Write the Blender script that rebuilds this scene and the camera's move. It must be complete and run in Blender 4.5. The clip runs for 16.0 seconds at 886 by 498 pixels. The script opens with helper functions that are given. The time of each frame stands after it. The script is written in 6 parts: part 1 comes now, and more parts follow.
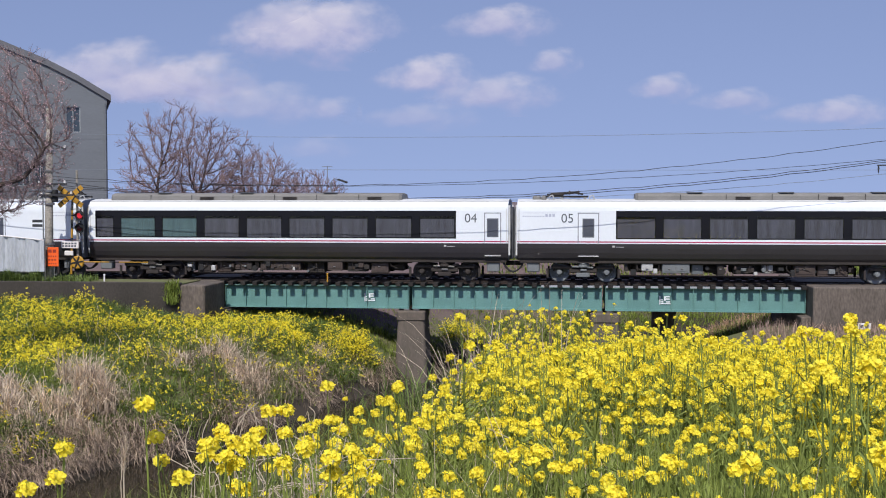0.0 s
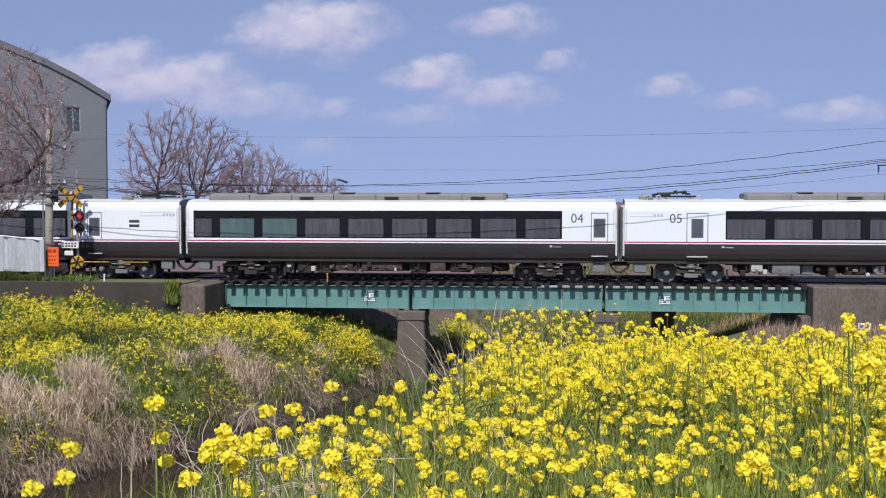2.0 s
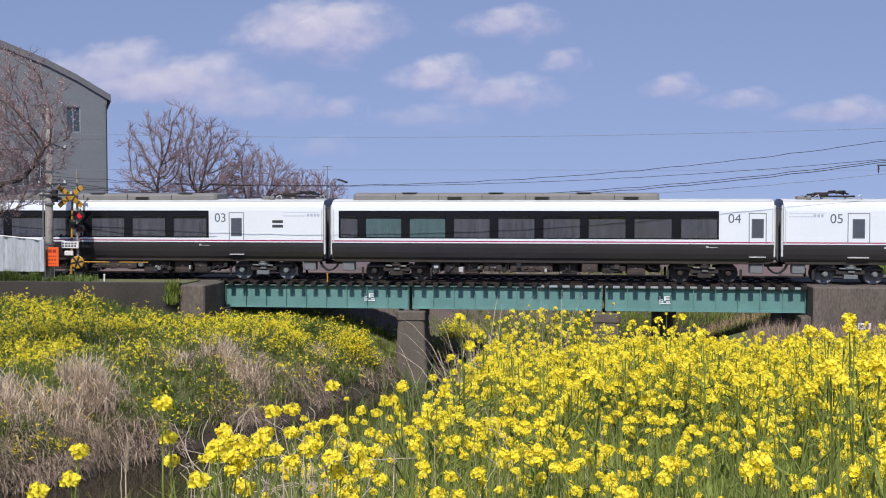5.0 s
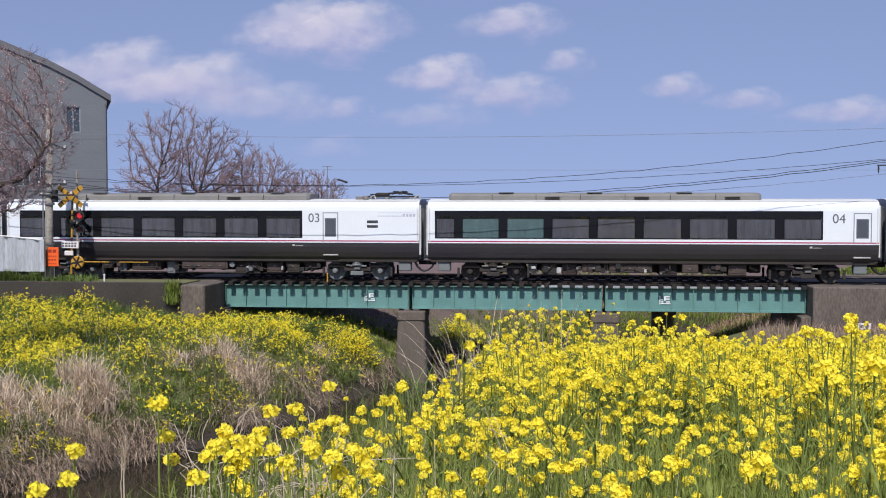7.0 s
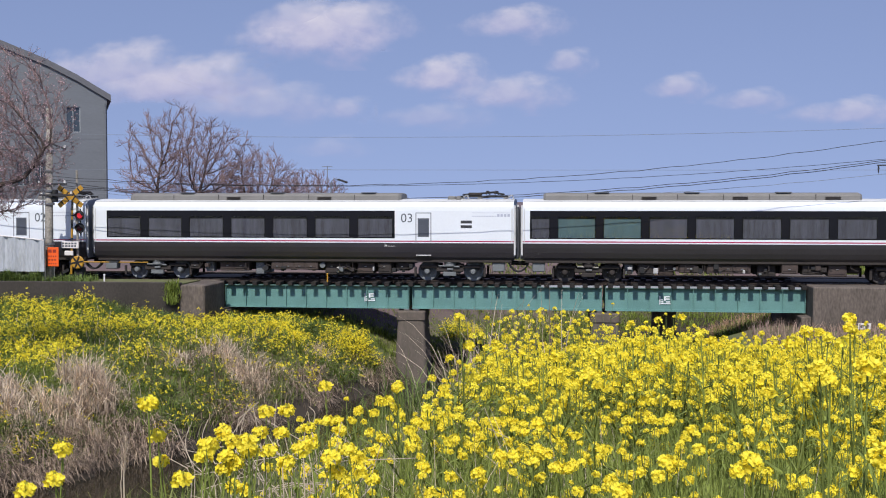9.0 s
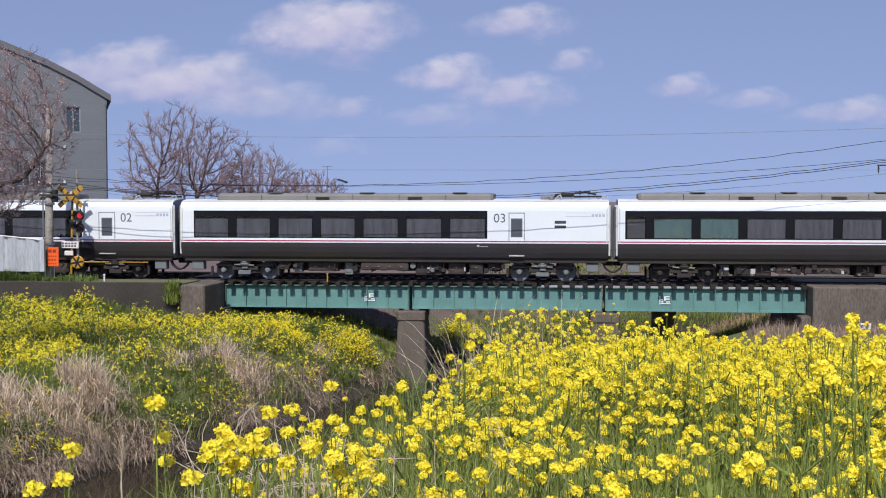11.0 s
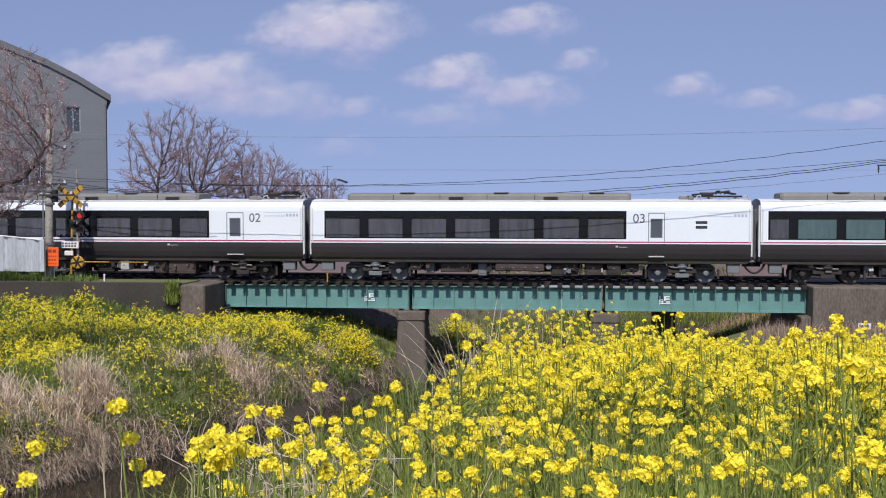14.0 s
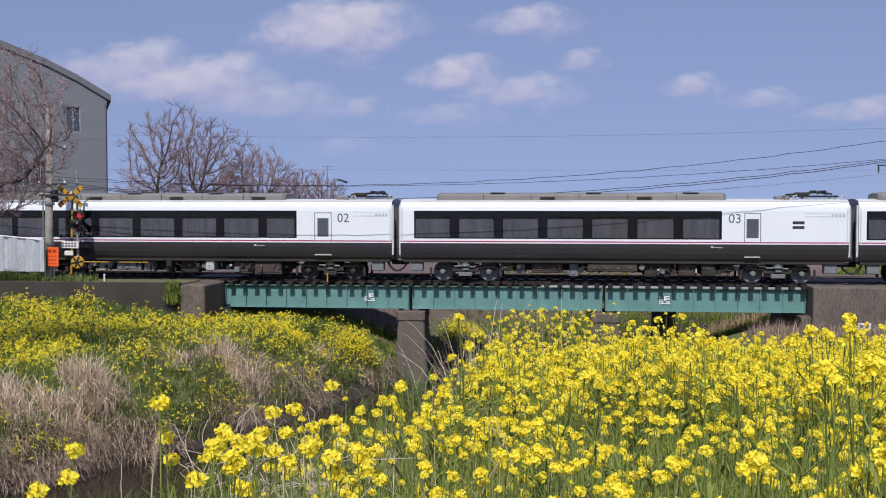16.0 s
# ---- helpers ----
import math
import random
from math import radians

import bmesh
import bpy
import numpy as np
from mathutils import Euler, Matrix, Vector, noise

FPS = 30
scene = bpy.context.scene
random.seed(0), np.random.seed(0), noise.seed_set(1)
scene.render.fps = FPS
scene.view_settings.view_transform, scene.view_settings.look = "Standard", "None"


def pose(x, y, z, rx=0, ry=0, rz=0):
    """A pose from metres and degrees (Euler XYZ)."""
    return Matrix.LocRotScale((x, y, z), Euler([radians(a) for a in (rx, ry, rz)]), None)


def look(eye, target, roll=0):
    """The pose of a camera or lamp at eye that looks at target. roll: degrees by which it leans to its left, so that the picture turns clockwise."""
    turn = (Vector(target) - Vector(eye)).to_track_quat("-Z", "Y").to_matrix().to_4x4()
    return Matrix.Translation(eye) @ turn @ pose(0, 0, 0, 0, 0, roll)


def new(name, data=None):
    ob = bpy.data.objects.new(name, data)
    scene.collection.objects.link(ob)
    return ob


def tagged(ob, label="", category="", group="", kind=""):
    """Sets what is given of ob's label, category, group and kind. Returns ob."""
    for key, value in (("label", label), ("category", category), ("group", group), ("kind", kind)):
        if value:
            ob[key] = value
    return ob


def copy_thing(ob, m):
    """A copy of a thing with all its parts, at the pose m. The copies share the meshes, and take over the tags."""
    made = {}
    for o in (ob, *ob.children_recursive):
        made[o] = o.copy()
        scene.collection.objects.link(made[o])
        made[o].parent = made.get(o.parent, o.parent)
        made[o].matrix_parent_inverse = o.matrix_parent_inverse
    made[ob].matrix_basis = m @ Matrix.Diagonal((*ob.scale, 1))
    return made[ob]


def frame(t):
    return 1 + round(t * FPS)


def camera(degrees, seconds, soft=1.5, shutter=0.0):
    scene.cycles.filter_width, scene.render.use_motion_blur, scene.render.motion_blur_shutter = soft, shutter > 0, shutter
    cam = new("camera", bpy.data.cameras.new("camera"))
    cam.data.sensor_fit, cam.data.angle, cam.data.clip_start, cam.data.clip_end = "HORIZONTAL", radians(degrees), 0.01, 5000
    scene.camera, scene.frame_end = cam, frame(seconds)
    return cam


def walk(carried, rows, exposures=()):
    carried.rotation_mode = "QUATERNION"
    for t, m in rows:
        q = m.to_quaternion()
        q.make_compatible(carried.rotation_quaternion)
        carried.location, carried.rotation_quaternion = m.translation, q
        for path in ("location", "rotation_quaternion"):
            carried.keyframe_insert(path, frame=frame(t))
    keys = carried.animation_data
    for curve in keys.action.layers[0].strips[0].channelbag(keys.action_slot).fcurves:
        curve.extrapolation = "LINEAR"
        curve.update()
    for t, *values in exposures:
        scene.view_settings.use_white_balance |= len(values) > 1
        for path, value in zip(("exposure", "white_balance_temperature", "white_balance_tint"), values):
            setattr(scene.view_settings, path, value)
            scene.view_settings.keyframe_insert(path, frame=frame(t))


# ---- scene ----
cam = camera(42.0, 16.0, soft=1.05)
EYE = 3.64
walk(cam, [(0, pose(0, 0, EYE, 87.616)), (16, pose(0, 0, EYE, 87.616))], exposures=[(0, -0.06), (1.5, 0.0), (3.5, -0.06), (6.5, -0.04), (9, -0.07), (12, -0.02), (12.5, -0.06), (15, -0.06), (16, -0.14)])

# ---- daylight ----
SUN_EL, SUN_AZ = 50.0, 188.0        # azimuth clockwise from +y
world = bpy.data.worlds.new("sky")
scene.world = world
world.use_nodes = True
wn = world.node_tree
sky = wn.nodes.new("ShaderNodeTexSky")
sky.sky_type = "NISHITA"
sky.sun_disc = False
sky.sun_elevation = radians(SUN_EL)
sky.sun_rotation = radians(SUN_AZ)
sky.air_density, sky.dust_density, sky.ozone_density, sky.altitude = 1.0, 0.3, 3.0, 0
tcg, add, tint = (wn.nodes.new(n) for n in ("ShaderNodeTexCoord", "ShaderNodeVectorMath", "ShaderNodeMix"))
add.operation = "MULTIPLY_ADD"
add.inputs[1].default_value = (1, 1, 0.5)
add.inputs[2].default_value = (0, 0, 0.25)      # no yellow haze at the horizon
tint.data_type, tint.blend_type = "RGBA", "MULTIPLY"
tint.inputs["Factor"].default_value = 1.0
tint.inputs["B"].default_value = (1.34, 1.06, 1.085, 1)
wn.links.new(tcg.outputs["Generated"], add.inputs[0])
wn.links.new(add.outputs[0], sky.inputs[0])
wn.links.new(sky.outputs[0], tint.inputs["A"])
wn.links.new(tint.outputs["Result"], wn.nodes["Background"].inputs[0])
wn.nodes["Background"].inputs[1].default_value = 0.125
sun_data = bpy.data.lights.new("sun", "SUN")
sun_data.energy, sun_data.angle, sun_data.color = 4.6, radians(0.53), (1.0, 0.955, 0.88)
sun = new("sun", sun_data)
se, sa = radians(SUN_EL), radians(SUN_AZ)
sun_dir = Vector((math.sin(sa) * math.cos(se), math.cos(sa) * math.cos(se), math.sin(se)))
sun.matrix_world = look(tuple(sun_dir * 100), (0, 0, 0))


# ---- materials ----
def mat(name, col, rough=0.6, metal=0.0, var=0.18, scale=4.0, fine=50.0, bump=0.15, col2=None, coat=0.0,
        rand=0.0, island=0.0, leaf=0.0, spec=0.5, stretch=(1, 1, 1), glow=None, glow_strength=0.0):
    m = bpy.data.materials.new(name)
    m.use_nodes = True
    nt = m.node_tree
    N, L = nt.nodes, nt.links
    b = N["Principled BSDF"]
    out = N["Material Output"]
    tc = N.new("ShaderNodeTexCoord")
    mp = N.new("ShaderNodeMapping")
    mp.inputs["Scale"].default_value = stretch
    L.new(tc.outputs["Object"], mp.inputs[0])
    n1, n2 = N.new("ShaderNodeTexNoise"), N.new("ShaderNodeTexNoise")
    for n, s in ((n1, scale), (n2, fine)):
        L.new(mp.outputs[0], n.inputs["Vector"])
        n.inputs["Scale"].default_value = s
        n.inputs["Detail"].default_value = 4
    mul = N.new("ShaderNodeMath")
    mul.operation = "ADD"
    L.new(n1.outputs[0], mul.inputs[0])
    L.new(n2.outputs[0], mul.inputs[1])
    ramp = N.new("ShaderNodeMapRange")
    ramp.inputs[1].default_value, ramp.inputs[2].default_value = 0.7, 1.3
    L.new(mul.outputs[0], ramp.inputs[0])
    mix = N.new("ShaderNodeMix")
    mix.data_type = "RGBA"
    c2 = col2 or tuple(max(0.0, c * (1 - 2 * var)) for c in col)
    mix.inputs["A"].default_value = (*col, 1)
    mix.inputs["B"].default_value = (*c2, 1)
    L.new(ramp.outputs[0], mix.inputs["Factor"])
    last = mix.outputs["Result"]
    if rand or island:
        hsv = N.new("ShaderNodeHueSaturation")
        src = N.new("ShaderNodeObjectInfo").outputs["Random"] if rand else N.new("ShaderNodeNewGeometry").outputs["Random Per Island"]
        mr = N.new("ShaderNodeMapRange")
        mr.inputs[3].default_value, mr.inputs[4].default_value = 1 - (rand or island), 1 + (rand or island)
        L.new(src, mr.inputs[0])
        L.new(mr.outputs[0], hsv.inputs["Value"])
        L.new(last, hsv.inputs["Color"])
        last = hsv.outputs[0]
    L.new(last, b.inputs["Base Color"])
    b.inputs["Roughness"].default_value = rough
    b.inputs["Metallic"].default_value = metal
    b.inputs["Coat Weight"].default_value = coat
    b.inputs["Coat Roughness"].default_value = 0.05
    b.inputs["Specular IOR Level"].default_value = spec
    if bump:
        bp = N.new("ShaderNodeBump")
        bp.inputs["Strength"].default_value = bump
        bp.inputs["Distance"].default_value = 0.02
        L.new(n2.outputs[0], bp.inputs["Height"])
        L.new(bp.outputs[0], b.inputs["Normal"])
    if glow:
        b.inputs["Emission Color"].default_value = (*glow, 1)
        b.inputs["Emission Strength"].default_value = glow_strength
    if leaf:
        tr = N.new("ShaderNodeBsdfTranslucent")
        L.new(last, tr.inputs[0])
        ms = N.new("ShaderNodeMixShader")
        ms.inputs[0].default_value = leaf
        L.new(b.outputs[0], ms.inputs[1])
        L.new(tr.outputs[0], ms.inputs[2])
        L.new(ms.outputs[0], out.inputs[0])
    return m


M_WHITE = mat("white_train_paint", (0.74, 0.78, 0.83), 0.28, var=0.025, scale=0.7, fine=9, bump=0.01, coat=0.4)
M_GREYPAINT = mat("dark_grey_train_paint", (0.036, 0.033, 0.038), 0.30, var=0.12, scale=0.8, fine=14, bump=0.01, coat=0.25)
M_RED = mat("wine_red_stripe", (0.36, 0.022, 0.085), 0.35, var=0.05, bump=0)
M_STRIP = mat("black_window_band", (0.009, 0.009, 0.012), 0.18, var=0.1, scale=1, bump=0.004, coat=0.0, spec=0.3)
# uneven stretched tone stands in for fold shading and reflections in the panes
M_CURTAIN = mat("grey_violet_curtain_and_reflection", (0.165, 0.165, 0.215), 0.7, var=0.3, scale=1.2, fine=10, stretch=(5, 1, 0.5), bump=0.1)
M_CURTAIN2 = mat("teal_tinted_blind", (0.16, 0.265, 0.29), 0.6, var=0.2, scale=2.0, fine=9, stretch=(3, 1, 0.7), bump=0.1)
M_ROOFUNIT = mat("grey_roof_unit", (0.20, 0.195, 0.185), 0.6, var=0.15, scale=1.5, fine=22, bump=0.05)
M_ROOF = mat("light_grey_roof", (0.62, 0.63, 0.64), 0.55, var=0.1, scale=1.2, bump=0.03)
M_BLACK = mat("black_rubber", (0.018, 0.018, 0.02), 0.75, var=0.2, bump=0.1)
M_ENDWALL = mat("grey_end_wall", (0.36, 0.38, 0.43), 0.5, var=0.1, scale=2, bump=0.02)
M_DOORGLASS = mat("blue_grey_door_glass", (0.09, 0.10, 0.13), 0.12, var=0.15, scale=1.5, bump=0, coat=0.4)
M_BELLOWS = mat("grey_rubber_bellows", (0.15, 0.16, 0.19), 0.7, var=0.2, bump=0.1)
M_NUMBER = mat("grey_number", (0.09, 0.10, 0.12), 0.5, var=0.02, bump=0)
M_DOORLINE = mat("grey_door_seal", (0.22, 0.235, 0.27), 0.6, var=0.1, bump=0)
M_LETTER = mat("pale_letter_bars", (0.42, 0.45, 0.55), 0.5, var=0.02, bump=0)
M_UNDER = mat("brown_dusted_underframe", (0.040, 0.032, 0.029), 0.8, var=0.25, scale=3, fine=40, bump=0.2)
M_UNDERBOX = mat("brown_equipment_box", (0.07, 0.05, 0.044), 0.75, var=0.22, scale=2, fine=25, bump=0.15)
M_UNDERGREY = mat("grey_equipment_box", (0.17, 0.185, 0.195), 0.6, var=0.15, scale=2, fine=25, bump=0.1)
M_UNDERWHITE = mat("white_equipment_and_highlight", (0.55, 0.55, 0.55), 0.6, var=0.2, scale=3, bump=0.1)
M_WHEEL = mat("dusty_steel_wheel", (0.075, 0.068, 0.065), 0.6, 0.3, var=0.25, scale=5, bump=0.1)
M_WHEELGREY = mat("blue_grey_wheel_disc", (0.20, 0.22, 0.235), 0.55, 0.2, var=0.2, scale=5, bump=0.1)
M_STEEL = mat("worn_steel", (0.42, 0.41, 0.40), 0.35, 0.85, var=0.2, bump=0.05)
M_RUST = mat("rusty_steel", (0.042, 0.027, 0.021), 0.8, 0.1, var=0.3, scale=6, bump=0.2)
M_GIRDER = mat("blue_green_girder_paint", (0.135, 0.285, 0.27), 0.55, var=0.1, scale=1.2, fine=18, bump=0.08, col2=(0.09, 0.20, 0.19))
M_GIRDERDARK = mat("darker_green_paint", (0.10, 0.20, 0.19), 0.6, var=0.2, scale=2, fine=22, bump=0.1)
M_SLEEPER = mat("tarred_wooden_sleeper", (0.024, 0.020, 0.018), 0.85, var=0.3, scale=5, fine=60, bump=0.3, rand=0.25)
M_CONC = mat("stained_concrete", (0.165, 0.135, 0.115), 0.9, var=0.2, scale=0.9, fine=14, bump=0.4, col2=(0.06, 0.05, 0.043), stretch=(1, 1, 0.35))
M_WALLCONC = mat("dark_mossy_concrete", (0.056, 0.047, 0.042), 0.9, var=0.2, scale=0.7, fine=12, bump=0.35, col2=(0.027, 0.024, 0.02), stretch=(1, 1, 0.6))
M_PIER = mat("old_pier_concrete", (0.135, 0.108, 0.09), 0.9, var=0.2, scale=1.1, fine=12, bump=0.35, col2=(0.085, 0.075, 0.06), stretch=(1, 1, 0.4))
M_GRAVEL = mat("mauve_gravel", (0.34, 0.255, 0.235), 0.95, var=0.2, scale=7, fine=40, bump=0.6)
M_BALLAST = mat("brown_ballast", (0.27, 0.21, 0.20), 0.95, var=0.3, scale=9, fine=45, bump=0.8, col2=(0.12, 0.09, 0.088))


# ---- mesh helpers ----
class Build:
    """Collects polygons for one mesh."""

    def __init__(self):
        self.v, self.f, self.m, self.n = [], [], [], 0

    def add(self, verts, faces, mi=0, matrix=None):
        verts = np.asarray(verts, dtype=float).reshape(-1, 3)
        if matrix is not None:
            a = np.array(matrix)
            verts = verts @ a[:3, :3].T + a[:3, 3]
        faces = np.asarray(faces, dtype=int)
        self.v.append(verts)
        self.f.append(faces + self.n)
        self.m.append(np.full(len(faces), mi))
        self.n += len(verts)
        return self

    def mesh(self, name, mats, smooth=False):
        me = bpy.data.meshes.new(name)
        v = np.concatenate(self.v)
        tot = np.concatenate([np.full(len(f), f.shape[1]) for f in self.f])
        loops = np.concatenate([f.ravel() for f in self.f])
        me.vertices.add(len(v))
        me.vertices.foreach_set("co", v.astype(np.float32).ravel())
        me.loops.add(len(loops))
        me.loops.foreach_set("vertex_index", loops.astype(np.int32))
        me.polygons.add(len(tot))
        me.polygons.foreach_set("loop_start", np.concatenate([[0], np.cumsum(tot)[:-1]]).astype(np.int32))
        for m in mats:
            me.materials.append(m)
        me.polygons.foreach_set("material_index", np.concatenate(self.m).astype(np.int32))
        me.polygons.foreach_set("use_smooth", np.full(len(tot), smooth))
        me.update(calc_edges=True)
        me.validate()
        return me


def box(b, x0, x1, y0, y1, z0, z1, c=0.01, mi=0, matrix=None):
    """A box with chamfered edges, c metres wide."""
    c = min(c, (x1 - x0) * 0.45, (y1 - y0) * 0.45, (z1 - z0) * 0.45)
    X, Y, Z = (x0, x1), (y0, y1), (z0, z1)
    v, idx = [], {}
    for i in (0, 1):
        for j in (0, 1):
            for k in (0, 1):
                p = [X[i], Y[j], Z[k]]
                s = [1 if i == 0 else -1, 1 if j == 0 else -1, 1 if k == 0 else -1]
                for a in range(3):
                    q = list(p)
                    for d in range(3):
                        if d != a:
                            q[d] += s[d] * c
                    idx[i, j, k, a] = len(v)
                    v.append(q)
    quads, tris = [], []
    for a in range(3):
        o = [d for d in range(3) if d != a]
        for e in (0, 1):
            ring = []
            for (r, t) in ((0, 0), (1, 0), (1, 1), (0, 1)):
                key = [0, 0, 0]
                key[a], key[o[0]], key[o[1]] = e, r, t
                ring.append(idx[(*key, a)])
            flip = (e == 0) ^ (a == 1)
            quads.append(ring[::-1] if flip else ring)
    for a in range(3):
        o = [d for d in range(3) if d != a]
        for r in (0, 1):
            for t in (0, 1):
                k0, k1 = [0, 0, 0], [0, 0, 0]
                k0[a], k1[a] = 0, 1
                for k in (k0, k1):
                    k[o[0]], k[o[1]] = r, t
                q = [idx[(*k0, o[0])], idx[(*k0, o[1])], idx[(*k1, o[1])], idx[(*k1, o[0])]]
                quads.append(q if ((r == t) ^ (a == 1)) else q[::-1])
    for i in (0, 1):
        for j in (0, 1):
            for k in (0, 1):
                q = [idx[i, j, k, 0], idx[i, j, k, 1], idx[i, j, k, 2]]
                tris.append(q if (i + j + k) % 2 else q[::-1])
    b.add(v, quads, mi, matrix)
    b.f.append(np.array(tris) + b.n - len(v))
    b.m.append(np.full(len(tris), mi))
    return b


def tube(b, pts, radii, sides=6, mi=0, cap=True):
    """A tapered tube along points."""
    pts = [Vector(p) for p in pts]
    v, f = [], []
    for i, p in enumerate(pts):
        d = (pts[min(i + 1, len(pts) - 1)] - pts[max(i - 1, 0)]).normalized()
        s = d.cross(Vector((0.13, 0.31, 1))) if abs(d.z) < 0.95 else d.cross(Vector((1, 0.1, 0)))
        s.normalize()
        t = d.cross(s)
        r = radii[i] if hasattr(radii, "__len__") else radii
        for k in range(sides):
            a = 2 * math.pi * k / sides
            v.append(p + s * (r * math.cos(a)) + t * (r * math.sin(a)))
    for i in range(len(pts) - 1):
        for k in range(sides):
            a, c = i * sides + k, i * sides + (k + 1) % sides
            f.append((a, c, c + sides, a + sides))
    n0 = b.n
    b.add([tuple(p) for p in v], f, mi)
    if cap:
        b.f += [np.array([[n0 + k for k in range(sides)][::-1]]), np.array([[n0 + (len(pts) - 1) * sides + k for k in range(sides)]])]
        b.m += [np.array([mi]), np.array([mi])]
    return b


def lathe(b, prof, sides=24, mi=0, matrix=None):
    """Revolves (radius, height) points round the z axis."""
    v, f = [], []
    for r, h in prof:
        for k in range(sides):
            a = 2 * math.pi * k / sides
            v.append((r * math.cos(a), r * math.sin(a), h))
    for i in range(len(prof) - 1):
        for k in range(sides):
            a, c = i * sides + k, i * sides + (k + 1) % sides
            f.append((a, c, c + sides, a + sides))
    return b.add(v, f, mi, matrix)


def part(name, b, materials, parent=None, label="", smooth=False, m=None):
    """Links a Build (or a mesh) as one mesh object, under a thing or part."""
    me = b if isinstance(b, bpy.types.Mesh) else b.mesh(name, materials if isinstance(materials, (list, tuple)) else [materials], smooth)
    ob = new(name, me)
    if parent is not None:
        ob.parent = parent
    if m is not None:
        ob.matrix_basis = m
    return tagged(ob, label)


def root(name, m, label, category, group="", kind=""):
    ob = new(name)
    ob.empty_display_size = 0.2
    ob.matrix_basis = m
    return tagged(ob, label, category, group, kind)


def lettering(text, size, material, name, parent, m):
    cu = bpy.data.curves.new(name, "FONT")
    cu.body, cu.size, cu.extrude = text, size, 0.002
    tmp = bpy.data.objects.new(name, cu)
    scene.collection.objects.link(tmp)
    me = bpy.data.meshes.new_from_object(tmp.evaluated_get(bpy.context.evaluated_depsgraph_get()))
    bpy.data.objects.remove(tmp)
    bpy.data.curves.remove(cu)
    me.materials.clear()
    me.materials.append(material)
    return part(name, me, None, parent, m=m)


# track frame: x along the line, y away across it, z up from the rail head
TRACK = pose(0, 51.9, 0, 0, 0, -6.915) @ pose(0, 1.42, 0)
TINV = np.array(TRACK.inverted())


# ---- terrain ----
WATER = -4.62


def smooth_interp(x, xs, ys):
    x = np.asarray(x, dtype=float)
    return sum(np.interp(x + d, xs, ys) for d in (-0.6, -0.3, 0, 0.3, 0.6)) / 5


def river_left(y):
    return -10.1 + 0.52 * (y - 35.3) + 0.5 * np.sin(y * 0.35) + 0.28 * np.sin(y * 1.7 + 1) + 0.16 * np.sin(y * 4.1) + 0.045 * np.clip(y - 62, 0, 28) ** 2 + 3.6 * np.maximum(y - 90, 0)


def land(x, y):
    x, y = np.asarray(x, dtype=float), np.asarray(y, dtype=float)
    xl = river_left(y)
    dl, dr = (xl - x) * 0.887, (x - xl - 8.5) * 0.887
    zl = smooth_interp(dl, [-3, 0, 0.4, 1.0, 2, 3.2, 5, 8, 14, 30], [-5.5, -4.75, -4.2, -3.55, -2.75, -2.25, -2.0, -1.85, -1.7, -1.35])
    gentle = smooth_interp(dl, [-3, 0, 1.5, 4, 8, 14, 24], [-5.5, -4.75, -4.2, -3.6, -2.75, -2.2, -1.6])
    wt = TINV[1, 0] * x + TINV[1, 1] * y + TINV[1, 3]
    g = np.clip((wt - 0.5) / 3, 0, 1)
    zl = zl * (1 - g) + gentle * g
    slope = smooth_interp(dr, [-3, 0, 1, 9, 12, 30], [-5.5, -4.75, -4.0, -1.4, 1.2, 9])
    plateau = np.interp(y, [-80, 4, 12, 20, 30, 45, 60], [2.3, 1.9, 1.15, 0.2, -1.3, -1.9, -1.9])
    zr = np.minimum(slope, plateau)
    z = np.where(dl > -4.25, zl, zr)
    u = TINV[0, 0] * x + TINV[0, 1] * y + TINV[0, 3]
    w = TINV[1, 0] * x + TINV[1, 1] * y + TINV[1, 3]
    # up to the level of the line on both sides of the bridge
    near = np.clip((w + 9) / 6.5, 0, 1)
    left = np.clip((-11.0 - u) / 4, 0, 1) * near
    right = np.clip((u - 20) / 3, 0, 1) * near
    z = z + (np.maximum(-0.75, z) - z) * left + (np.maximum(-1.2, z) - z) * right
    # flat land behind the line
    away = np.clip((w - 5.5) / 3, 0, 1) * np.clip((np.maximum(dl, dr) - 4.5) / 4.5, 0, 1)
    z = z * (1 - away) + (-0.1) * away
    far = np.clip((y - 130) / 60, 0, 1)
    z = z * (1 - far) - 0.1 * far
    hum = 0.22 * np.sin(x * 2.1 + 1.3 * y) * np.sin(1.9 * y - 0.6 * x + 2) * np.clip(1 - np.abs(dl - 2.2) / 3, 0, 1)
    bump = hum + 0.10 * np.sin(x * 1.3 + 0.7 * y) * np.cos(y * 0.9 - 0.4 * x) + 0.06 * np.sin(x * 3.1) * np.sin(y * 2.7 + 1)
    return z + bump * (z > WATER) * ((w < -2.5) | (z < -2.9))


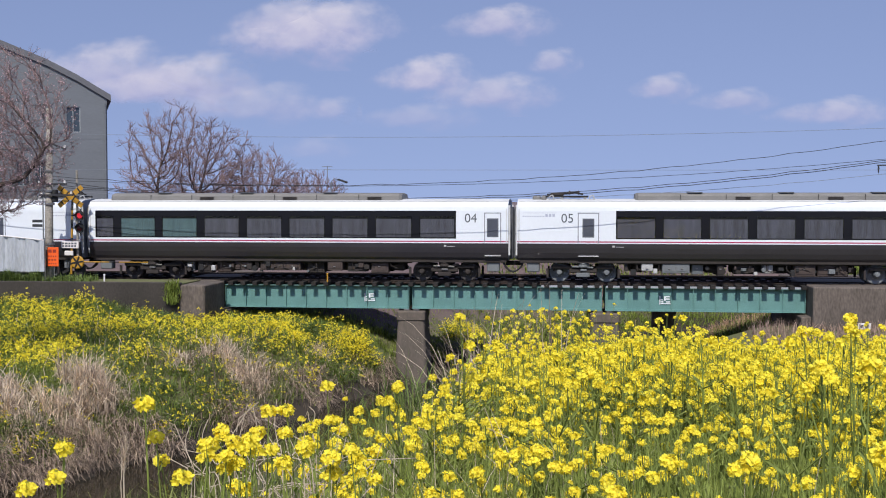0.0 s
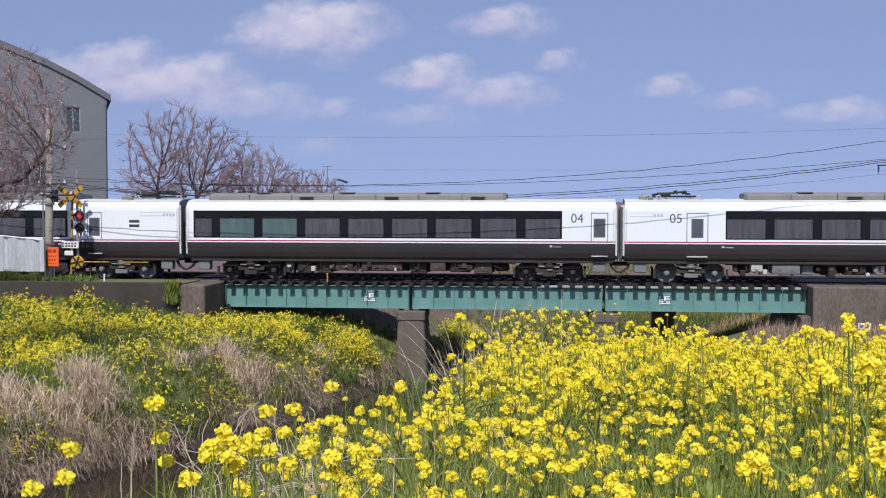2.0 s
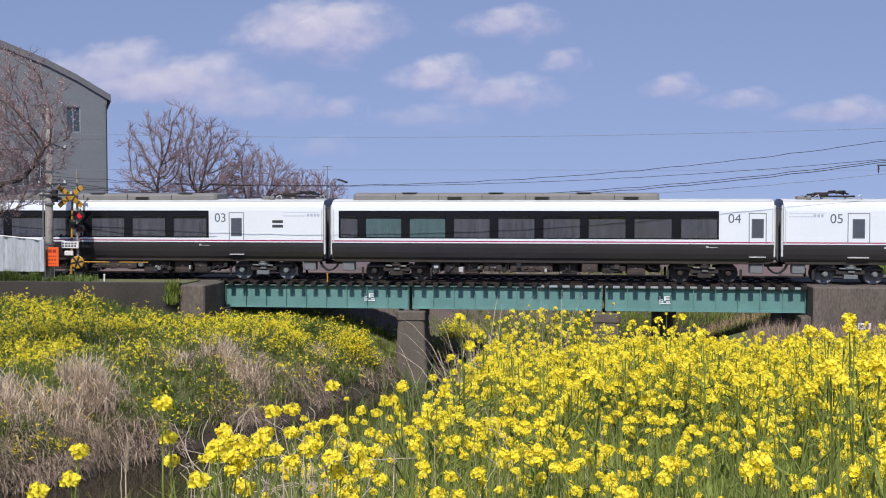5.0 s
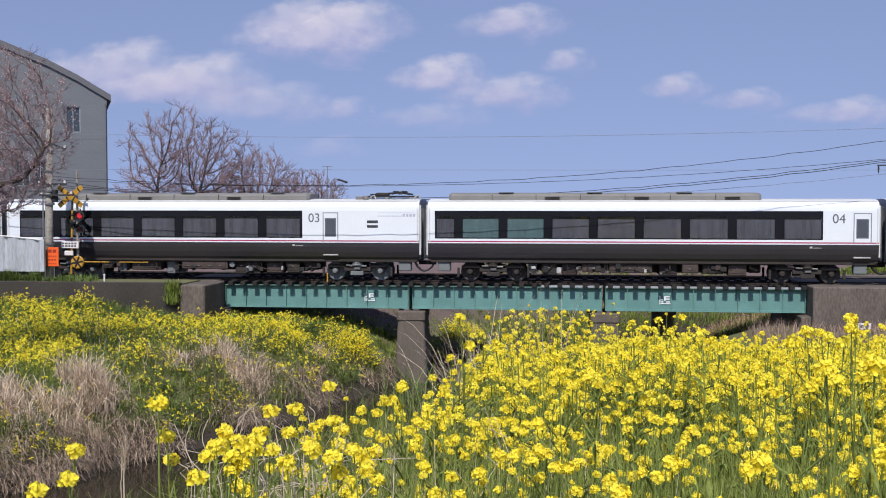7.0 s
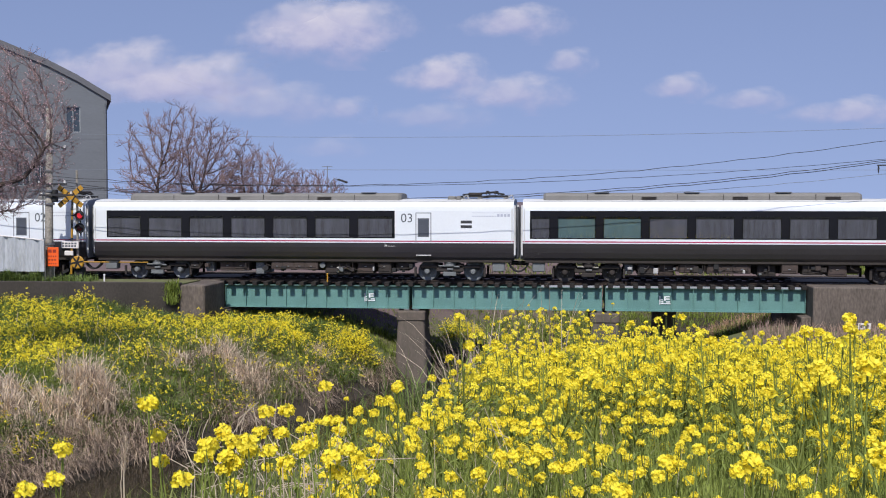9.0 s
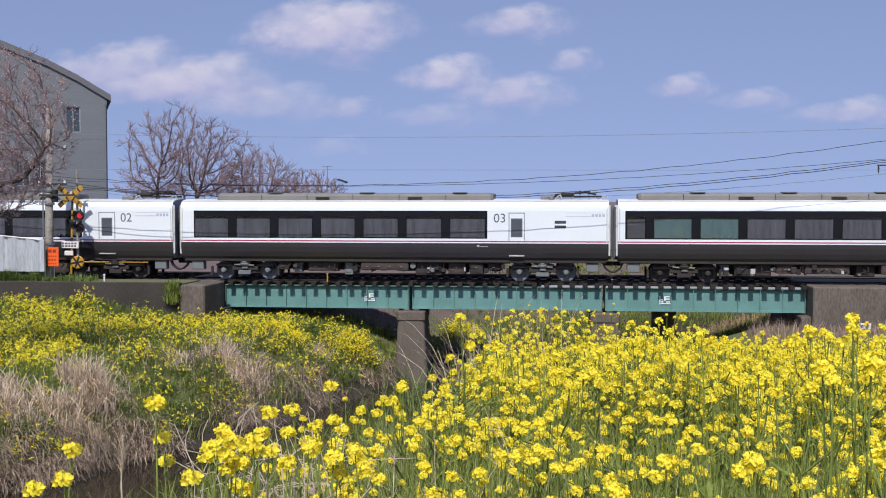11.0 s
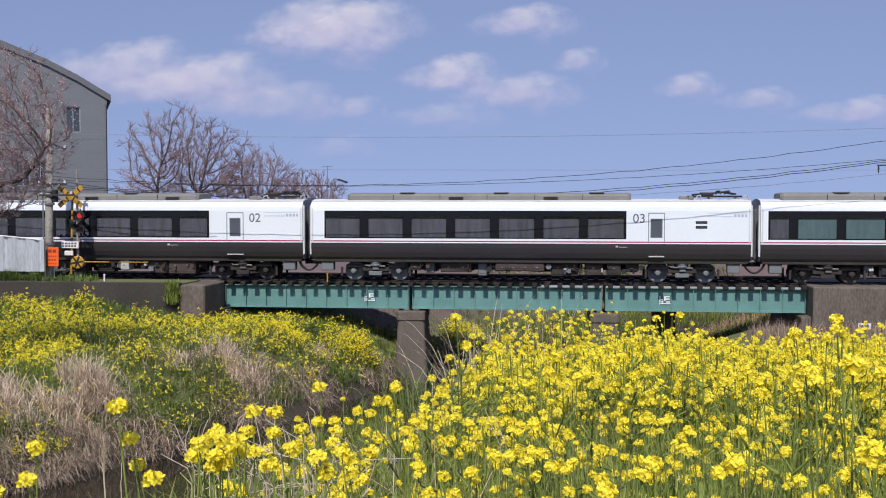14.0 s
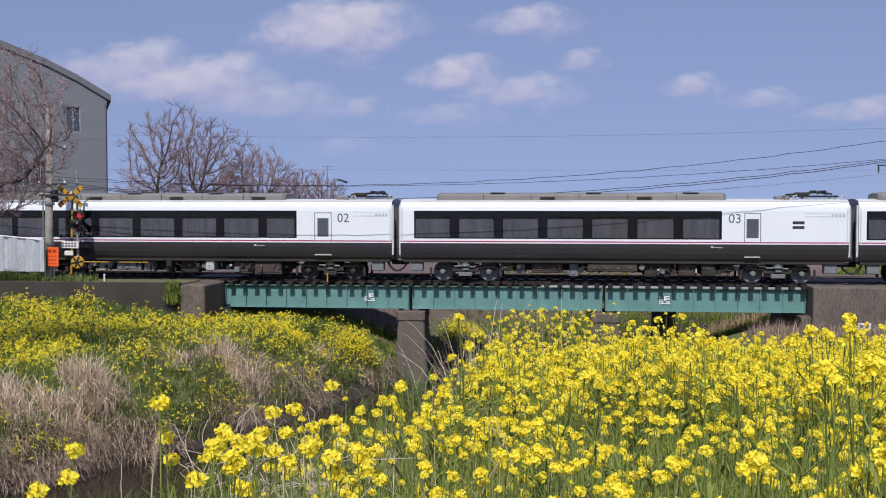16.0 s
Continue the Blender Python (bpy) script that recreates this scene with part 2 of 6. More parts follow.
def ground_material():
    m = mat("grassy_earth", (0.095, 0.125, 0.038), 0.95, var=0.3, scale=0.5, fine=9, bump=0.6, col2=(0.13, 0.11, 0.06))
    # bare mud along the waterline
    nt = m.node_tree
    N, L = nt.nodes, nt.links
    tc, sep, mr, mx = N.new("ShaderNodeTexCoord"), N.new("ShaderNodeSeparateXYZ"), N.new("ShaderNodeMapRange"), N.new("ShaderNodeMix")
    mx.data_type = "RGBA"
    base = N["Principled BSDF"].inputs["Base Color"]
    L.new(base.links[0].from_socket, mx.inputs["A"])
    mx.inputs["B"].default_value = (0.042, 0.033, 0.024, 1)
    L.new(tc.outputs["Object"], sep.inputs[0])
    L.new(sep.outputs[2], mr.inputs[0])
    mr.inputs[1].default_value, mr.inputs[2].default_value, mr.inputs[3].default_value, mr.inputs[4].default_value = -4.1, -3.4, 1.0, 0.0
    L.new(mr.outputs[0], mx.inputs["Factor"])
    # bare mauve soil behind the tracks
    soil, dot, ns, jit, fac = (N.new(n) for n in ("ShaderNodeMix", "ShaderNodeVectorMath", "ShaderNodeTexNoise", "ShaderNodeMath", "ShaderNodeMapRange"))
    soil.data_type = "RGBA"
    dot.operation, jit.operation = "DOT_PRODUCT", "MULTIPLY_ADD"
    dot.inputs[1].default_value = (TINV[1, 0], TINV[1, 1], 0)
    L.new(tc.outputs["Object"], dot.inputs[0])
    ns.inputs["Scale"].default_value, ns.inputs["Detail"].default_value = 0.45, 5
    L.new(tc.outputs["Object"], ns.inputs["Vector"])
    L.new(ns.outputs[0], jit.inputs[0])
    jit.inputs[1].default_value = 7.0
    L.new(dot.outputs["Value"], jit.inputs[2])
    edge = 9.3 - TINV[1, 3]
    fac.inputs[1].default_value, fac.inputs[2].default_value = edge, edge + 1.5
    L.new(jit.outputs[0], fac.inputs[0])
    level, both = N.new("ShaderNodeMapRange"), N.new("ShaderNodeMath")
    level.inputs[1].default_value, level.inputs[2].default_value = -3.9, -2.7
    L.new(sep.outputs[2], level.inputs[0])
    both.operation = "MULTIPLY"
    L.new(fac.outputs[0], both.inputs[0])
    L.new(level.outputs[0], both.inputs[1])
    L.new(both.outputs[0], soil.inputs["Factor"])
    L.new(mx.outputs["Result"], soil.inputs["A"])
    soil.inputs["B"].default_value = (0.135, 0.098, 0.10, 1)
    L.new(soil.outputs["Result"], base)
    return m


def build_ground():
    def axis(lo, hi, step, far):
        a = list(np.arange(lo, hi + step / 2, step))
        s, p, q = step, a[0], a[-1]
        head, tail = [], []
        while q < far or p > -far:
            s *= 1.35
            p, q = p - s, q + s
            head.insert(0, p)
            tail.append(q)
        return np.array(head + a + tail)
    xs, ys = axis(-34, 30, 0.45, 3500), axis(-3, 82, 0.45, 3500)
    X, Y = np.meshgrid(xs, ys)
    Z = land(X, Y)
    n, k = len(xs), len(ys)
    i = np.arange(n * k).reshape(k, n)
    f = np.stack([i[:-1, :-1], i[:-1, 1:], i[1:, 1:], i[1:, :-1]], -1).reshape(-1, 4)
    b = Build().add(np.stack([X, Y, Z], -1), f)
    tagged(part("ground", b, ground_material(), smooth=True), "grassy earth banks of a small stream with bare soil", "ground", kind="structure")


build_ground()

m = mat("murky_water", (0.032, 0.028, 0.02), 0.06, var=0.2, scale=0.4, fine=3.0, bump=0.0, spec=0.6)
nt = m.node_tree
wv = nt.nodes.new("ShaderNodeTexNoise")
wv.inputs["Scale"].default_value, wv.inputs["Detail"].default_value = 2.2, 5
bp = nt.nodes.new("ShaderNodeBump")
bp.inputs["Strength"].default_value, bp.inputs["Distance"].default_value = 0.12, 0.05
tcw = nt.nodes.new("ShaderNodeTexCoord")
nt.links.new(tcw.outputs["Object"], wv.inputs["Vector"])
nt.links.new(wv.outputs[0], bp.inputs["Height"])
nt.links.new(bp.outputs[0], nt.nodes["Principled BSDF"].inputs["Normal"])
M_WATER = m
b = Build()
ys = np.arange(-80, 141, 4.0)
for y0, y1 in zip(ys[:-1], ys[1:]):
    a0, a1 = float(river_left(y0)), float(river_left(y1))
    b.add([(a0 - 3, y0, WATER), (a0 + 12, y0, WATER), (a1 + 12, y1, WATER), (a1 - 3, y1, WATER)], [(0, 1, 2, 3)])
tagged(part("water", b, M_WATER), "murky brown still water of a small stream", "water", kind="structure")


# ---- railway structure ----
SPANS = ((-10.27, -1.63), (-1.49, 7.11), (7.25, 15.97))


def girder_bridge(w0, label):
    """Plate girder deck spans on one track whose middle lies at w0."""
    for (u0, u1) in SPANS:
        g = root("girder_span", TRACK @ pose((u0 + u1) / 2, w0, 0), label, "bridge girder", "girder spans of the bridge", kind="structure")
        h = (u1 - u0) / 2
        for s in (-0.82, 0.82):
            web = Build()
            box(web, -h, h, s - 0.012, s + 0.012, -1.25, -0.27, 0.003)
            part("web", web, M_GIRDER, g)
            fl = Build()
            box(fl, -h, h, s - 0.15, s + 0.15, -1.28, -1.25, 0.004)
            box(fl, -h, h, s - 0.055, s + 0.055, -1.25, -1.19, 0.004)
            part("bottom_flange", fl, M_GIRDER, g)
            fl = Build()
            box(fl, -h, h, s - 0.16, s + 0.16, -0.27, -0.235, 0.004)
            box(fl, -h, h, s - 0.055, s + 0.055, -0.33, -0.27, 0.004)
            part("top_flange", fl, M_GIRDERDARK, g)
            n = 9
            for k in range(n + 1):
                x = -h + 0.03 + (2 * h - 0.06) * k / n
                st = Build()
                side = -1 if s < 0 else 1
                y = s + side * 0.075
                box(st, x - 0.012, x + 0.012, y - 0.065, y + 0.065, -1.25, -0.27, 0.002)
                if s < 0 and w0 == 0:
                    # a row of rivets beside the stiffener
                    for r in range(10):
                        box(st, x + 0.03, x + 0.05, s - 0.022, s - 0.010, -1.2 + r * 0.095, -1.18 + r * 0.095, 0.006)
                part("stiffener", st, M_GIRDER, g)
        br = Build()
        for k in range(4):
            x = -h + 0.3 + (2 * h - 0.6) * k / 3
            box(br, x - 0.04, x + 0.04, -0.8, 0.8, -1.15, -1.07, 0.004)
            box(br, x - 0.04, x + 0.04, -0.8, 0.8, -0.5, -0.42, 0.004)
        part("cross_bracing", br, M_GIRDERDARK, g)


girder_bridge(0, "blue-green riveted plate girder span of a railway bridge")
girder_bridge(4.0, "plate girder span carrying the far track")


def plaque(u):
    """A small stencilled data panel on the girder web."""
    g = root("data_panel", TRACK @ pose(u, -0.838, -0.78), "pale stencilled data panel on the bridge girder", "sign", "data panels")
    b = Build()
    box(b, -0.27, 0.27, -0.012, 0.0, -0.21, 0.21, 0.003)
    part("plate", b, M_GIRDERDARK, g)
    b = Build()
    for (x0, x1, z0, z1) in ((-0.25, -0.21, -0.19, 0.19), (-0.05, 0.02, -0.02, 0.18), (0.02, 0.2, 0.13, 0.18), (0.02, 0.2, 0.03, 0.08),
                             (-0.2, 0.24, -0.17, -0.13), (-0.18, -0.08, -0.1, -0.05), (0.04, 0.22, -0.1, -0.05), (-0.19, -0.1, 0.0, 0.05)):
        box(b, x0, x1, -0.017, -0.011, z0, z1, 0.001)
    part("stencil", b, M_WHITE, g)


plaque(-3.45)
plaque(9.9)


def track(w0, label):
    rails = root("railway_track", TRACK @ pose(0, w0, 0), label, "railway track", "tracks", kind="structure")
    for s in (-0.565, 0.565):
        b = Build()
        box(b, -140, 140, s - 0.033, s + 0.033, -0.04, 0.0, 0.008)
        box(b, -140, 140, s - 0.009, s + 0.009, -0.13, -0.04, 0.001)
        box(b, -140, 140, s - 0.06, s + 0.06, -0.145, -0.13, 0.004)
        part("rail", b, M_RUST, rails)
    b = Build()
    box(b, -0.11, 0.11, -1.30, 1.30, -0.235, -0.07, 0.012)
    box(b, -0.13, 0.13, -0.72, -0.42, -0.07, -0.05, 0.004)
    box(b, -0.13, 0.13, 0.42, 0.72, -0.07, -0.05, 0.004)
    me = b.mesh("sleeper", [M_SLEEPER])
    k = 0
    u = -23.9
    while u < 22.5:
        part("sleeper", me, None, rails, m=pose(u, 0, -0.0, 0, 0, random.Random(k).uniform(-1, 1)))
        u += 0.56
        k += 1
    gb = Build()
    for s in (-0.36, 0.36):
        box(gb, -10.5, 16.2, s - 0.03, s + 0.03, -0.07, -0.01, 0.008)
    part("guard_rail", gb, M_RUST, rails)
    return rails


track(0, "rusty rails on dark tarred sleepers")
track(4.0, "rusty rails of the far track on dark sleepers")


def bed(u0, u1, name):
    """Ballast shoulder with sloping sides."""
    prof = ((-1.95, -0.6), (-1.85, -0.22), (1.3, -0.16), (2.0, -0.3), (2.7, -0.16), (5.9, -0.2), (7.2, -0.9))
    n = int(abs(u1 - u0) / 0.6)
    v, f = [], []
    rng = random.Random(5)
    for i in range(n + 1):
        u = u0 + (u1 - u0) * i / n
        for (w, z) in prof:
            v.append((u, w + rng.uniform(-0.05, 0.05), z + rng.uniform(-0.025, 0.015)))
    k = len(prof)
    for i in range(n):
        for j in range(k - 1):
            a = i * k + j
            f.append((a, a + k, a + k + 1, a + 1))
    tagged(part(name, Build().add(v, f), M_BALLAST, m=TRACK), "brown weathered ballast under the tracks", "track bed", kind="structure")


b = Build()
box(b, -10.6, 16.2, 2.35, 6.1, -0.26, -0.20, 0.01)
tagged(part("bridge_deck", b, M_GRAVEL, m=TRACK), "mauve gravelled deck under the far track", "bridge deck", kind="structure")
# added plate standing in for the light gaps between the sleeper ends
b = Build()
for u0, u1 in ((4.4, 7.08), (7.28, 15.9)):
    box(b, u0, u1, -0.975, -0.945, -0.234, -0.15, 0.004)
tagged(part("added_gap_plate", b, M_ENDWALL, m=TRACK), "added grey plate for the light gaps between the bridge sleepers", "plate", kind="structure")
bed(-140, -10.7, "track_bed")
bed(16.3, 140, "track_bed")


def abutments():
    b = Build()
    box(b, -11.16, -10.05, -4.55, -1.75, -5.2, -0.02, 0.05)
    box(b, -12.6, -10.55, -1.8, 6.6, -5.2, -0.04, 0.04)
    box(b, -10.7, -10.0, -1.7, 6.2, -5.2, -1.36, 0.04)
    tagged(part("abutment", b, M_CONC, m=TRACK), "weathered concrete abutment of the railway bridge", "abutment", kind="structure")
    b = Build()
    box(b, 16.02, 21.5, -2.3, 6.6, -5.2, -0.03, 0.05)
    box(b, 15.6, 16.1, -1.9, 6.2, -5.2, -1.36, 0.04)
    tagged(part("abutment", b, M_CONC, m=TRACK), "tall stained concrete abutment of the railway bridge", "abutment", kind="structure")
    b = Build()
    box(b, -40, -11.17, -4.5, -4.2, -2.2, 0.08, 0.03)
    tagged(part("retaining_wall", b, M_WALLCONC, m=TRACK), "low mossy concrete retaining wall beside the line", "wall", kind="structure")
    b = Build()
    box(b, -40, -11.18, -4.22, -1.75, -0.5, 0.03, 0.02)
    tagged(part("terrace", b, ground_material(), m=TRACK), "grassy earth strip beside the track", "ground", kind="structure")


abutments()


def pier(u, w, top=-1.36, half=0.60, slim=1.0, deep=1.25):
    """A tapered pier of rounded oblong plan, turned with the stream."""
    p = root("bridge_pier", TRACK @ pose(u, w, 0, 0, 0, 3), "tapered old concrete bridge pier standing in the stream", "bridge pier", "bridge piers", kind="structure")
    rng = random.Random(int(u * 10))

    def ring(z, k, add=0.0):
        out = []
        hx, hy, r = half * slim * k + add, deep * (0.5 + 0.5 * k) + add, 0.16
        for (cx, cy, a0) in ((hx - r, hy - r, 0), (-hx + r, hy - r, 90), (-hx + r, -hy + r, 180), (hx - r, -hy + r, 270)):
            for q in range(5):
                a = radians(a0 + q * 22.5)
                out.append((cx + r * math.cos(a) + rng.uniform(-0.006, 0.006), cy + r * math.sin(a) + rng.uniform(-0.006, 0.006), z))
        return out
    for name, rings in (("shaft", [ring(-5.6, 1.36), ring(-4.0, 1.22), ring(-2.8, 1.11), ring(top - 0.38, 1.0)]),
                        ("cap", [ring(top - 0.42, 1.0), ring(top - 0.40, 1.0, 0.055), ring(top - 0.05, 1.0, 0.055), ring(top, 1.0, 0.0), ring(top, 0.3, -0.1)])):
        b = Build()
        n = len(rings[0])
        b.add([q for r in rings for q in r], [(r * n + i, r * n + (i + 1) % n, (r + 1) * n + (i + 1) % n, (r + 1) * n + i) for r in range(len(rings) - 1) for i in range(n)])
        part(name, b, M_PIER, p)
    for s in (-0.82, 0.82):
        for d in (-0.22, 0.22):
            b = Build()
            box(b, d - 0.13, d + 0.13, s - 0.14, s + 0.14, top, -1.28, 0.01)
            part("bearing", b, M_STEEL, p)


pier(-1.56, 0.0)
pier(7.18, 0.0)
pier(-2.1, 4.0)
pier(10.15, 4.0, slim=0.7)


# ---- the train ----
def loft(prof, stations, mi_of, b, close=False):
    """Skins a cross-section along x; mi_of picks the material slot by segment."""
    v, k = [], len(prof)
    for (x, sw, dz) in stations:
        for (w, z) in prof:
            v.append((x, w * sw, z + dz))
    for i in range(len(stations) - 1):
        for j in range(k - 1):
            a = i * k + j
            b.add([v[a], v[a + k], v[a + k + 1], v[a + 1]], [(0, 1, 2, 3)], mi_of(j))
    for st, flip in ((0, True), (len(stations) - 1, False)):
        ring = v[st * k:(st + 1) * k]
        idx = list(range(k))
        b.add(ring, [idx[::-1] if not flip else idx], mi_of(-1))


HALF = [(1.20, 0.98), (1.30, 1.10), (1.375, 1.32), (1.41, 1.55), (1.42, 1.745), (1.42, 1.795), (1.42, 1.85), (1.42, 2.02), (1.42, 2.6),
        (1.42, 3.2), (1.40, 3.38), (1.36, 3.50), (1.27, 3.60), (1.1, 3.66), (0.6, 3.72), (0.0, 3.74)]
PROFILE = [(-w, z) for w, z in HALF] + [(w, z) for w, z in HALF[::-1][1:]]
BANDS = [2, 2, 2, 2, 0, 1, 0, 0, 0, 0, 0, 0, 3, 3, 3]
BANDS = BANDS + BANDS[::-1]


def wheelset_mesh(grey):
    b = Build()
    prof = [(0.0, -0.0), (0.07, 0.0), (0.09, 0.02), (0.14, 0.03), (0.30, 0.055), (0.37, 0.03), (0.425, 0.03), (0.43, 0.06), (0.435, 0.12), (0.46, 0.135), (0.46, 0.15), (0.3, 0.15), (0.08, 0.14)]
    for s in (-1, 1):
        m = Matrix.Translation((0, s * 0.635, 0)) @ Matrix.Rotation(math.pi / 2 * s, 4, "X")
        lathe(b, prof, 28, 0, m)
        for k in range(6):
            a = k * math.pi / 3
            box(b, 0.2 * math.cos(a) - 0.02, 0.2 * math.cos(a) + 0.02, s * 0.60 - 0.02, s * 0.60 + 0.02, 0.2 * math.sin(a) - 0.02, 0.2 * math.sin(a) + 0.02, 0.008, 1)
    tube(b, [(0, -0.6, 0), (0, 0.6, 0)], 0.085, 12, 1)
    return b.mesh("wheelset", [M_WHEELGREY if grey else M_WHEEL, M_STEEL], False)


WHEELS = {g: wheelset_mesh(g) for g in (False, True)}
wheelsets = []


def bogie_part(car, u, grey):
    b = Build()
    for s in (-1, 1):
        y0, y1 = (s * 0.93 - 0.07, s * 0.93 + 0.07)
        # side frame: dropped middle, raised ends
        box(b, -0.62, 0.62, y0, y1, 0.42, 0.62, 0.03)
        for e in (-1, 1):
            box(b, min(e * 0.55, e * 1.38), max(e * 0.55, e * 1.38), y0, y1, 0.60, 0.74, 0.03)
            lathe(b, [(0.0, 0.14), (0.09, 0.13), (0.115, 0.10), (0.15, 0.0), (0.15, -0.25)], 14, 2, Matrix.Translation((e * 1.05, s * 0.86, 0.43)) @ Matrix.Rotation(-math.pi / 2 * s, 4, "X"))
        box(b, -0.3, 0.3, s * 1.0 - 0.1, s * 1.0 + 0.1, 0.24, 0.43, 0.02, 2)
        box(b, -0.12, 0.16, s * 1.08 - 0.05, s * 1.08 + 0.05, 0.5, 0.6, 0.02, 1)
        lathe(b, [(0.24, 0.0), (0.27, 0.05), (0.25, 0.12), (0.27, 0.18), (0.22, 0.26), (0.0, 0.27)], 14, 2, Matrix.Translation((0, s * 0.93, 0.66)))
        tube(b, [(-0.5, s * 1.05, 0.7), (0.45, s * 1.05, 0.66)], 0.04, 8, 1)
        for e in (-1, 1):
            box(b, e * 1.58 - 0.05, e * 1.58 + 0.05, s * 0.93 - 0.05, s * 0.93 + 0.05, 0.2, 0.62, 0.01)
    box(b, -0.2, 0.2, -0.9, 0.9, 0.45, 0.7, 0.03)
    box(b, -1.35, -1.25, -0.9, 0.9, 0.5, 0.66, 0.02)
    box(b, 1.25, 1.35, -0.9, 0.9, 0.5, 0.66, 0.02)
    bg = part("bogie", b, [M_UNDER, M_UNDERGREY if grey else M_STEEL, M_UNDERGREY if grey else M_UNDER], car, m=pose(u, 0, 0))
    for e in (-1.05, 1.05):
        ws = part("wheelset", WHEELS[grey], None, bg, m=pose(e, 0, 0.43))
        wheelsets.append((ws, e))


def train_car(number, strip, panes, door, num_at, logo_at, ac, panto, vents, text, boxes, grey_bogie, teal=()):
    car = root("train_car", TRACK, "white and dark grey express train carriage with red line", "train car", "carriages of the train")
    b = Build()
    st = [(-9.8, 0.985, 0), (-9.74, 1, 0), (-5, 1, 0), (0, 1, 0), (5, 1, 0), (9.74, 1, 0), (9.8, 0.985, 0)]
    loft(PROFILE, st, lambda j: 4 if j < 0 else BANDS[j], b)
    part("body", b, [M_WHITE, M_RED, M_GREYPAINT, M_ROOF, M_ENDWALL], car)
    # floor pan
    b = Build()
    box(b, -9.7, 9.7, -1.2, 1.2, 0.86, 0.99, 0.02)
    part("underframe", b, M_UNDER, car)
    for s in (-1, 1):
        y = s * 1.42
        b = Build()
        box(b, strip[0], strip[1], min(y, y + s * 0.006), max(y, y + s * 0.006), 1.95, 3.2, 0.003)
        band = part("window_band", b, M_STRIP, car, "long glossy black window band")
        for i, (p0, p1) in enumerate(panes):
            b = Build()
            box(b, p0, p1, min(y + s * 0.007, y + s * 0.012), max(y + s * 0.007, y + s * 0.012), 2.0, 2.83, 0.002)
            part("curtain", b, M_CURTAIN2 if i in teal else M_CURTAIN, band)
            b = Build()
            box(b, p0 - 0.03, p1 + 0.03, min(y + s * 0.013, y + s * 0.017), max(y + s * 0.013, y + s * 0.017), 1.98, 2.95, 0.002)
            part("pane", b, M_GLASS, band).visible_shadow = False
        b = Build()
        d0, d1 = door
        t = 0.02
        for (x0, x1, z0, z1) in ((d0 - t, d0 + t, 1.05, 3.1), (d1 - t, d1 + t, 1.05, 3.1), (d0 - t, d1 + t, 3.08, 3.12)):
            box(b, x0, x1, min(y - s * 0.01, y + s * 0.004), max(y - s * 0.01, y + s * 0.004), max(z0, 1.78), z1, 0.002)
        dr = part("door", b, M_DOORLINE, car)
        b = Build()
        c = (d0 + d1) / 2
        box(b, c - 0.26, c + 0.26, min(y, y + s * 0.006), max(y, y + s * 0.006), 2.02, 2.86, 0.003, 1)
        box(b, c - 0.21, c + 0.21, min(y, y + s * 0.009), max(y, y + s * 0.009), 2.07, 2.81, 0.003, 0)
        part("door_window", b, [M_DOORGLASS, M_NUMBER], dr)
        b = Build()
        box(b, d0, d1, min(s * 1.33, s * 1.405), max(s * 1.33, s * 1.405), 1.16, 1.21, 0.005)
        part("door_step", b, M_UNDERWHITE, dr)
        lettering(number, 0.57, M_NUMBER, "number", car, pose(num_at if s < 0 else num_at + 0.55, y + s * 0.004, 2.68, 90, 0, 0 if s < 0 else 180))
        if text:
            b = Build()
            t0, t1 = text
            k = t0
            rng = random.Random(4)
            while k < t1 - 0.08:
                wd = rng.uniform(0.05, 0.09) if k < t0 + (t1 - t0) * 0.62 else 0.11
                hh = 0.05 if k < t0 + (t1 - t0) * 0.62 else 0.13
                box(b, k, k + wd, min(y, y + s * 0.004), max(y, y + s * 0.004), 2.93, 2.93 + hh, 0.001)
                k += wd + 0.045
            box(b, t0, t1, min(y, y + s * 0.004), max(y, y + s * 0.004), 3.1, 3.115, 0.001)
            part("letter_bars", b, M_LETTER, car)
        b = Build()
        box(b, logo_at, logo_at + 0.12, min(s * 1.40, s * 1.417), max(s * 1.40, s * 1.417), 1.58, 1.67, 0.01)
        box(b, logo_at + 0.15, logo_at + 0.5, min(s * 1.40, s * 1.415), max(s * 1.40, s * 1.415), 1.585, 1.61, 0.002)
        part("emblem_bars", b, M_UNDERWHITE, car)
        if vents:
            for z in (2.42, 2.63):
                b = Build()
                box(b, vents[0], vents[1], min(y - s * 0.02, y + s * 0.004), max(y - s * 0.02, y + s * 0.004), z, z + 0.13, 0.004)
                for r in range(4):
                    box(b, vents[0] + 0.03, vents[1] - 0.03, min(y, y + s * 0.01), max(y, y + s * 0.01), z + 0.02 + r * 0.028, z + 0.03 + r * 0.028, 0.002, 1)
                part("vent_grille", b, [M_BLACK, M_NUMBER], car)
        # gutter along the shoulder, grab rails at the ends
        b = Build()
        box(b, -9.75, 9.75, min(s * 1.25, s * 1.285), max(s * 1.25, s * 1.285), 3.6, 3.635, 0.005)
        part("gutter", b, M_ROOF, car)
        for e in (-9.72, 9.72):
            b = Build()
            box(b, e - 0.025, e + 0.025, min(s * 1.36, s * 1.435), max(s * 1.36, s * 1.435), 1.78, 3.3, 0.01)
            part("corner_strip", b, M_ROOF, car)
    # roof equipment
    b = Build()
    a0, a1 = ac
    prof = [(-1.02, 3.64), (-1.0, 3.86), (-0.9, 3.97), (-0.6, 4.01), (0.6, 4.01), (0.9, 3.97), (1.0, 3.86), (1.02, 3.64)]
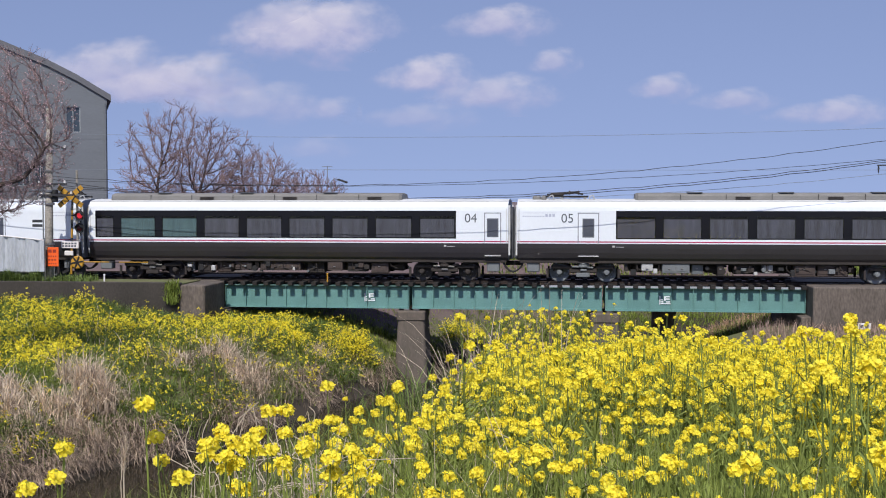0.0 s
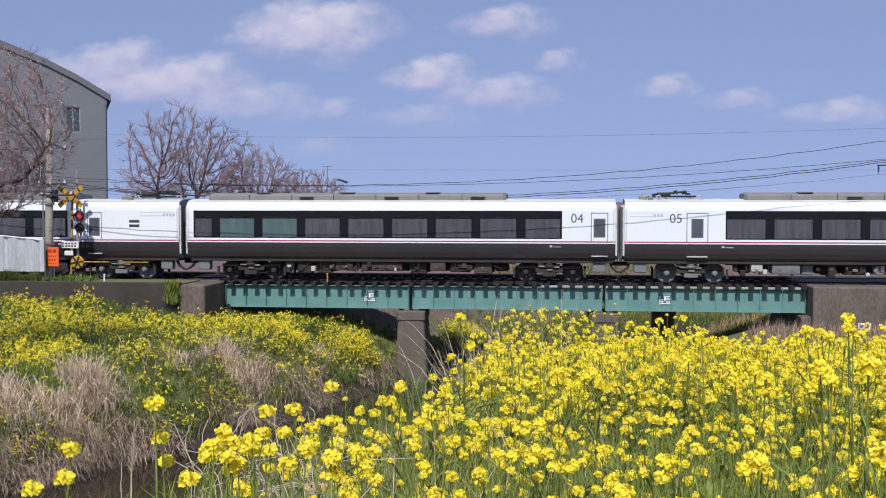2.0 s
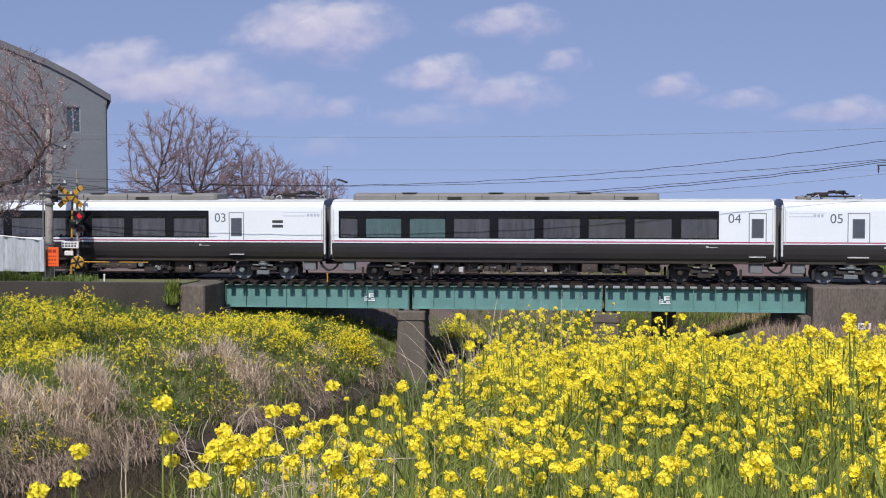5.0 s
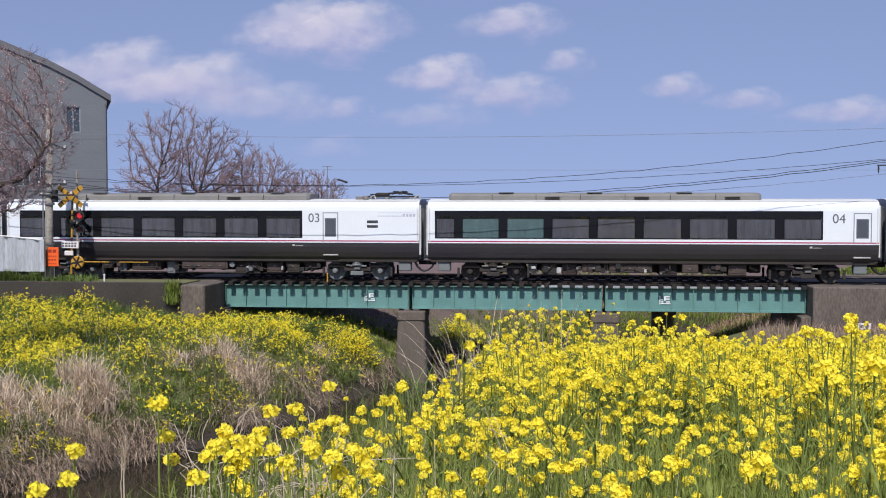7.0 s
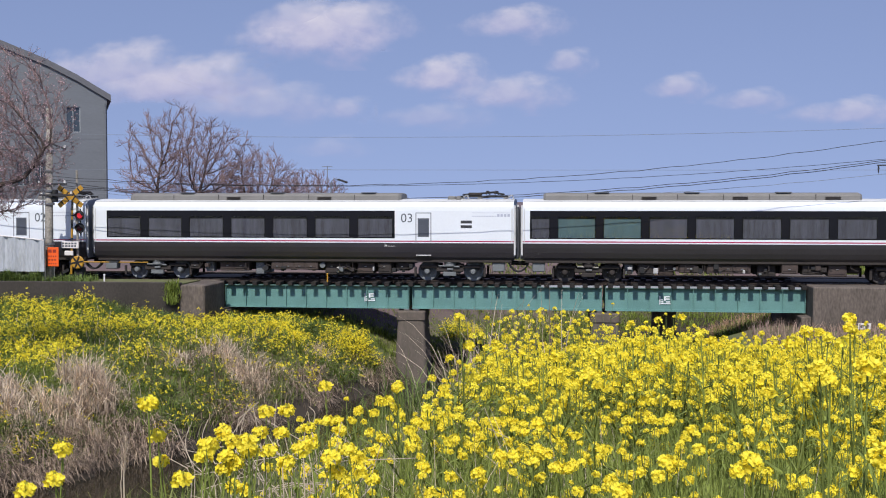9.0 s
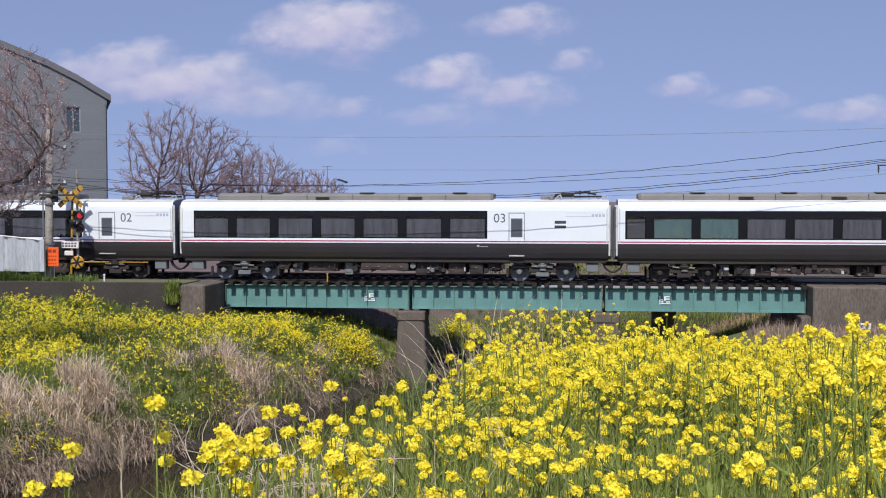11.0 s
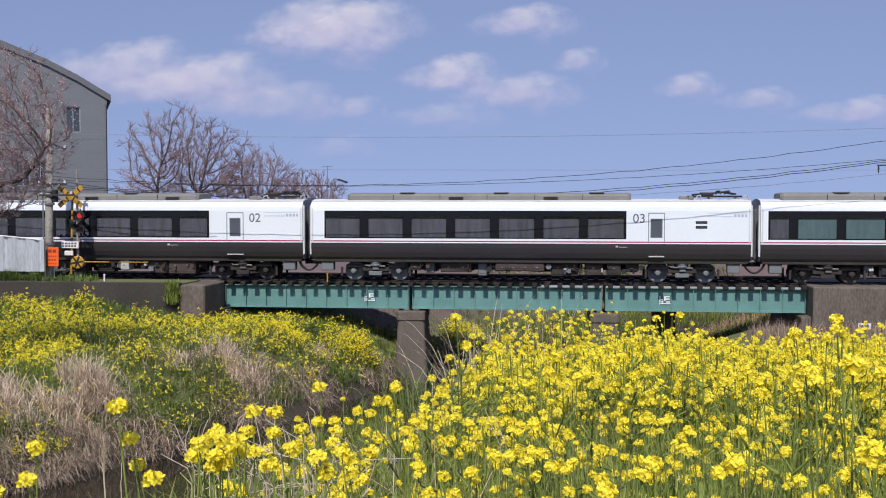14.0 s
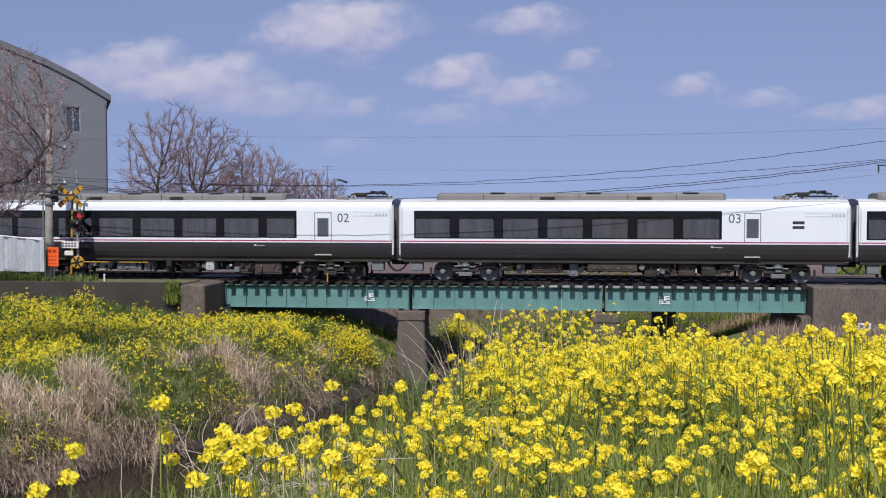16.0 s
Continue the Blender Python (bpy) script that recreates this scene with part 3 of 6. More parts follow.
    loft(prof, [(a0, 0.9, -0.05), (a0 + 0.12, 1, 0), (a1 - 0.12, 1, 0), (a1, 0.9, -0.05)], lambda j: 0, b)
    unit = part("roof_unit", b, M_ROOFUNIT, car, "long grey roof equipment cover")
    n = int((a1 - a0) / 1.95)
    for k in range(1, n):
        x = a0 + (a1 - a0) * k / n
        b = Build()
        box(b, x - 0.012, x + 0.012, -1.03, -0.98, 3.66, 3.93, 0.002)
        part("seam", b, M_BLACK, unit)
        if k % 2 == 0:
            b = Build()
            for r in range(6):
                box(b, x + 0.4, x + 1.05, -1.035, -0.98, 3.69 + r * 0.024, 3.705 + r * 0.024, 0.003)
            part("louvre", b, M_UNDER, unit)
        else:
            b = Build()
            box(b, x + 0.3, x + 0.95, -0.98, -0.5, 3.99, 4.035, 0.01)
            part("hatch", b, M_NUMBER, unit)
    if panto:
        p0, p1 = panto
        c = (p0 + p1) / 2
        b = Build()
        box(b, p0 + 0.5, p1 - 0.15, -0.64, -0.56, 3.80, 3.88, 0.01)
        box(b, p0 + 0.5, p1 - 0.15, 0.56, 0.64, 3.80, 3.88, 0.01)
        for x in (p0 + 0.6, c, p1 - 0.3):
            box(b, x - 0.04, x + 0.04, -0.7, 0.7, 3.81, 3.87, 0.01)
        pan = part("pantograph", b, M_BLACK, car, "folded pantograph with insulators")
        for y in (-0.6, 0.6):
            for x in (p0 + 0.6, c, p1 - 0.3):
                b = Build()
                lathe(b, [(0.04, 0.0), (0.09, 0.03), (0.05, 0.06), (0.09, 0.09), (0.05, 0.12), (0.03, 0.15)], 10, 0, Matrix.Translation((x, y, 3.69)))
                part("insulator", b, M_UNDERWHITE, pan)
        for y in (-0.5, 0.5):
            b = Build()
            tube(b, [(p0 + 0.7, y, 3.92), (c + 0.6, y * 0.6, 4.03), (p1 - 0.4, y, 3.94)], 0.04, 6)
            part("lower_arm", b, M_BLACK, pan)
            b = Build()
            tube(b, [(c - 0.5, y, 3.93), (c + 0.8, y * 0.4, 4.07)], 0.032, 6)
            part("upper_arm", b, M_BLACK, pan)
        for x in (c + 0.35, c + 0.75):
            b = Build()
            tube(b, [(x, -0.95, 3.96), (x, -0.65, 4.07), (x, 0.65, 4.07), (x, 0.95, 3.96)], 0.04, 6)
            part("collector_head", b, M_UNDER, pan)
        b = Build()
        box(b, c - 0.5, c + 0.1, -0.55, -0.2, 3.88, 4.02, 0.03)
        part("lifting_cylinder", b, M_UNDER, pan)
        for x in (p0 + 0.8, p1 - 0.1):
            b = Build()
            tube(b, [(x, -0.9, 3.66), (x, -0.9, 3.84), (x + 0.15, -0.85, 3.9), (x + 0.22, -0.8, 3.7)], 0.03, 6)
            part("roof_cable", b, M_UNDERWHITE, pan)
        b = Build()
        box(b, p0 + 0.05, p0 + 0.42, -0.75, -0.35, 3.66, 3.86, 0.04)
        lathe(b, [(0.12, 0.0), (0.12, 0.12), (0.08, 0.18), (0.0, 0.2)], 12, 0, Matrix.Translation((p0 + 0.55, -0.8, 3.68)))
        part("roof_box", b, M_ROOFUNIT, car)
    # underfloor equipment
    MATS = {"b": M_UNDERBOX, "g": M_UNDERGREY, "w": M_UNDERWHITE, "d": M_UNDER}
    vary = random.Random(int(number) + 50)
    for i, (x0, x1, z0, k) in enumerate(boxes):
        edge, z0 = 1.18 - vary.random() * 0.35, z0 + vary.uniform(-0.12, 0.08)
        for s in (-1, 1):
            b = Build()
            y0, y1 = sorted((s * 0.4, s * edge))
            box(b, x0, x1, y0, y1, z0 - 0.04, 0.9, 0.03)
            n = max(1, int((x1 - x0) / 0.55))
            for q in range(n):
                xa = x0 + 0.05 + (x1 - x0 - 0.1) * q / n
                xb = x0 + 0.05 + (x1 - x0 - 0.1) * (q + 1) / n - 0.04
                yy = s * edge
                box(b, xa, xb, min(yy, yy + s * 0.02), max(yy, yy + s * 0.02), z0 + 0.06, 0.80, 0.008)
                box(b, (xa + xb) / 2 - 0.05, (xa + xb) / 2 + 0.05, min(yy, yy + s * 0.05), max(yy, yy + s * 0.05), 0.62, 0.66, 0.008, 1)
            part("equipment_box", b, [MATS[k], M_STEEL], car)
    for (x0, x1, z0) in ((-4.9, -1.2, 0.5), (0.1, 2.1, 0.42), (2.7, 4.8, 0.52)):
        b = Build()
        box(b, x0, x1, -0.38, 0.38, z0, 0.88, 0.04)
        part("centre_box", b, M_BLACK, car)
    rng = random.Random(int(number))
    b = Build()
    for k in range(26):
        x = rng.uniform(-5.0, 5.0)
        s = rng.choice((-1, 1))
        tube(b, [(x, s * 1.1, 0.9), (x, s * 1.1, rng.uniform(0.5, 0.75)), (x + rng.uniform(-0.5, 0.5), s * 1.05, rng.uniform(0.45, 0.6))], 0.022, 5)
    for s in (-1, 1):
        tube(b, [(-5.4, s * 1.0, 0.84), (5.4, s * 1.0, 0.84)], 0.03, 6)
        for x in (-4.5, -1.2, 2.2, 4.7):
            lathe(b, [(0.0, -0.3), (0.16, -0.27), (0.19, -0.2), (0.19, 0.2), (0.16, 0.27), (0.0, 0.3)], 12, 0, Matrix.Translation((x, s * 0.35, 0.62)) @ Matrix.Rotation(math.pi / 2, 4, "Y"))
    part("pipework", b, M_UNDER, car)
    # random small clutter; its white pieces stand in for bright highlights under the car
    for k in range(34):
        x, s = vary.uniform(-5.2, 5.2), (-1 if k % 3 else 1)
        wd, ht = vary.uniform(0.06, 0.28), vary.uniform(0.08, 0.3)
        z, d = vary.uniform(0.34, 0.62), vary.uniform(1.0, 1.22)
        y0, y1 = sorted((s * d, s * (d - 0.3)))
        b = Build()
        if k % 4 == 0:
            tube(b, [(x, s * (d - 0.3), z + 0.1), (x, s * d, z + 0.1)], ht * 0.5, 10)
        else:
            box(b, x, x + wd, y0, y1, z, min(z + ht, 0.9), 0.015)
        part("fitting_and_highlight", b, (M_UNDER, M_BLACK, M_UNDERGREY, M_UNDERBOX, M_BLACK, M_UNDERWHITE, M_UNDER)[k % 7], car)
    for e in (-1, 1):
        b = Build()
        box(b, e * 9.1 - 0.28, e * 9.1 + 0.28, -1.12, -0.7, 0.46, 0.88, 0.03)
        part("end_box", b, M_UNDERGREY, car)
        b = Build()
        box(b, min(e * 9.78, e * 9.98), max(e * 9.78, e * 9.98), -0.62, 0.62, 1.05, 3.3, 0.04)
        for r in range(4):
            xx = e * (9.8 + r * 0.045)
            box(b, xx - 0.012, xx + 0.012, -0.68, 0.68, 1.0, 3.36, 0.01)
        part("gangway_bellows", b, M_BELLOWS, car)
        for y in (-1.05, -0.88):
            b = Build()
            tube(b, [(e * 9.5, y, 1.0), (e * 9.66, y, 0.66), (e * 9.85, y, 0.50), (e * 10.0, y, 0.46)], 0.042, 7)
            part("jumper_cable", b, M_BLACK, car)
        b = Build()
        tube(b, [(e * 9.6, 0, 0.8), (e * 10.0, 0, 0.8)], 0.1, 8)
        part("coupler", b, M_BLACK, car)
        for y in (-1.28, 1.28):
            b = Build()
            box(b, min(e * 9.8, e * 9.88), max(e * 9.8, e * 9.88), y - 0.03, y + 0.03, 1.2, 3.45, 0.01)
            tube(b, [(e * 9.82, y, 3.3), (e * 9.9, y * 1.04, 3.3), (e * 9.9, y * 1.04, 1.5), (e * 9.82, y, 1.5)], 0.016, 5, 1)
            part("end_pillar", b, [M_ROOF, M_STEEL], car)
        bogie_part(car, e * 6.88, grey_bogie)
    return car


m = bpy.data.materials.new("clear_window_glass")
m.use_nodes = True
nt = m.node_tree
gl, tp, mx, fr = (nt.nodes.new(n) for n in ("ShaderNodeBsdfGlossy", "ShaderNodeBsdfTransparent", "ShaderNodeMixShader", "ShaderNodeFresnel"))
gl.inputs["Roughness"].default_value = 0.03
tp.inputs[0].default_value = (0.75, 0.77, 0.8, 1)
fr.inputs[0].default_value = 1.5
nt.links.new(fr.outputs[0], mx.inputs[0])
nt.links.new(tp.outputs[0], mx.inputs[1])
nt.links.new(gl.outputs[0], mx.inputs[2])
nt.links.new(mx.outputs[0], nt.nodes["Material Output"].inputs[0])
M_GLASS = m

BOX_A = ((-5.3, -4.9, 0.5, "g"), (-4.7, -4.0, 0.38, "d"), (-3.8, -3.1, 0.42, "b"), (-2.9, -2.1, 0.5, "b"), (-1.7, 0.2, 0.42, "b"), (0.5, 1.3, 0.34, "d"), (1.5, 2.2, 0.42, "b"), (2.4, 3.3, 0.45, "d"), (3.5, 4.3, 0.4, "b"))
BOX_B = ((-4.3, -3.8, 0.5, "w"), (-3.4, -2.2, 0.45, "g"), (-2.1, -1.6, 0.4, "g"), (-1.0, -0.7, 0.4, "d"), (-0.3, 0.6, 0.38, "d"), (1.0, 1.4, 0.5, "w"), (2.3, 3.2, 0.42, "b"), (3.3, 4.6, 0.4, "b"))
BOX_C = ((4.4, 5.0, 0.5, "d"), (-5.3, -4.8, 0.5, "d"), (-4.6, -4.2, 0.42, "g"), (-3.9, -2.5, 0.42, "b"), (-2.2, -1.8, 0.4, "g"), (-1.4, 0.8, 0.45, "b"), (1.1, 2.3, 0.36, "d"), (2.6, 3.4, 0.44, "b"), (3.6, 4.2, 0.4, "d"))


def run(start, n, wd=1.6, step=2.003):
    return [(start + k * step, start + k * step + wd) for k in range(n)]


CARS = [
    (train_car("02", (-9.3, 5.41), [(-8.95, -8.3)] + run(-8.0, 6) + [(4.02, 5.3)], (6.25, 7.02), 7.29, 3.4, (-9.0, 4.75), (7.05, 9.7), None, (8.03, 9.62), BOX_B, False), -30.0),
    (train_car("03", (-9.17, 4.42), run(-9.1, 7, 1.55, 1.975), (5.39, 6.07), 4.69, 3.95, (-8.2, 4.64), (6.71, 9.65), (7.42, 7.92), (7.94, 9.6), BOX_C, True), -10.0),
    (train_car("04", (-9.48, 7.45), [(-9.39, -8.62)] + run(-8.21, 7) + [(5.83, 7.37)], (8.74, 9.46), 7.83, 6.9, (-8.9, 4.91), None, None, None, BOX_A, False, teal=(1, 2)), 10.0),
    (train_car("05", (-5.44, 9.4), [(-5.38, -3.75)] + run(-3.36, 6), (-7.1, -6.2), -7.86, -5.6, (-4.58, 9.2), (-9.2, -6.5), None, (-9.56, -8.05), BOX_B, True), 30.0),
]


# ---- background ----
M_WALL = mat("grey_blue_cladding", (0.15, 0.166, 0.186), 0.7, var=0.08, scale=0.3, fine=3, bump=0.05, stretch=(1, 1, 4))
M_ROOFEDGE = mat("dark_grey_roof_edge", (0.13, 0.135, 0.15), 0.6, var=0.1, bump=0.05)
M_PANE = mat("dim_window_glass", (0.05, 0.07, 0.09), 0.08, var=0.2, scale=0.6, bump=0)
M_FRAME = mat("pale_window_frame", (0.35, 0.38, 0.40), 0.5, var=0.1, bump=0)
M_BARK = mat("cherry_bark", (0.085, 0.062, 0.055), 0.9, var=0.3, scale=6, fine=40, bump=0.5)
M_TWIG = mat("reddish_twigs", (0.25, 0.17, 0.165), 0.85, var=0.25, scale=3, bump=0.1)
M_BUD = mat("pale_pink_blossom_buds", (0.60, 0.42, 0.45), 0.8, var=0.2, scale=2, bump=0, island=0.3, leaf=0.25)
M_POLE = mat("pale_concrete_pole", (0.38, 0.35, 0.31), 0.85, var=0.28, scale=3, fine=12, bump=0.2)
M_WIRE = mat("black_cable", (0.03, 0.03, 0.035), 0.6, var=0.1, bump=0)
M_WIRE2 = mat("weathered_grey_wire", (0.20, 0.22, 0.26), 0.6, var=0.1, bump=0)
M_YELLOW = mat("warning_yellow_paint", (0.52, 0.28, 0.03), 0.5, var=0.15, scale=4, bump=0.03)
M_ORANGE = mat("orange_sign", (0.85, 0.12, 0.015), 0.5, var=0.06, bump=0)
M_SIGNRED = mat("dark_red_lettering", (0.28, 0.03, 0.015), 0.5, var=0.06, bump=0)
M_SIGNWHITE = mat("white_sign", (0.75, 0.72, 0.72), 0.5, var=0.06, bump=0)
M_LAMPRED = mat("lit_red_lamp", (0.6, 0.02, 0.03), 0.3, bump=0, glow=(1.0, 0.05, 0.08), glow_strength=0.55)
M_LAMPOFF = mat("dark_red_lamp", (0.10, 0.015, 0.02), 0.25, bump=0)
# upright streaks of tone paint extra fold shading over the modelled folds
M_SHEET = mat("white_fence_sheet", (0.50, 0.53, 0.58), 0.5, var=0.2, scale=1.2, fine=8, bump=0.1, stretch=(2.5, 1, 0.4))

# the hall behind the line; its gable faces the stream
HALL = pose(-23.78, 82.0, 0, 0, 0, 18)


def hall():
    h = root("industrial_hall", HALL, "tall grey-blue clad hall with shallow curved roof", "building")
    prof = [(0.0, 10.86), (-2.0, 12.05), (-4.0, 13.05), (-7.0, 14.25), (-10, 15.15), (-13, 15.7), (-16, 15.8), (-19, 15.4), (-22, 14.6), (-26, 12.8), (-29, 10.7)]
    b = Build()
    # gable wall with the window openings cut through
    opens = [(-2.78, -1.80, 8.45, 10.25), (-4.9, -4.1, 4.7, 6.4), (-6.1, -5.2, 4.7, 6.4), (-9.5, -8.0, 8.4, 10.2), (-9.5, -8.0, 4.7, 6.4)]
    xs = sorted({0.0, -29.0, *[p[0] for p in prof], *[o[0] for o in opens], *[o[1] for o in opens]}, reverse=True)
    zs = sorted({-0.2, 10.7, *[o[2] for o in opens], *[o[3] for o in opens]})
    for xa, xb in zip(xs[:-1], xs[1:]):
        for za, zb in zip(zs[:-1], zs[1:]):
            c = ((xa + xb) / 2, (za + zb) / 2)
            if any(o[0] < c[0] < o[1] and o[2] < c[1] < o[3] for o in opens):
                continue
            b.add([(xb, 0, za), (xa, 0, za), (xa, 0, zb), (xb, 0, zb)], [(0, 1, 2, 3)])
        P = list(zip(*prof[::-1]))
        ta, tb = float(np.interp(xa, P[0], P[1])), float(np.interp(xb, P[0], P[1]))
        b.add([(xb, 0, 10.7), (xa, 0, 10.7), (xa, 0, ta), (xb, 0, tb)], [(0, 1, 2, 3)])
    for (x0, x1, z0, z1) in opens:
        for q in ([(x0, 0, z0), (x1, 0, z0), (x1, 0.25, z0), (x0, 0.25, z0)], [(x0, 0, z1), (x0, 0.25, z1), (x1, 0.25, z1), (x1, 0, z1)],
                  [(x0, 0, z0), (x0, 0.25, z0), (x0, 0.25, z1), (x0, 0, z1)], [(x1, 0, z0), (x1, 0, z1), (x1, 0.25, z1), (x1, 0.25, z0)]):
            b.add(q, [(0, 1, 2, 3)])
    b.add([(0, 0, -0.2), (0, 30, -0.2), (0, 30, 10.7), (0, 0, 10.7)], [(0, 1, 2, 3)])
    b.add([(-29, 0, -0.2), (-29, 30, -0.2), (-29, 30, 10.7), (-29, 0, 10.7)], [(3, 2, 1, 0)])
    part("wall", b, M_WALL, h)
    for z in np.arange(0.8, 10.6, 0.9):
        b = Build()
        box(b, -28.9, -0.02, -0.012, 0.0, float(z), float(z) + 0.03, 0.003)
        if not any(o[2] - 0.05 < z < o[3] + 0.05 for o in opens):
            part("cladding_seam", b, M_WALL, h)
    b = Build()
    k = len(prof)
    for y0, y1 in ((-0.15, 30.5),):
        v = [(x * 1.0 + (0.28 if i == 0 else 0), y, z + dz - (0.18 if i == 0 else 0)) for y in (y0, y1) for dz in (0.0, 0.45) for i, (x, z) in enumerate(prof)]
        for i in range(k - 1):
            b.add([v[i], v[i + 1], v[k + i + 1], v[k + i]], [(3, 2, 1, 0)])
            b.add([v[k + i], v[k + i + 1], v[3 * k + i + 1], v[3 * k + i]], [(3, 2, 1, 0)])
            b.add([v[i], v[i + 1], v[2 * k + i + 1], v[2 * k + i]], [(0, 1, 2, 3)])
        b.add([v[0], v[k], v[3 * k], v[2 * k]], [(0, 1, 2, 3)])
    part("roof", b, M_ROOFEDGE, h)
    for (x0, x1, z0, z1) in opens:
        b = Build()
        for (a0, a1, c0, c1) in ((x0, x0 + 0.06, z0, z1), (x1 - 0.06, x1, z0, z1), (x0, x1, z0, z0 + 0.06), (x0, x1, z1 - 0.06, z1), ((x0 + x1) / 2 - 0.03, (x0 + x1) / 2 + 0.03, z0, z1)):
            box(b, a0, a1, 0.08, 0.16, c0, c1, 0.008)
        win = part("window", b, M_FRAME, h)
        b = Build()
        box(b, x0 + 0.03, x1 - 0.03, 0.17, 0.19, z0 + 0.03, z1 - 0.03, 0.004)
        part("pane", b, M_PANE, win)
    b = Build()
    tube(b, [(-0.12, -0.1, 0), (-0.12, -0.1, 10.5)], 0.06, 8)
    part("drainpipe", b, M_WALL, h)


hall()


def branching(seed, stems, blobs, count, step=0.22, reach=2.4, kill=0.30, floor=0.0):
    """Grows limbs from the stems towards points spread through the crown; returns places, parents and tip flags."""
    R = np.random.RandomState(seed)
    pts, par = [], []
    for line in stems:
        gaps = [float(np.linalg.norm(np.array(line[0]) - q)) for q in pts]
        last = gaps.index(min(gaps)) if gaps and min(gaps) < 0.3 else -1
        for a, c in zip(line[:-1], line[1:]):
            a, c = np.array(a, dtype=float), np.array(c, dtype=float)
            n = max(1, int(np.linalg.norm(c - a) / step))
            for k in range(n + 1):
                pts.append(a + (c - a) * k / n + R.normal(0, 0.02, 3) * (k > 0))
                par.append(last)
                last = len(pts) - 1
    goal = []
    for (cx, cy, cz, rx, ry, rz) in blobs:
        q = R.normal(0, 1, (count, 3))
        q = q / np.linalg.norm(q, axis=1)[:, None] * (R.random_sample(count) ** 0.42)[:, None]
        goal.append(q * (rx, ry, rz) + (cx, cy, cz))
    goal = np.concatenate(goal)
    goal = goal[goal[:, 2] > floor]
    used = [0] * 60000
    near, dist, start = np.zeros(len(goal), dtype=int), np.full(len(goal), 1e9), 0
    for _ in range(90):
        fresh = np.array(pts[start:])
        if len(fresh) == 0 or len(goal) == 0:
            break
        d = np.linalg.norm(goal[:, None, :] - fresh[None], axis=2)
        i = d.argmin(1)
        m = d[np.arange(len(goal)), i]
        better = m < dist
        near[better], dist[better] = i[better] + start, m[better]
        keep = (dist > kill) & np.array([used[q] < 3 for q in near])
        goal, near, dist = goal[keep], near[keep], dist[keep]
        start = len(pts)
        for k in np.unique(near[dist < reach]):
            pull = goal[(near == k) & (dist < reach)] - pts[k]
            used[k] += 1
            v = (pull / np.linalg.norm(pull, axis=1)[:, None]).mean(0)
            if par[k] >= 0:
                old = pts[k] - pts[par[k]]
                v = v + 0.6 * old / max(1e-6, np.linalg.norm(old))
            v = v / max(1e-6, np.linalg.norm(v)) + R.normal(0, 0.07, 3) + (0, 0, 0.08)
            pts.append(pts[k] + v * step)
            par.append(int(k))
    return pts, par


def cherry_tree(m, seed, stems, blobs, label, count=500, floor=0.0, thin=0.011, trunk=0.16, buds=2, shoot=0.5, kill=0.30):
    rng = random.Random(seed)
    pts, par = branching(seed, stems, blobs, count, floor=floor, kill=kill)
    n = len(pts)
    load, kids = [0.0] * n, [0] * n
    for k in range(n - 1, -1, -1):
        load[k] = load[k] or thin ** 2.2
        if par[k] >= 0:
            load[par[k]] += load[k]
            kids[par[k]] += 1
    girth = [q ** (1 / 2.2) for q in load]
    ease = min(1.0, trunk / max(girth))
    girth = [max(thin * 0.8, g * (ease if g > 0.03 else 1)) for g in girth]
    t = root("cherry_tree", m, label, "tree", "cherry trees by the line")
    wood, twig, bud, stem_of = {}, Build(), Build(), []
    for k in range(n):
        stem_of.append(k if par[k] < 0 else stem_of[par[k]])
        if par[k] < 0:
            wood[k] = Build()
            continue
        a, c = Vector(pts[par[k]]), Vector(pts[k])
        thick = load[k] > 0.03 ** 2.2
        tube(wood[stem_of[k]] if thick else twig, [a, c], [max(girth[k], min(girth[par[k]], girth[k] * 1.25)), girth[k]], 7 if thick else 4, 0, False)
        if girth[k] < 0.05:
            d = (c - a).normalized()
            for q in range(5 if kids[k] == 0 else 3):
                e = (d * 1.0 + Vector((rng.gauss(0, 0.5), rng.gauss(0, 0.5), rng.gauss(0.45, 0.4)))).normalized()
                ln = shoot * rng.uniform(0.4, 1.15)
                mid = c + e * ln * 0.5 + Vector((rng.gauss(0, 0.03), rng.gauss(0, 0.03), 0.02))
                tip = c + e * ln + Vector((rng.gauss(0, 0.05), rng.gauss(0, 0.05), 0.06))
                tube(twig, [c, mid, tip], [thin * 0.85, thin * 0.7, thin * 0.5], 3, 0, False)
                for _ in range(buds):
                    p = mid.lerp(tip, rng.uniform(-0.6, 1.0)) + Vector((rng.gauss(0, 0.03), rng.gauss(0, 0.03), rng.gauss(0, 0.03)))
                    w = rng.uniform(0.012, 0.03)
                    u = [Vector((rng.gauss(0, 1), rng.gauss(0, 1), rng.gauss(0, 1))).normalized() * w for _ in range(2)]
                    bud.add([tuple(p + u[0]), tuple(p + u[1]), tuple(p - u[0]), tuple(p - u[1])], [(0, 1, 2, 3)])
    for b in wood.values():
        if b.n:
            part("trunk", b, M_BARK, t, smooth=True)
    part("crown", twig, M_TWIG, t, "bare reddish twigs")
    tagged(part("blossom", bud, M_BUD, t, "pale pink opening buds"), kind="stuff")


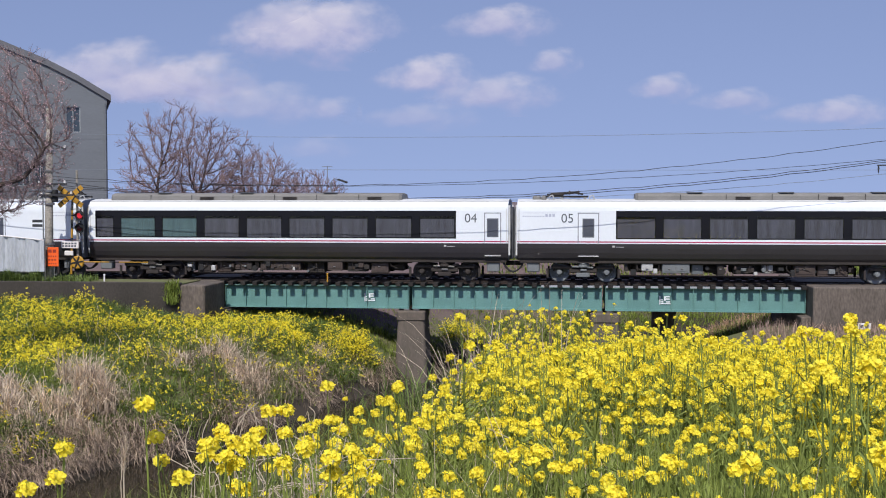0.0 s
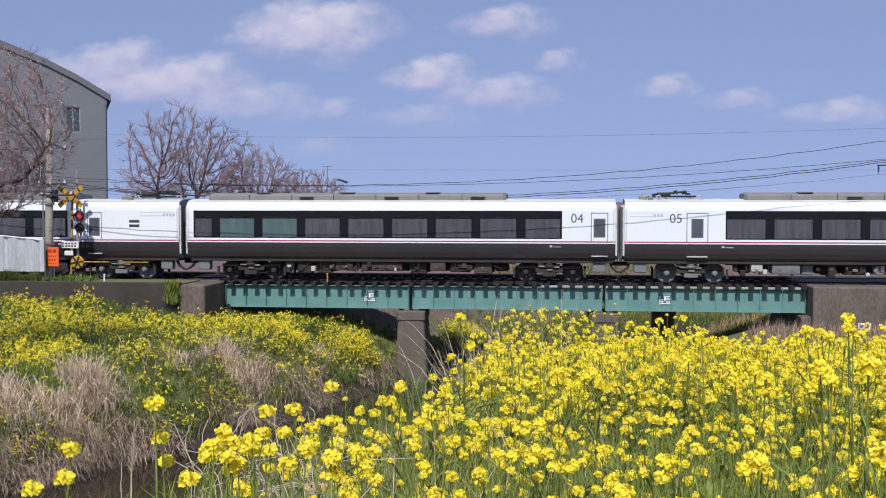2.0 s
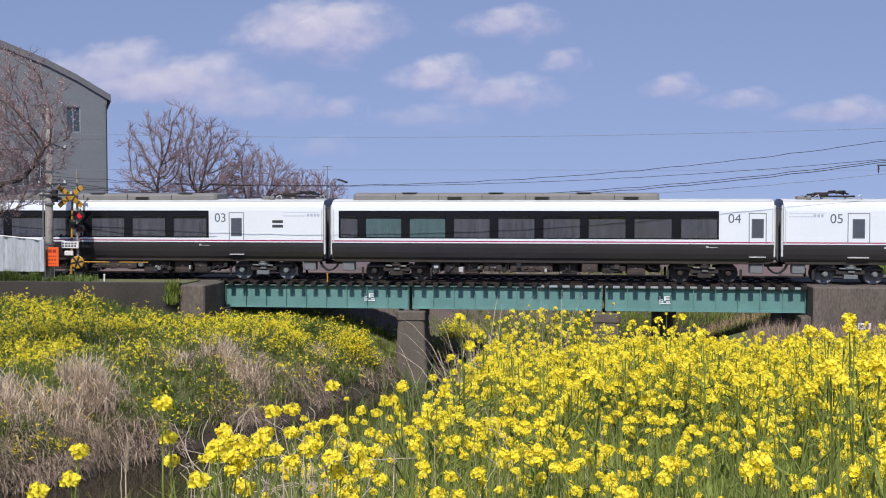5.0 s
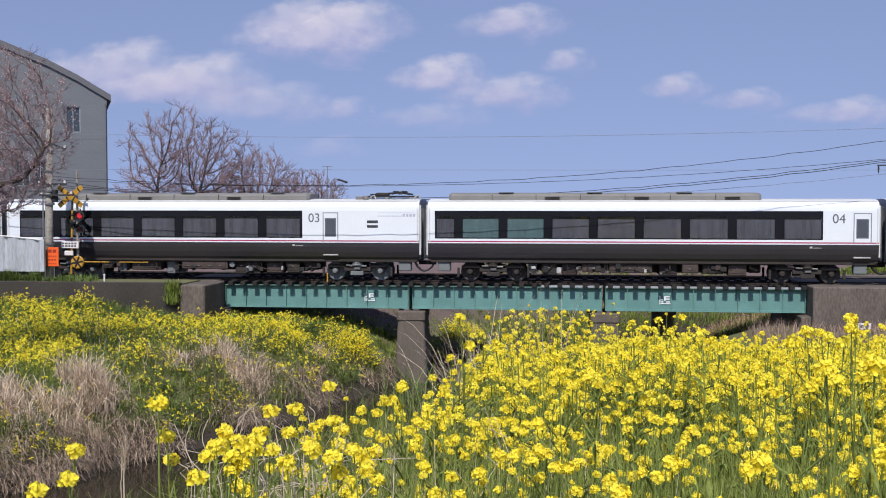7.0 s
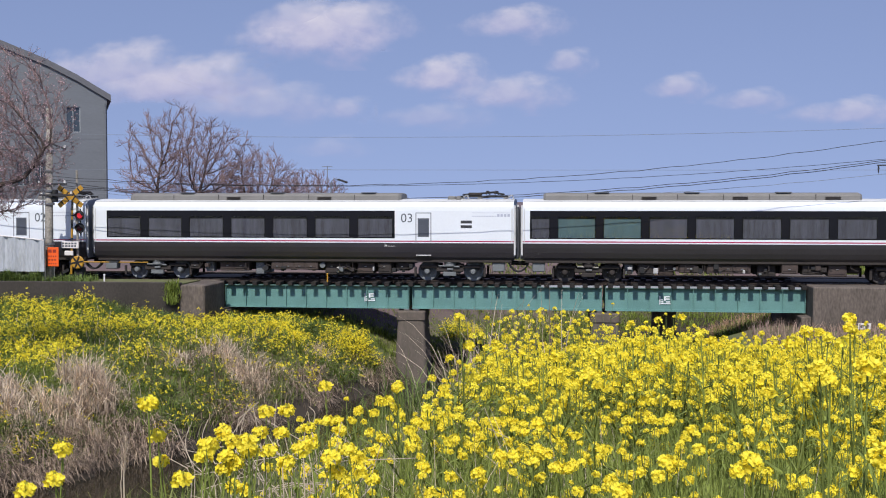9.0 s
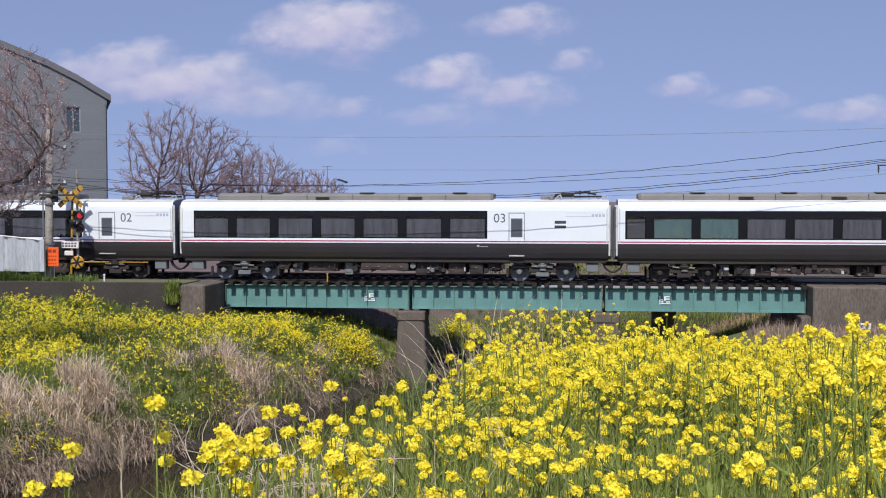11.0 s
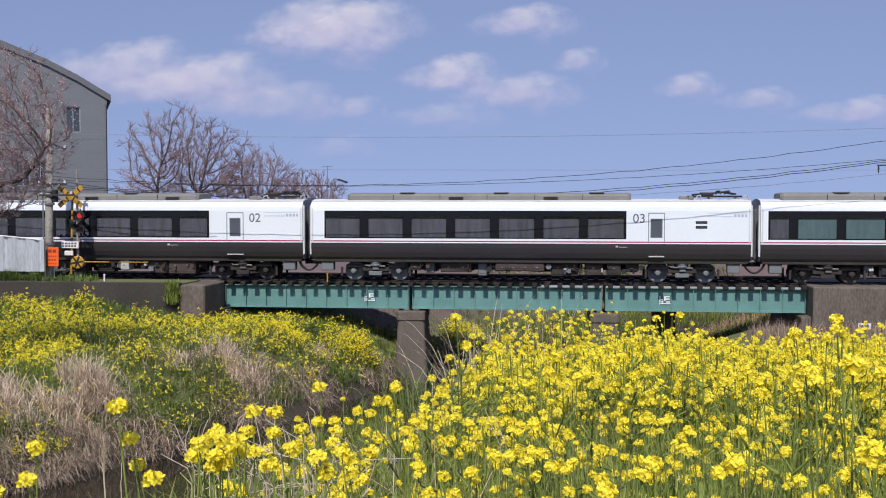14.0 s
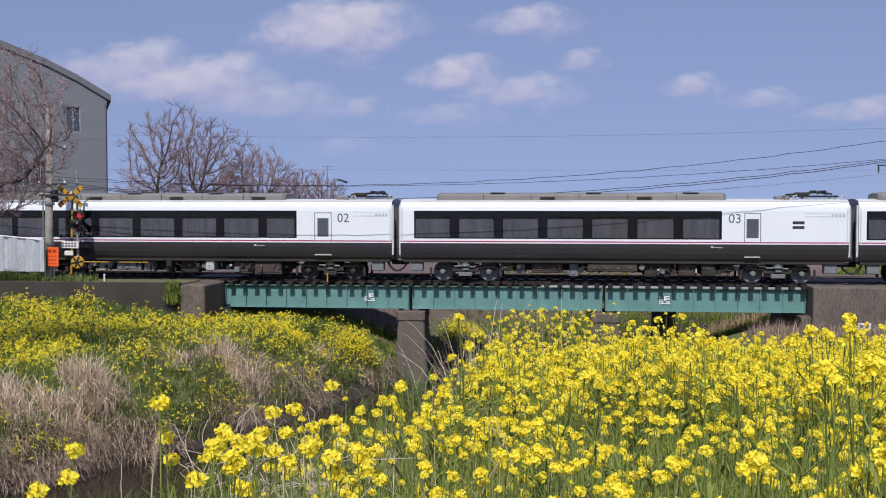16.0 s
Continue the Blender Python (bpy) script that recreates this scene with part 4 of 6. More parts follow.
cherry_tree(pose(-16.2, 72, -0.1), 12, [((-1.3, 0, 0), (-1.55, 0, 2.4), (-1.6, 0, 4.6)), ((0.2, 0, 0), (0.1, 0, 3.8)), ((0.5, 0.2, 0), (0.6, 0.2, 3.0), (0.9, 0.3, 4.2))],
            [(-0.6, 0, 5.0, 3.7, 2.6, 4.7), (1.7, 0, 4.6, 3.2, 2.4, 4.2)], "bare cherry tree with spreading limbs and first pink buds", 900, floor=3.9, thin=0.013, buds=3)
cherry_tree(pose(-11.8, 72.6, -0.1), 14, [((-0.6, 0, 0), (-0.5, 0, 3.4)), ((0.5, 0, 0), (0.4, 0, 3.3))],
            [(0.3, 0, 4.0, 2.8, 1.9, 3.1)], "smaller bare cherry tree with reddish twigs and pink buds", 900, floor=3.3, thin=0.013, trunk=0.12, buds=3)
cherry_tree(pose(-8.9, 78, -0.1), 23, [((-1.2, 0, 0), (-1.1, 0, 2.2)), ((0.6, 0, 0), (0.7, 0, 2.2))],
            [(-0.2, 0, 3.2, 2.8, 1.6, 2.5)], "low bare cherry tree with reddish brown twigs", 1000, floor=2.4, thin=0.014, trunk=0.1, buds=4)
cherry_tree(pose(-15.6, 38, -2.1), 37, [((0, 0, 0), (0.05, 0, 3.0), (-0.1, 0, 5.6)), ((-0.1, 0, 5.6), (1.0, -0.2, 6.2), (1.9, -0.2, 6.5), (2.7, -0.1, 7.6)), ((-0.1, 0, 5.4), (1.2, 0.3, 5.4), (2.0, 0.2, 5.7))],
            [(0.5, 0, 8.2, 3.1, 1.9, 2.8), (0.3, 0, 6.2, 2.3, 1.6, 1.2)], "bare cherry tree with dark limbs and scattered pink buds", 1500, floor=4.9, thin=0.0075, trunk=0.12, buds=3, shoot=0.4, kill=0.26)


def hedge(m, seed, length, height, depth, label):
    """A far belt of bare brush: many thin stems."""
    rng = random.Random(seed)
    b = Build()
    for k in range(int(length * 26)):
        x = rng.uniform(0, length)
        h = height * (0.6 + 0.4 * math.sin(x * 0.5 + 1) ** 2) * rng.uniform(0.6, 1.05)
        p = Vector((x, rng.uniform(0, depth), 0))
        q = p + Vector((rng.gauss(0, 0.35), rng.gauss(0, 0.2), h))
        tube(b, [p, p.lerp(q, 0.55) + Vector((rng.gauss(0, 0.12), 0, 0)), q], [0.03, 0.02, 0.012], 3, 0, False)
    tagged(part("brush_belt", b, M_TWIG, m=m), label, "bushes", kind="stuff")


hedge(pose(-34, 84, -0.1), 2, 30, 2.6, 3, "belt of bare reddish brush behind the line")
hedge(pose(-2, 96, -0.1), 3, 46, 2.0, 4, "low belt of bare brush behind the far track")


# utility pole and level crossing
POLE_U = -17.73
def rail_at(u, w, z=0.0, rz=0.0):
    return TRACK @ pose(u, w, z, 0, 0, rz)


def utility_pole():
    p = root("utility_pole", rail_at(POLE_U, -3.3, -0.6), "pale concrete utility pole with clamps and crossarms", "utility pole")
    b = Build()
    tube(b, [(0, 0, -0.4), (0.02, 0, 3), (0.12, 0, 8.4)], [0.195, 0.18, 0.145], 14)
    part("shaft", b, M_POLE, p, smooth=True)
    for z in (2.3, 4.1, 4.7, 5.6, 6.5):
        b = Build()
        lathe(b, [(0.21, -0.05), (0.225, -0.04), (0.225, 0.04), (0.21, 0.05)], 14, 0, pose(0.02 + z * 0.01, 0, z))
        part("clamp_band", b, M_STEEL, p)
    for z, x0, x1, tilt in ((6.9, -0.9, 0.95, -22), (5.0, -0.5, 0.9, 0), (4.5, -0.4, 1.2, 0)):
        b = Build()
        box(b, x0, x1, -0.24, -0.17, -0.04, 0.04, 0.008, 0, pose(0.08, 0, z, 0, -tilt, 0))
        arm = part("crossarm", b, M_WIRE, p)
        for x in (x1 - 0.1, x0 + 0.1):
            b = Build()
            lathe(b, [(0.02, 0.0), (0.06, 0.03), (0.03, 0.06), (0.06, 0.09), (0.02, 0.13)], 10, 0, pose(0.08, -0.2, z, 0, -tilt, 0) @ pose(x, 0, 0.03))
            part("insulator", b, M_SIGNWHITE, arm)
    b = Build()
    box(b, 0.2, 0.42, -0.12, 0.14, 4.2, 4.75, 0.03)
    part("junction_box", b, M_BLACK, p)
    b = Build()
    tube(b, [(-0.22, -0.1, 0), (-0.2, -0.1, 4.6)], 0.03, 6)
    part("conduit", b, M_UNDERGREY, p)


utility_pole()


def crossing_signal():
    s = root("crossing_signal", rail_at(-17.16, -2.3, -0.15), "level crossing warning signal with yellow and black cross", "crossing signal")
    for k in range(9):
        b = Build()
        tube(b, [(0.012 * k, 0, k * 0.42), (0.012 * (k + 1), 0, (k + 1) * 0.42)], 0.05, 10)
        part("post_band", b, M_YELLOW if k % 2 else M_BLACK, s)
    for a in (38, -38):
        edges = (-0.72, -0.52, -0.46, -0.22, -0.16, 0.16, 0.22, 0.46, 0.52, 0.72)
        for k in range(9):
            b = Build()
            box(b, edges[k], edges[k + 1] - 0.002, -0.09 - (0.02 if a > 0 else 0), -0.072 - (0.02 if a > 0 else 0), -0.115, 0.115, 0.004, 0, pose(0.06, 0, 4.0, 0, a, 0))
            part("cross_arm_band", b, M_BLACK if k % 2 else M_YELLOW, s)
    for z, lit in ((3.12, True), (2.55, False)):
        b = Build()
        m = pose(0.5, -0.1, z, 90, 0, 0)
        lathe(b, [(0.0, 0.0), (0.23, 0.0), (0.235, 0.012), (0.0, 0.014)], 24, 0, m)
        disc = part("lamp_backboard", b, M_BLACK, s)
        b = Build()
        lathe(b, [(0.13, 0.012), (0.12, 0.05), (0.07, 0.085), (0.0, 0.095)], 20, 0, m)
        part("lamp_lens", b, M_LAMPRED if lit else M_LAMPOFF, disc)
        b = Build()
        v = []
        for k in range(13):
            a = math.pi * k / 12
            v += [(0.15 * math.cos(a) + 0.5, -0.11, z + 0.15 * math.sin(a)), (0.17 * math.cos(a) + 0.5, -0.34, z + 0.14 * math.sin(a))]
        b.add(v, [(2 * k, 2 * k + 1, 2 * k + 3, 2 * k + 2) for k in range(12)])
        part("lamp_hood", b, M_BLACK, disc)
        b = Build()
        box(b, 0.05, 0.5, -0.05, -0.01, z - 0.025, z + 0.025, 0.006)
        part("lamp_bracket", b, M_BLACK, s)
    b = Build()
    tube(b, [(0.5, -0.03, 2.2), (0.5, -0.03, 3.4)], 0.03, 8)
    part("lamp_rail", b, M_BLACK, s)
    b = Build()
    tube(b, [(0.25, 0.2, 0), (0.25, 0.2, 5.2)], 0.055, 10)
    part("mast", b, M_POLE, s)
    b = Build()
    for z in (3.4, 2.85, 1.95):
        box(b, 0.0, 0.52, -0.03, 0.0, z, z + 0.04, 0.005)
    part("cross_bar", b, M_STEEL, s)
    b = Build()
    box(b, -0.42, 0.42, -0.1, -0.075, 1.62, 1.93, 0.006)
    board = part("notice_board", b, M_SIGNWHITE, s, "small white notice board")
    b = Build()
    rng = random.Random(8)
    for r, z in enumerate((1.68, 1.80)):
        x = -0.36
        while x < 0.3:
            wd = rng.uniform(0.08, 0.13)
            box(b, x, x + wd, -0.106, -0.1, z, z + 0.08, 0.002)
            x += wd + 0.04
    part("letter_bars", b, M_NUMBER, board)
    b = Build()
    box(b, -0.26, 0.16, -0.12, -0.05, 1.28, 1.5, 0.02)
    part("white_box", b, M_SIGNWHITE, s)


crossing_signal()


def orange_board():
    s = root("orange_notice", rail_at(-17.40, -3.6, -0.1), "bright orange notice board on a steel stake", "sign")
    b = Build()
    box(b, -0.27, 0.27, -0.02, 0.0, 0.8, 1.66, 0.01)
    board = part("board", b, M_ORANGE, s)
    b = Build()
    rng = random.Random(2)
    for (z, h, n) in ((1.42, 0.14, 2), (1.22, 0.07, 4), (1.06, 0.07, 3), (0.9, 0.05, 4)):
        for k in range(n):
            w = 0.42 / n
            box(b, -0.21 + k * w, -0.21 + (k + 1) * w - 0.05, -0.026, -0.019, z, z + h, 0.003)
    part("letter_bars", b, M_SIGNRED, board)
    b = Build()
    tube(b, [(0.05, 0.01, -0.4), (0.05, 0.01, 0.9)], 0.025, 8)
    part("stake", b, M_STEEL, s)


orange_board()


def barrier():
    s = root("crossing_barrier", rail_at(-16.74, -2.25, -0.15), "level crossing barrier with yellow and black lowered arm", "barrier")
    b = Build()
    box(b, -0.2, 0.2, -0.2, 0.2, 0, 0.75, 0.03)
    box(b, -0.14, 0.14, -0.16, 0.16, 0.75, 0.95, 0.04)
    part("machine_housing", b, M_BLACK, s)
    b = Build()
    lathe(b, [(0.0, 0.02), (0.26, 0.02), (0.30, 0.05), (0.30, 0.14), (0.26, 0.17), (0.0, 0.17)], 24, 0, pose(0.02, -0.2, 0.98, 90, 0, 0))
    part("drive_wheel", b, M_YELLOW, s, "yellow drive wheel")
    b = Build()
    for k in range(3):
        box(b, -0.04, 0.04, -0.385, -0.36, -0.29, 0.29, 0.01, 0, pose(0.02, 0, 0.98, 0, 60 * k + 20, 0))
    part("wheel_mark", b, M_BLACK, s)
    b = Build()
    box(b, -0.45, -0.1, -0.3, -0.24, 0.6, 0.75, 0.02, 0, pose(0, 0, 0.1, 0, -30, 0))
    part("counterweight", b, M_BLACK, s)
    for k in range(7):
        b = Build()
        x0 = 0.15 + k * 0.46
        tube(b, [(x0, -0.26, 1.0), (x0 + 0.455, -0.26, 1.0)], 0.028 - 0.001 * k, 8)
        part("arm_band", b, M_BLACK if k == 3 else M_YELLOW, s)


barrier()


def sheet_fence():
    s = root("site_fence", rail_at(-23.1, -3.9, -0.3), "pale white sheet fence with a curved top rail", "fence")
    n = 8
    for k in range(n):
        x0, x1 = k * 0.68, (k + 1) * 0.68
        b = Build()
        v, f = [], []
        for i in range(9):
            x = x0 + (x1 - x0) * i / 8
            top = 2.50 - 0.33 * (x / (n * 0.68)) ** 2
            y = 0.05 * math.sin(x * 9.0) + 0.035 * math.sin(x * 21.0 + 1.0)
            v += [(x, y, 0.78), (x, y, top), (x, y + 0.02, top), (x, y + 0.02, 0.78)]
        for i in range(8):
            a = 4 * i
            f += [(a, a + 4, a + 5, a + 1), (a + 1, a + 5, a + 6, a + 2), (a + 2, a + 6, a + 7, a + 3)]
        b.add(v, f)
        part("panel", b, M_SHEET, s)
    b = Build()
    tube(b, [(x * 0.68, -0.01, 2.51 - 0.33 * (x / n) ** 2) for x in range(n + 1)], 0.03, 8)
    part("top_rail", b, M_SIGNWHITE, s)
    for k in range(0, n + 1, 2):
        b = Build()
        tube(b, [(k * 0.68, 0.06, -0.4), (k * 0.68, 0.06, 2.3)], 0.03, 8)
        part("post", b, M_STEEL, s)


sheet_fence()


# cables, strung between the pole and the far side
def ray_at(px, py, w):
    """Where the view line to a place of the plan meets the upright plane w metres across the track."""
    half = math.tan(radians(21.0))
    d = pose(0, 0, 0, 87.616).to_3x3() @ Vector(((2 * px / 1568 - 1) * half, (882 - 2 * py) / 1568 * half, -1))
    inv = TRACK.inverted()
    o, e = inv @ Vector((0, 0, EYE)), inv.to_3x3() @ d
    return o + e * ((w - o.y) / e.y)


def cable(ends, sag, w, radius, material, wave, label, group):
    """A hanging cable from end to end, sagging in the middle."""
    a, c = ray_at(*ends[0], w), ray_at(*ends[1], w)
    pts = []
    for k in range(61):
        t = k / 60
        p = a.lerp(c, t)
        p.z -= sag * 4 * t * (1 - t)
        p.z += wave * math.sin(k * 2.1) * math.sin(k * 0.37)
        pts.append(p)
    b = tube(Build(), pts, radius, 5, 0, True)
    tagged(part("cable", b, material, m=TRACK), label, "cable", group)


cable(((85, 312), (1800, 211)), 1.32, -3.3, 0.013, M_WIRE, 0.03, "black overhead cable sagging from a pole", "overhead cables")
cable(((85, 318), (1800, 258)), 1.02, 7.2, 0.013, M_WIRE, 0.01, "thin black overhead cable", "overhead cables")
cable(((85, 326), (1800, 250)), 1.75, 7.5, 0.019, M_WIRE, 0.03, "black overhead cable sagging from a pole", "overhead cables")
cable(((85, 330), (1800, 248)), 1.62, 7.8, 0.017, M_WIRE, 0.03, "black overhead cable sagging from a pole", "overhead cables")
cable(((85, 336), (1800, 280)), 1.35, 8.2, 0.012, M_WIRE2, 0.02, "thin grey overhead cable", "overhead cables")
cable(((85, 300), (1800, 301)), 0.02, 0.0, 0.009, M_WIRE2, 0.0, "thin contact wire over the track", "contact wires")
cable(((-60, 232), (1800, 218)), 0.45, 0.0, 0.009, M_WIRE2, 0.0, "thin carrier wire over the track", "contact wires")
cable(((85, 263), (-200, 262)), 0.05, -3.3, 0.03, M_WIRE, 0.0, "thick black cable at the utility pole", "overhead cables")


def far_pole(px, py):
    p = ray_at(px, py, 7.7)
    s = root("utility_pole", TRACK @ pose(p.x, 7.7, -0.3), "pale concrete utility pole behind the tracks", "utility pole", "poles behind the line")
    b = Build()
    tube(b, [(0, 0, -0.5), (0, 0, p.z + 0.6)], [0.18, 0.13], 12)
    part("shaft", b, M_POLE, s, smooth=True)
    b = Build()
    box(b, -0.06, 0.06, -0.9, 0.9, p.z + 0.1, p.z + 0.2, 0.01)
    part("crossarm", b, M_WIRE, s)


far_pole(85, 322)
far_pole(1800, 252)


def bracket():
    p = ray_at(1556, 293, 7.7)
    s = root("cable_bracket", TRACK @ Matrix.Translation(p), "dark cable bracket with a hanging insulator", "bracket")
    b = Build()
    box(b, -0.1, 2.2, -0.03, 0.03, -0.03, 0.04, 0.008)
    part("arm", b, M_WIRE, s)
    b = Build()
    lathe(b, [(0.02, 0.0), (0.05, -0.05), (0.03, -0.1), (0.06, -0.15), (0.03, -0.2), (0.04, -0.3), (0.0, -0.38)], 10, 0, pose(-0.03, 0, -0.03))
    part("insulator", b, M_WIRE, s)
    b = Build()
    tube(b, [(2.1, 0, -6.2), (2.1, 0, 4.0)], [0.2, 0.16], 12)
    part("pole", b, M_POLE, s)


bracket()


def street_lamp():
    s = root("street_lamp", pose(-7.0, 76, -0.1), "dark street lamp head on a slim pole", "street lamp")
    b = Build()
    tube(b, [(-0.35, 0, 0), (-0.35, 0, 5.0)], [0.07, 0.05], 8)
    part("pole", b, M_WIRE2, s)
    b = Build()
    tube(b, [(-0.35, 0, 5.0), (-0.15, 0, 5.2), (0.1, 0, 5.15)], 0.03, 6)
    part("arm", b, M_WIRE2, s)
    b = Build()
    box(b, -0.35, 0.35, -0.12, 0.12, -0.06, 0.07, 0.04, 0, pose(0.4, 0, 5.05, 0, 18, 0))
    part("lamp_head", b, M_WIRE, s)


street_lamp()


def antenna():
    s = root("roof_antenna", pose(-7.8, 78, 0.0), "thin grey television antenna on a mast", "antenna")
    b = Build()
    tube(b, [(0, 0, -0.2), (0, 0, 6.0)], 0.03, 6)
    part("mast", b, M_WIRE2, s)
    for z, w in ((5.95, 0.35), (5.75, 0.25)):
        b = Build()
        tube(b, [(-w, 0, z), (w, 0, z)], 0.022, 5)
        part("rod", b, M_WIRE2, s)


antenna()


def stake(u, w, z, h, material, label):
    s = root("marker_stake", rail_at(u, w, z), label, "marker", "marker stakes")
    b = Build()
    box(b, -0.028, 0.028, -0.028, 0.028, -0.1, h, 0.01)
    part("post", b, material, s)
    b = Build()
    box(b, -0.036, 0.036, -0.036, 0.036, h - 0.08, h, 0.015)
    part("top", b, material, s)


stake(-15.0, -3.6, 0.03, 0.34, M_SIGNWHITE, "short white marker stake beside the track")
stake(-5.35, -1.22, -0.08, 0.42, M_YELLOW, "short yellow marker stake on the bridge sleepers")


def small_sign():
    s = root("small_sign", rail_at(18.0, -2.9, -1.75), "small white sign on a short post beside the abutment", "sign")
    b = Build()
    box(b, -0.26, 0.26, -0.03, 0.0, 0.0, 0.26, 0.01)
    board = part("board", b, M_SIGNWHITE, s)
    b = Build()
    for x in (-0.18, 0.02):
        box(b, x, x + 0.14, -0.036, -0.029, 0.07, 0.19, 0.004)
    part("letter_bars", b, M_NUMBER, board)
    b = Build()
    tube(b, [(0, 0.03, -1.2), (0, 0.03, 0.2)], 0.03, 6)
    part("post", b, M_STEEL, s)


small_sign()
cable(((-120, 326), (85, 338)), 0.15, -3.3, 0.02, M_WIRE, 0.0, "black service cable at the utility pole", "overhead cables")
cable(((-120, 300), (85, 322)), 0.12, -3.3, 0.014, M_WIRE, 0.0, "black service cable at the utility pole", "overhead cables")
cable(((86, 316), (360, 336)), 0.25, -3.2, 0.014, M_WIRE, 0.0, "black service cable at the utility pole", "overhead cables")


# ---- clouds ----
def cloud_material():
    m = bpy.data.materials.new("soft_white_cloud")
    m.use_nodes = True
    nt = m.node_tree
    N, L = nt.nodes, nt.links
    N.remove(N["Principled BSDF"])

    def math_node(op, a, c, clamp=False):
        n = N.new("ShaderNodeMath")
        n.operation, n.use_clamp = op, clamp
        for i, x in enumerate((a, c)):
            if isinstance(x, (int, float)):
                n.inputs[i].default_value = x
            else:
                L.new(x, n.inputs[i])
        return n.outputs[0]
    tc, oi = N.new("ShaderNodeTexCoord"), N.new("ShaderNodeObjectInfo")
    sep = N.new("ShaderNodeSeparateXYZ")
    L.new(tc.outputs["Generated"], sep.inputs[0])
    x = math_node("MULTIPLY_ADD", sep.outputs[0], 2.0)
    N[x.node.name].inputs[2].default_value = -1.0
    z = math_node("MULTIPLY_ADD", sep.outputs[2], 2.0)
    N[z.node.name].inputs[2].default_value = -0.85
    r = math_node("SQRT", math_node("ADD", math_node("MULTIPLY", x, x), math_node("MULTIPLY", z, z)), 0)
    w = math_node("MULTIPLY", oi.outputs["Random"], 40.0)
    noises = []
    flat = N.new("ShaderNodeMapping")
    flat.inputs["Scale"].default_value = (0.75, 1, 1.1)
    L.new(tc.outputs["Object"], flat.inputs[0])
    for sc, det in ((0.0085, 4), (0.028, 4)):
        n = N.new("ShaderNodeTexNoise")
        n.noise_dimensions = "4D"
        n.inputs["Scale"].default_value, n.inputs["Detail"].default_value, n.inputs["Roughness"].default_value = sc, det, 0.55
        L.new(flat.outputs[0], n.inputs["Vector"])
        L.new(w, n.inputs["W"])
        noises.append(n.outputs[0])
    body = math_node("ADD", math_node("MULTIPLY", noises[0], 1.35), math_node("MULTIPLY", noises[1], 0.35))
    body = math_node("SUBTRACT", body, math_node("MULTIPLY", r, 0.85))
    mr = N.new("ShaderNodeMapRange")
    mr.interpolation_type = "SMOOTHSTEP"
    mr.inputs[1].default_value, mr.inputs[2].default_value, mr.inputs[4].default_value = 0.06, 0.66, 0.86
    L.new(body, mr.inputs[0])
    alpha = math_node("MULTIPLY", mr.outputs[0], oi.outputs["Alpha"])
    # sunlit top and shaded lilac underside are painted into the cloud's glow
    shade = N.new("ShaderNodeMapRange")
    shade.inputs[1].default_value, shade.inputs[2].default_value = -0.5, 0.7
    L.new(math_node("ADD", z, math_node("MULTIPLY", math_node("SUBTRACT", noises[1], 0.5), 1.6)), shade.inputs[0])
    mix = N.new("ShaderNodeMix")
    mix.data_type = "RGBA"
    mix.inputs["A"].default_value = (0.46, 0.46, 0.70, 1)
    mix.inputs["B"].default_value = (0.72, 0.69, 0.81, 1)
    L.new(shade.outputs[0], mix.inputs["Factor"])
    em, tp, ms = N.new("ShaderNodeEmission"), N.new("ShaderNodeBsdfTransparent"), N.new("ShaderNodeMixShader")
    L.new(mix.outputs["Result"], em.inputs[0])
    L.new(alpha, ms.inputs[0])
    L.new(tp.outputs[0], ms.inputs[1])
    L.new(em.outputs[0], ms.inputs[2])
    L.new(ms.outputs[0], N["Material Output"].inputs[0])
    return m


M_CLOUD = cloud_material()
clouds = []
CLOUD_Y, PER = 3000.0, 3000.0 / 2042.4
for (px, py, hw, hh, dens) in ((545, 62, 175, 66, 1.0), (600, 45, 130, 50, 0.7), (500, 40, 110, 46, 0.7), (878, 44, 118, 40, 0.85), (190, 122, 205, 62, 0.8), (330, 142, 200, 58, 0.85), (270, 155, 200, 44, 0.7),
                               (460, 185, 190, 44, 0.5), (755, 136, 110, 46, 0.95), (870, 166, 135, 42, 0.75), (735, 206, 130, 30, 0.4), (972, 112, 60, 30, 0.6), (1165, 156, 78, 30, 0.7),
                               (1292, 178, 100, 26, 0.55), (1472, 198, 130, 32, 0.7), (590, 195, 52, 30, 0.45), (560, 262, 90, 26, 0.25)):
    n, k = 24, 10
    v = []
    for j in range(k + 1):
        for i in range(n + 1):
            a, c = i / n * 2 - 1, j / k * 2 - 1
            v.append((a * hw * PER, -60 * max(0, 1 - a * a) * max(0, 1 - c * c), c * hh * PER))
    i = np.arange((n + 1) * (k + 1)).reshape(k + 1, n + 1)
    f = np.stack([i[:-1, :-1], i[:-1, 1:], i[1:, 1:], i[1:, :-1]], -1).reshape(-1, 4)
    place = Vector(((px - 784) * PER, CLOUD_Y, EYE + (356 - py) * PER))
    ob = part("cloud", Build().add(v, f), M_CLOUD, m=Matrix.Translation(place), smooth=True)
    ob.color = (1, 1, 1, dens)
    tagged(ob, "soft white fair-weather cloud drifting in blue sky", "cloud", "clouds", "structure")
    clouds.append((ob, place))


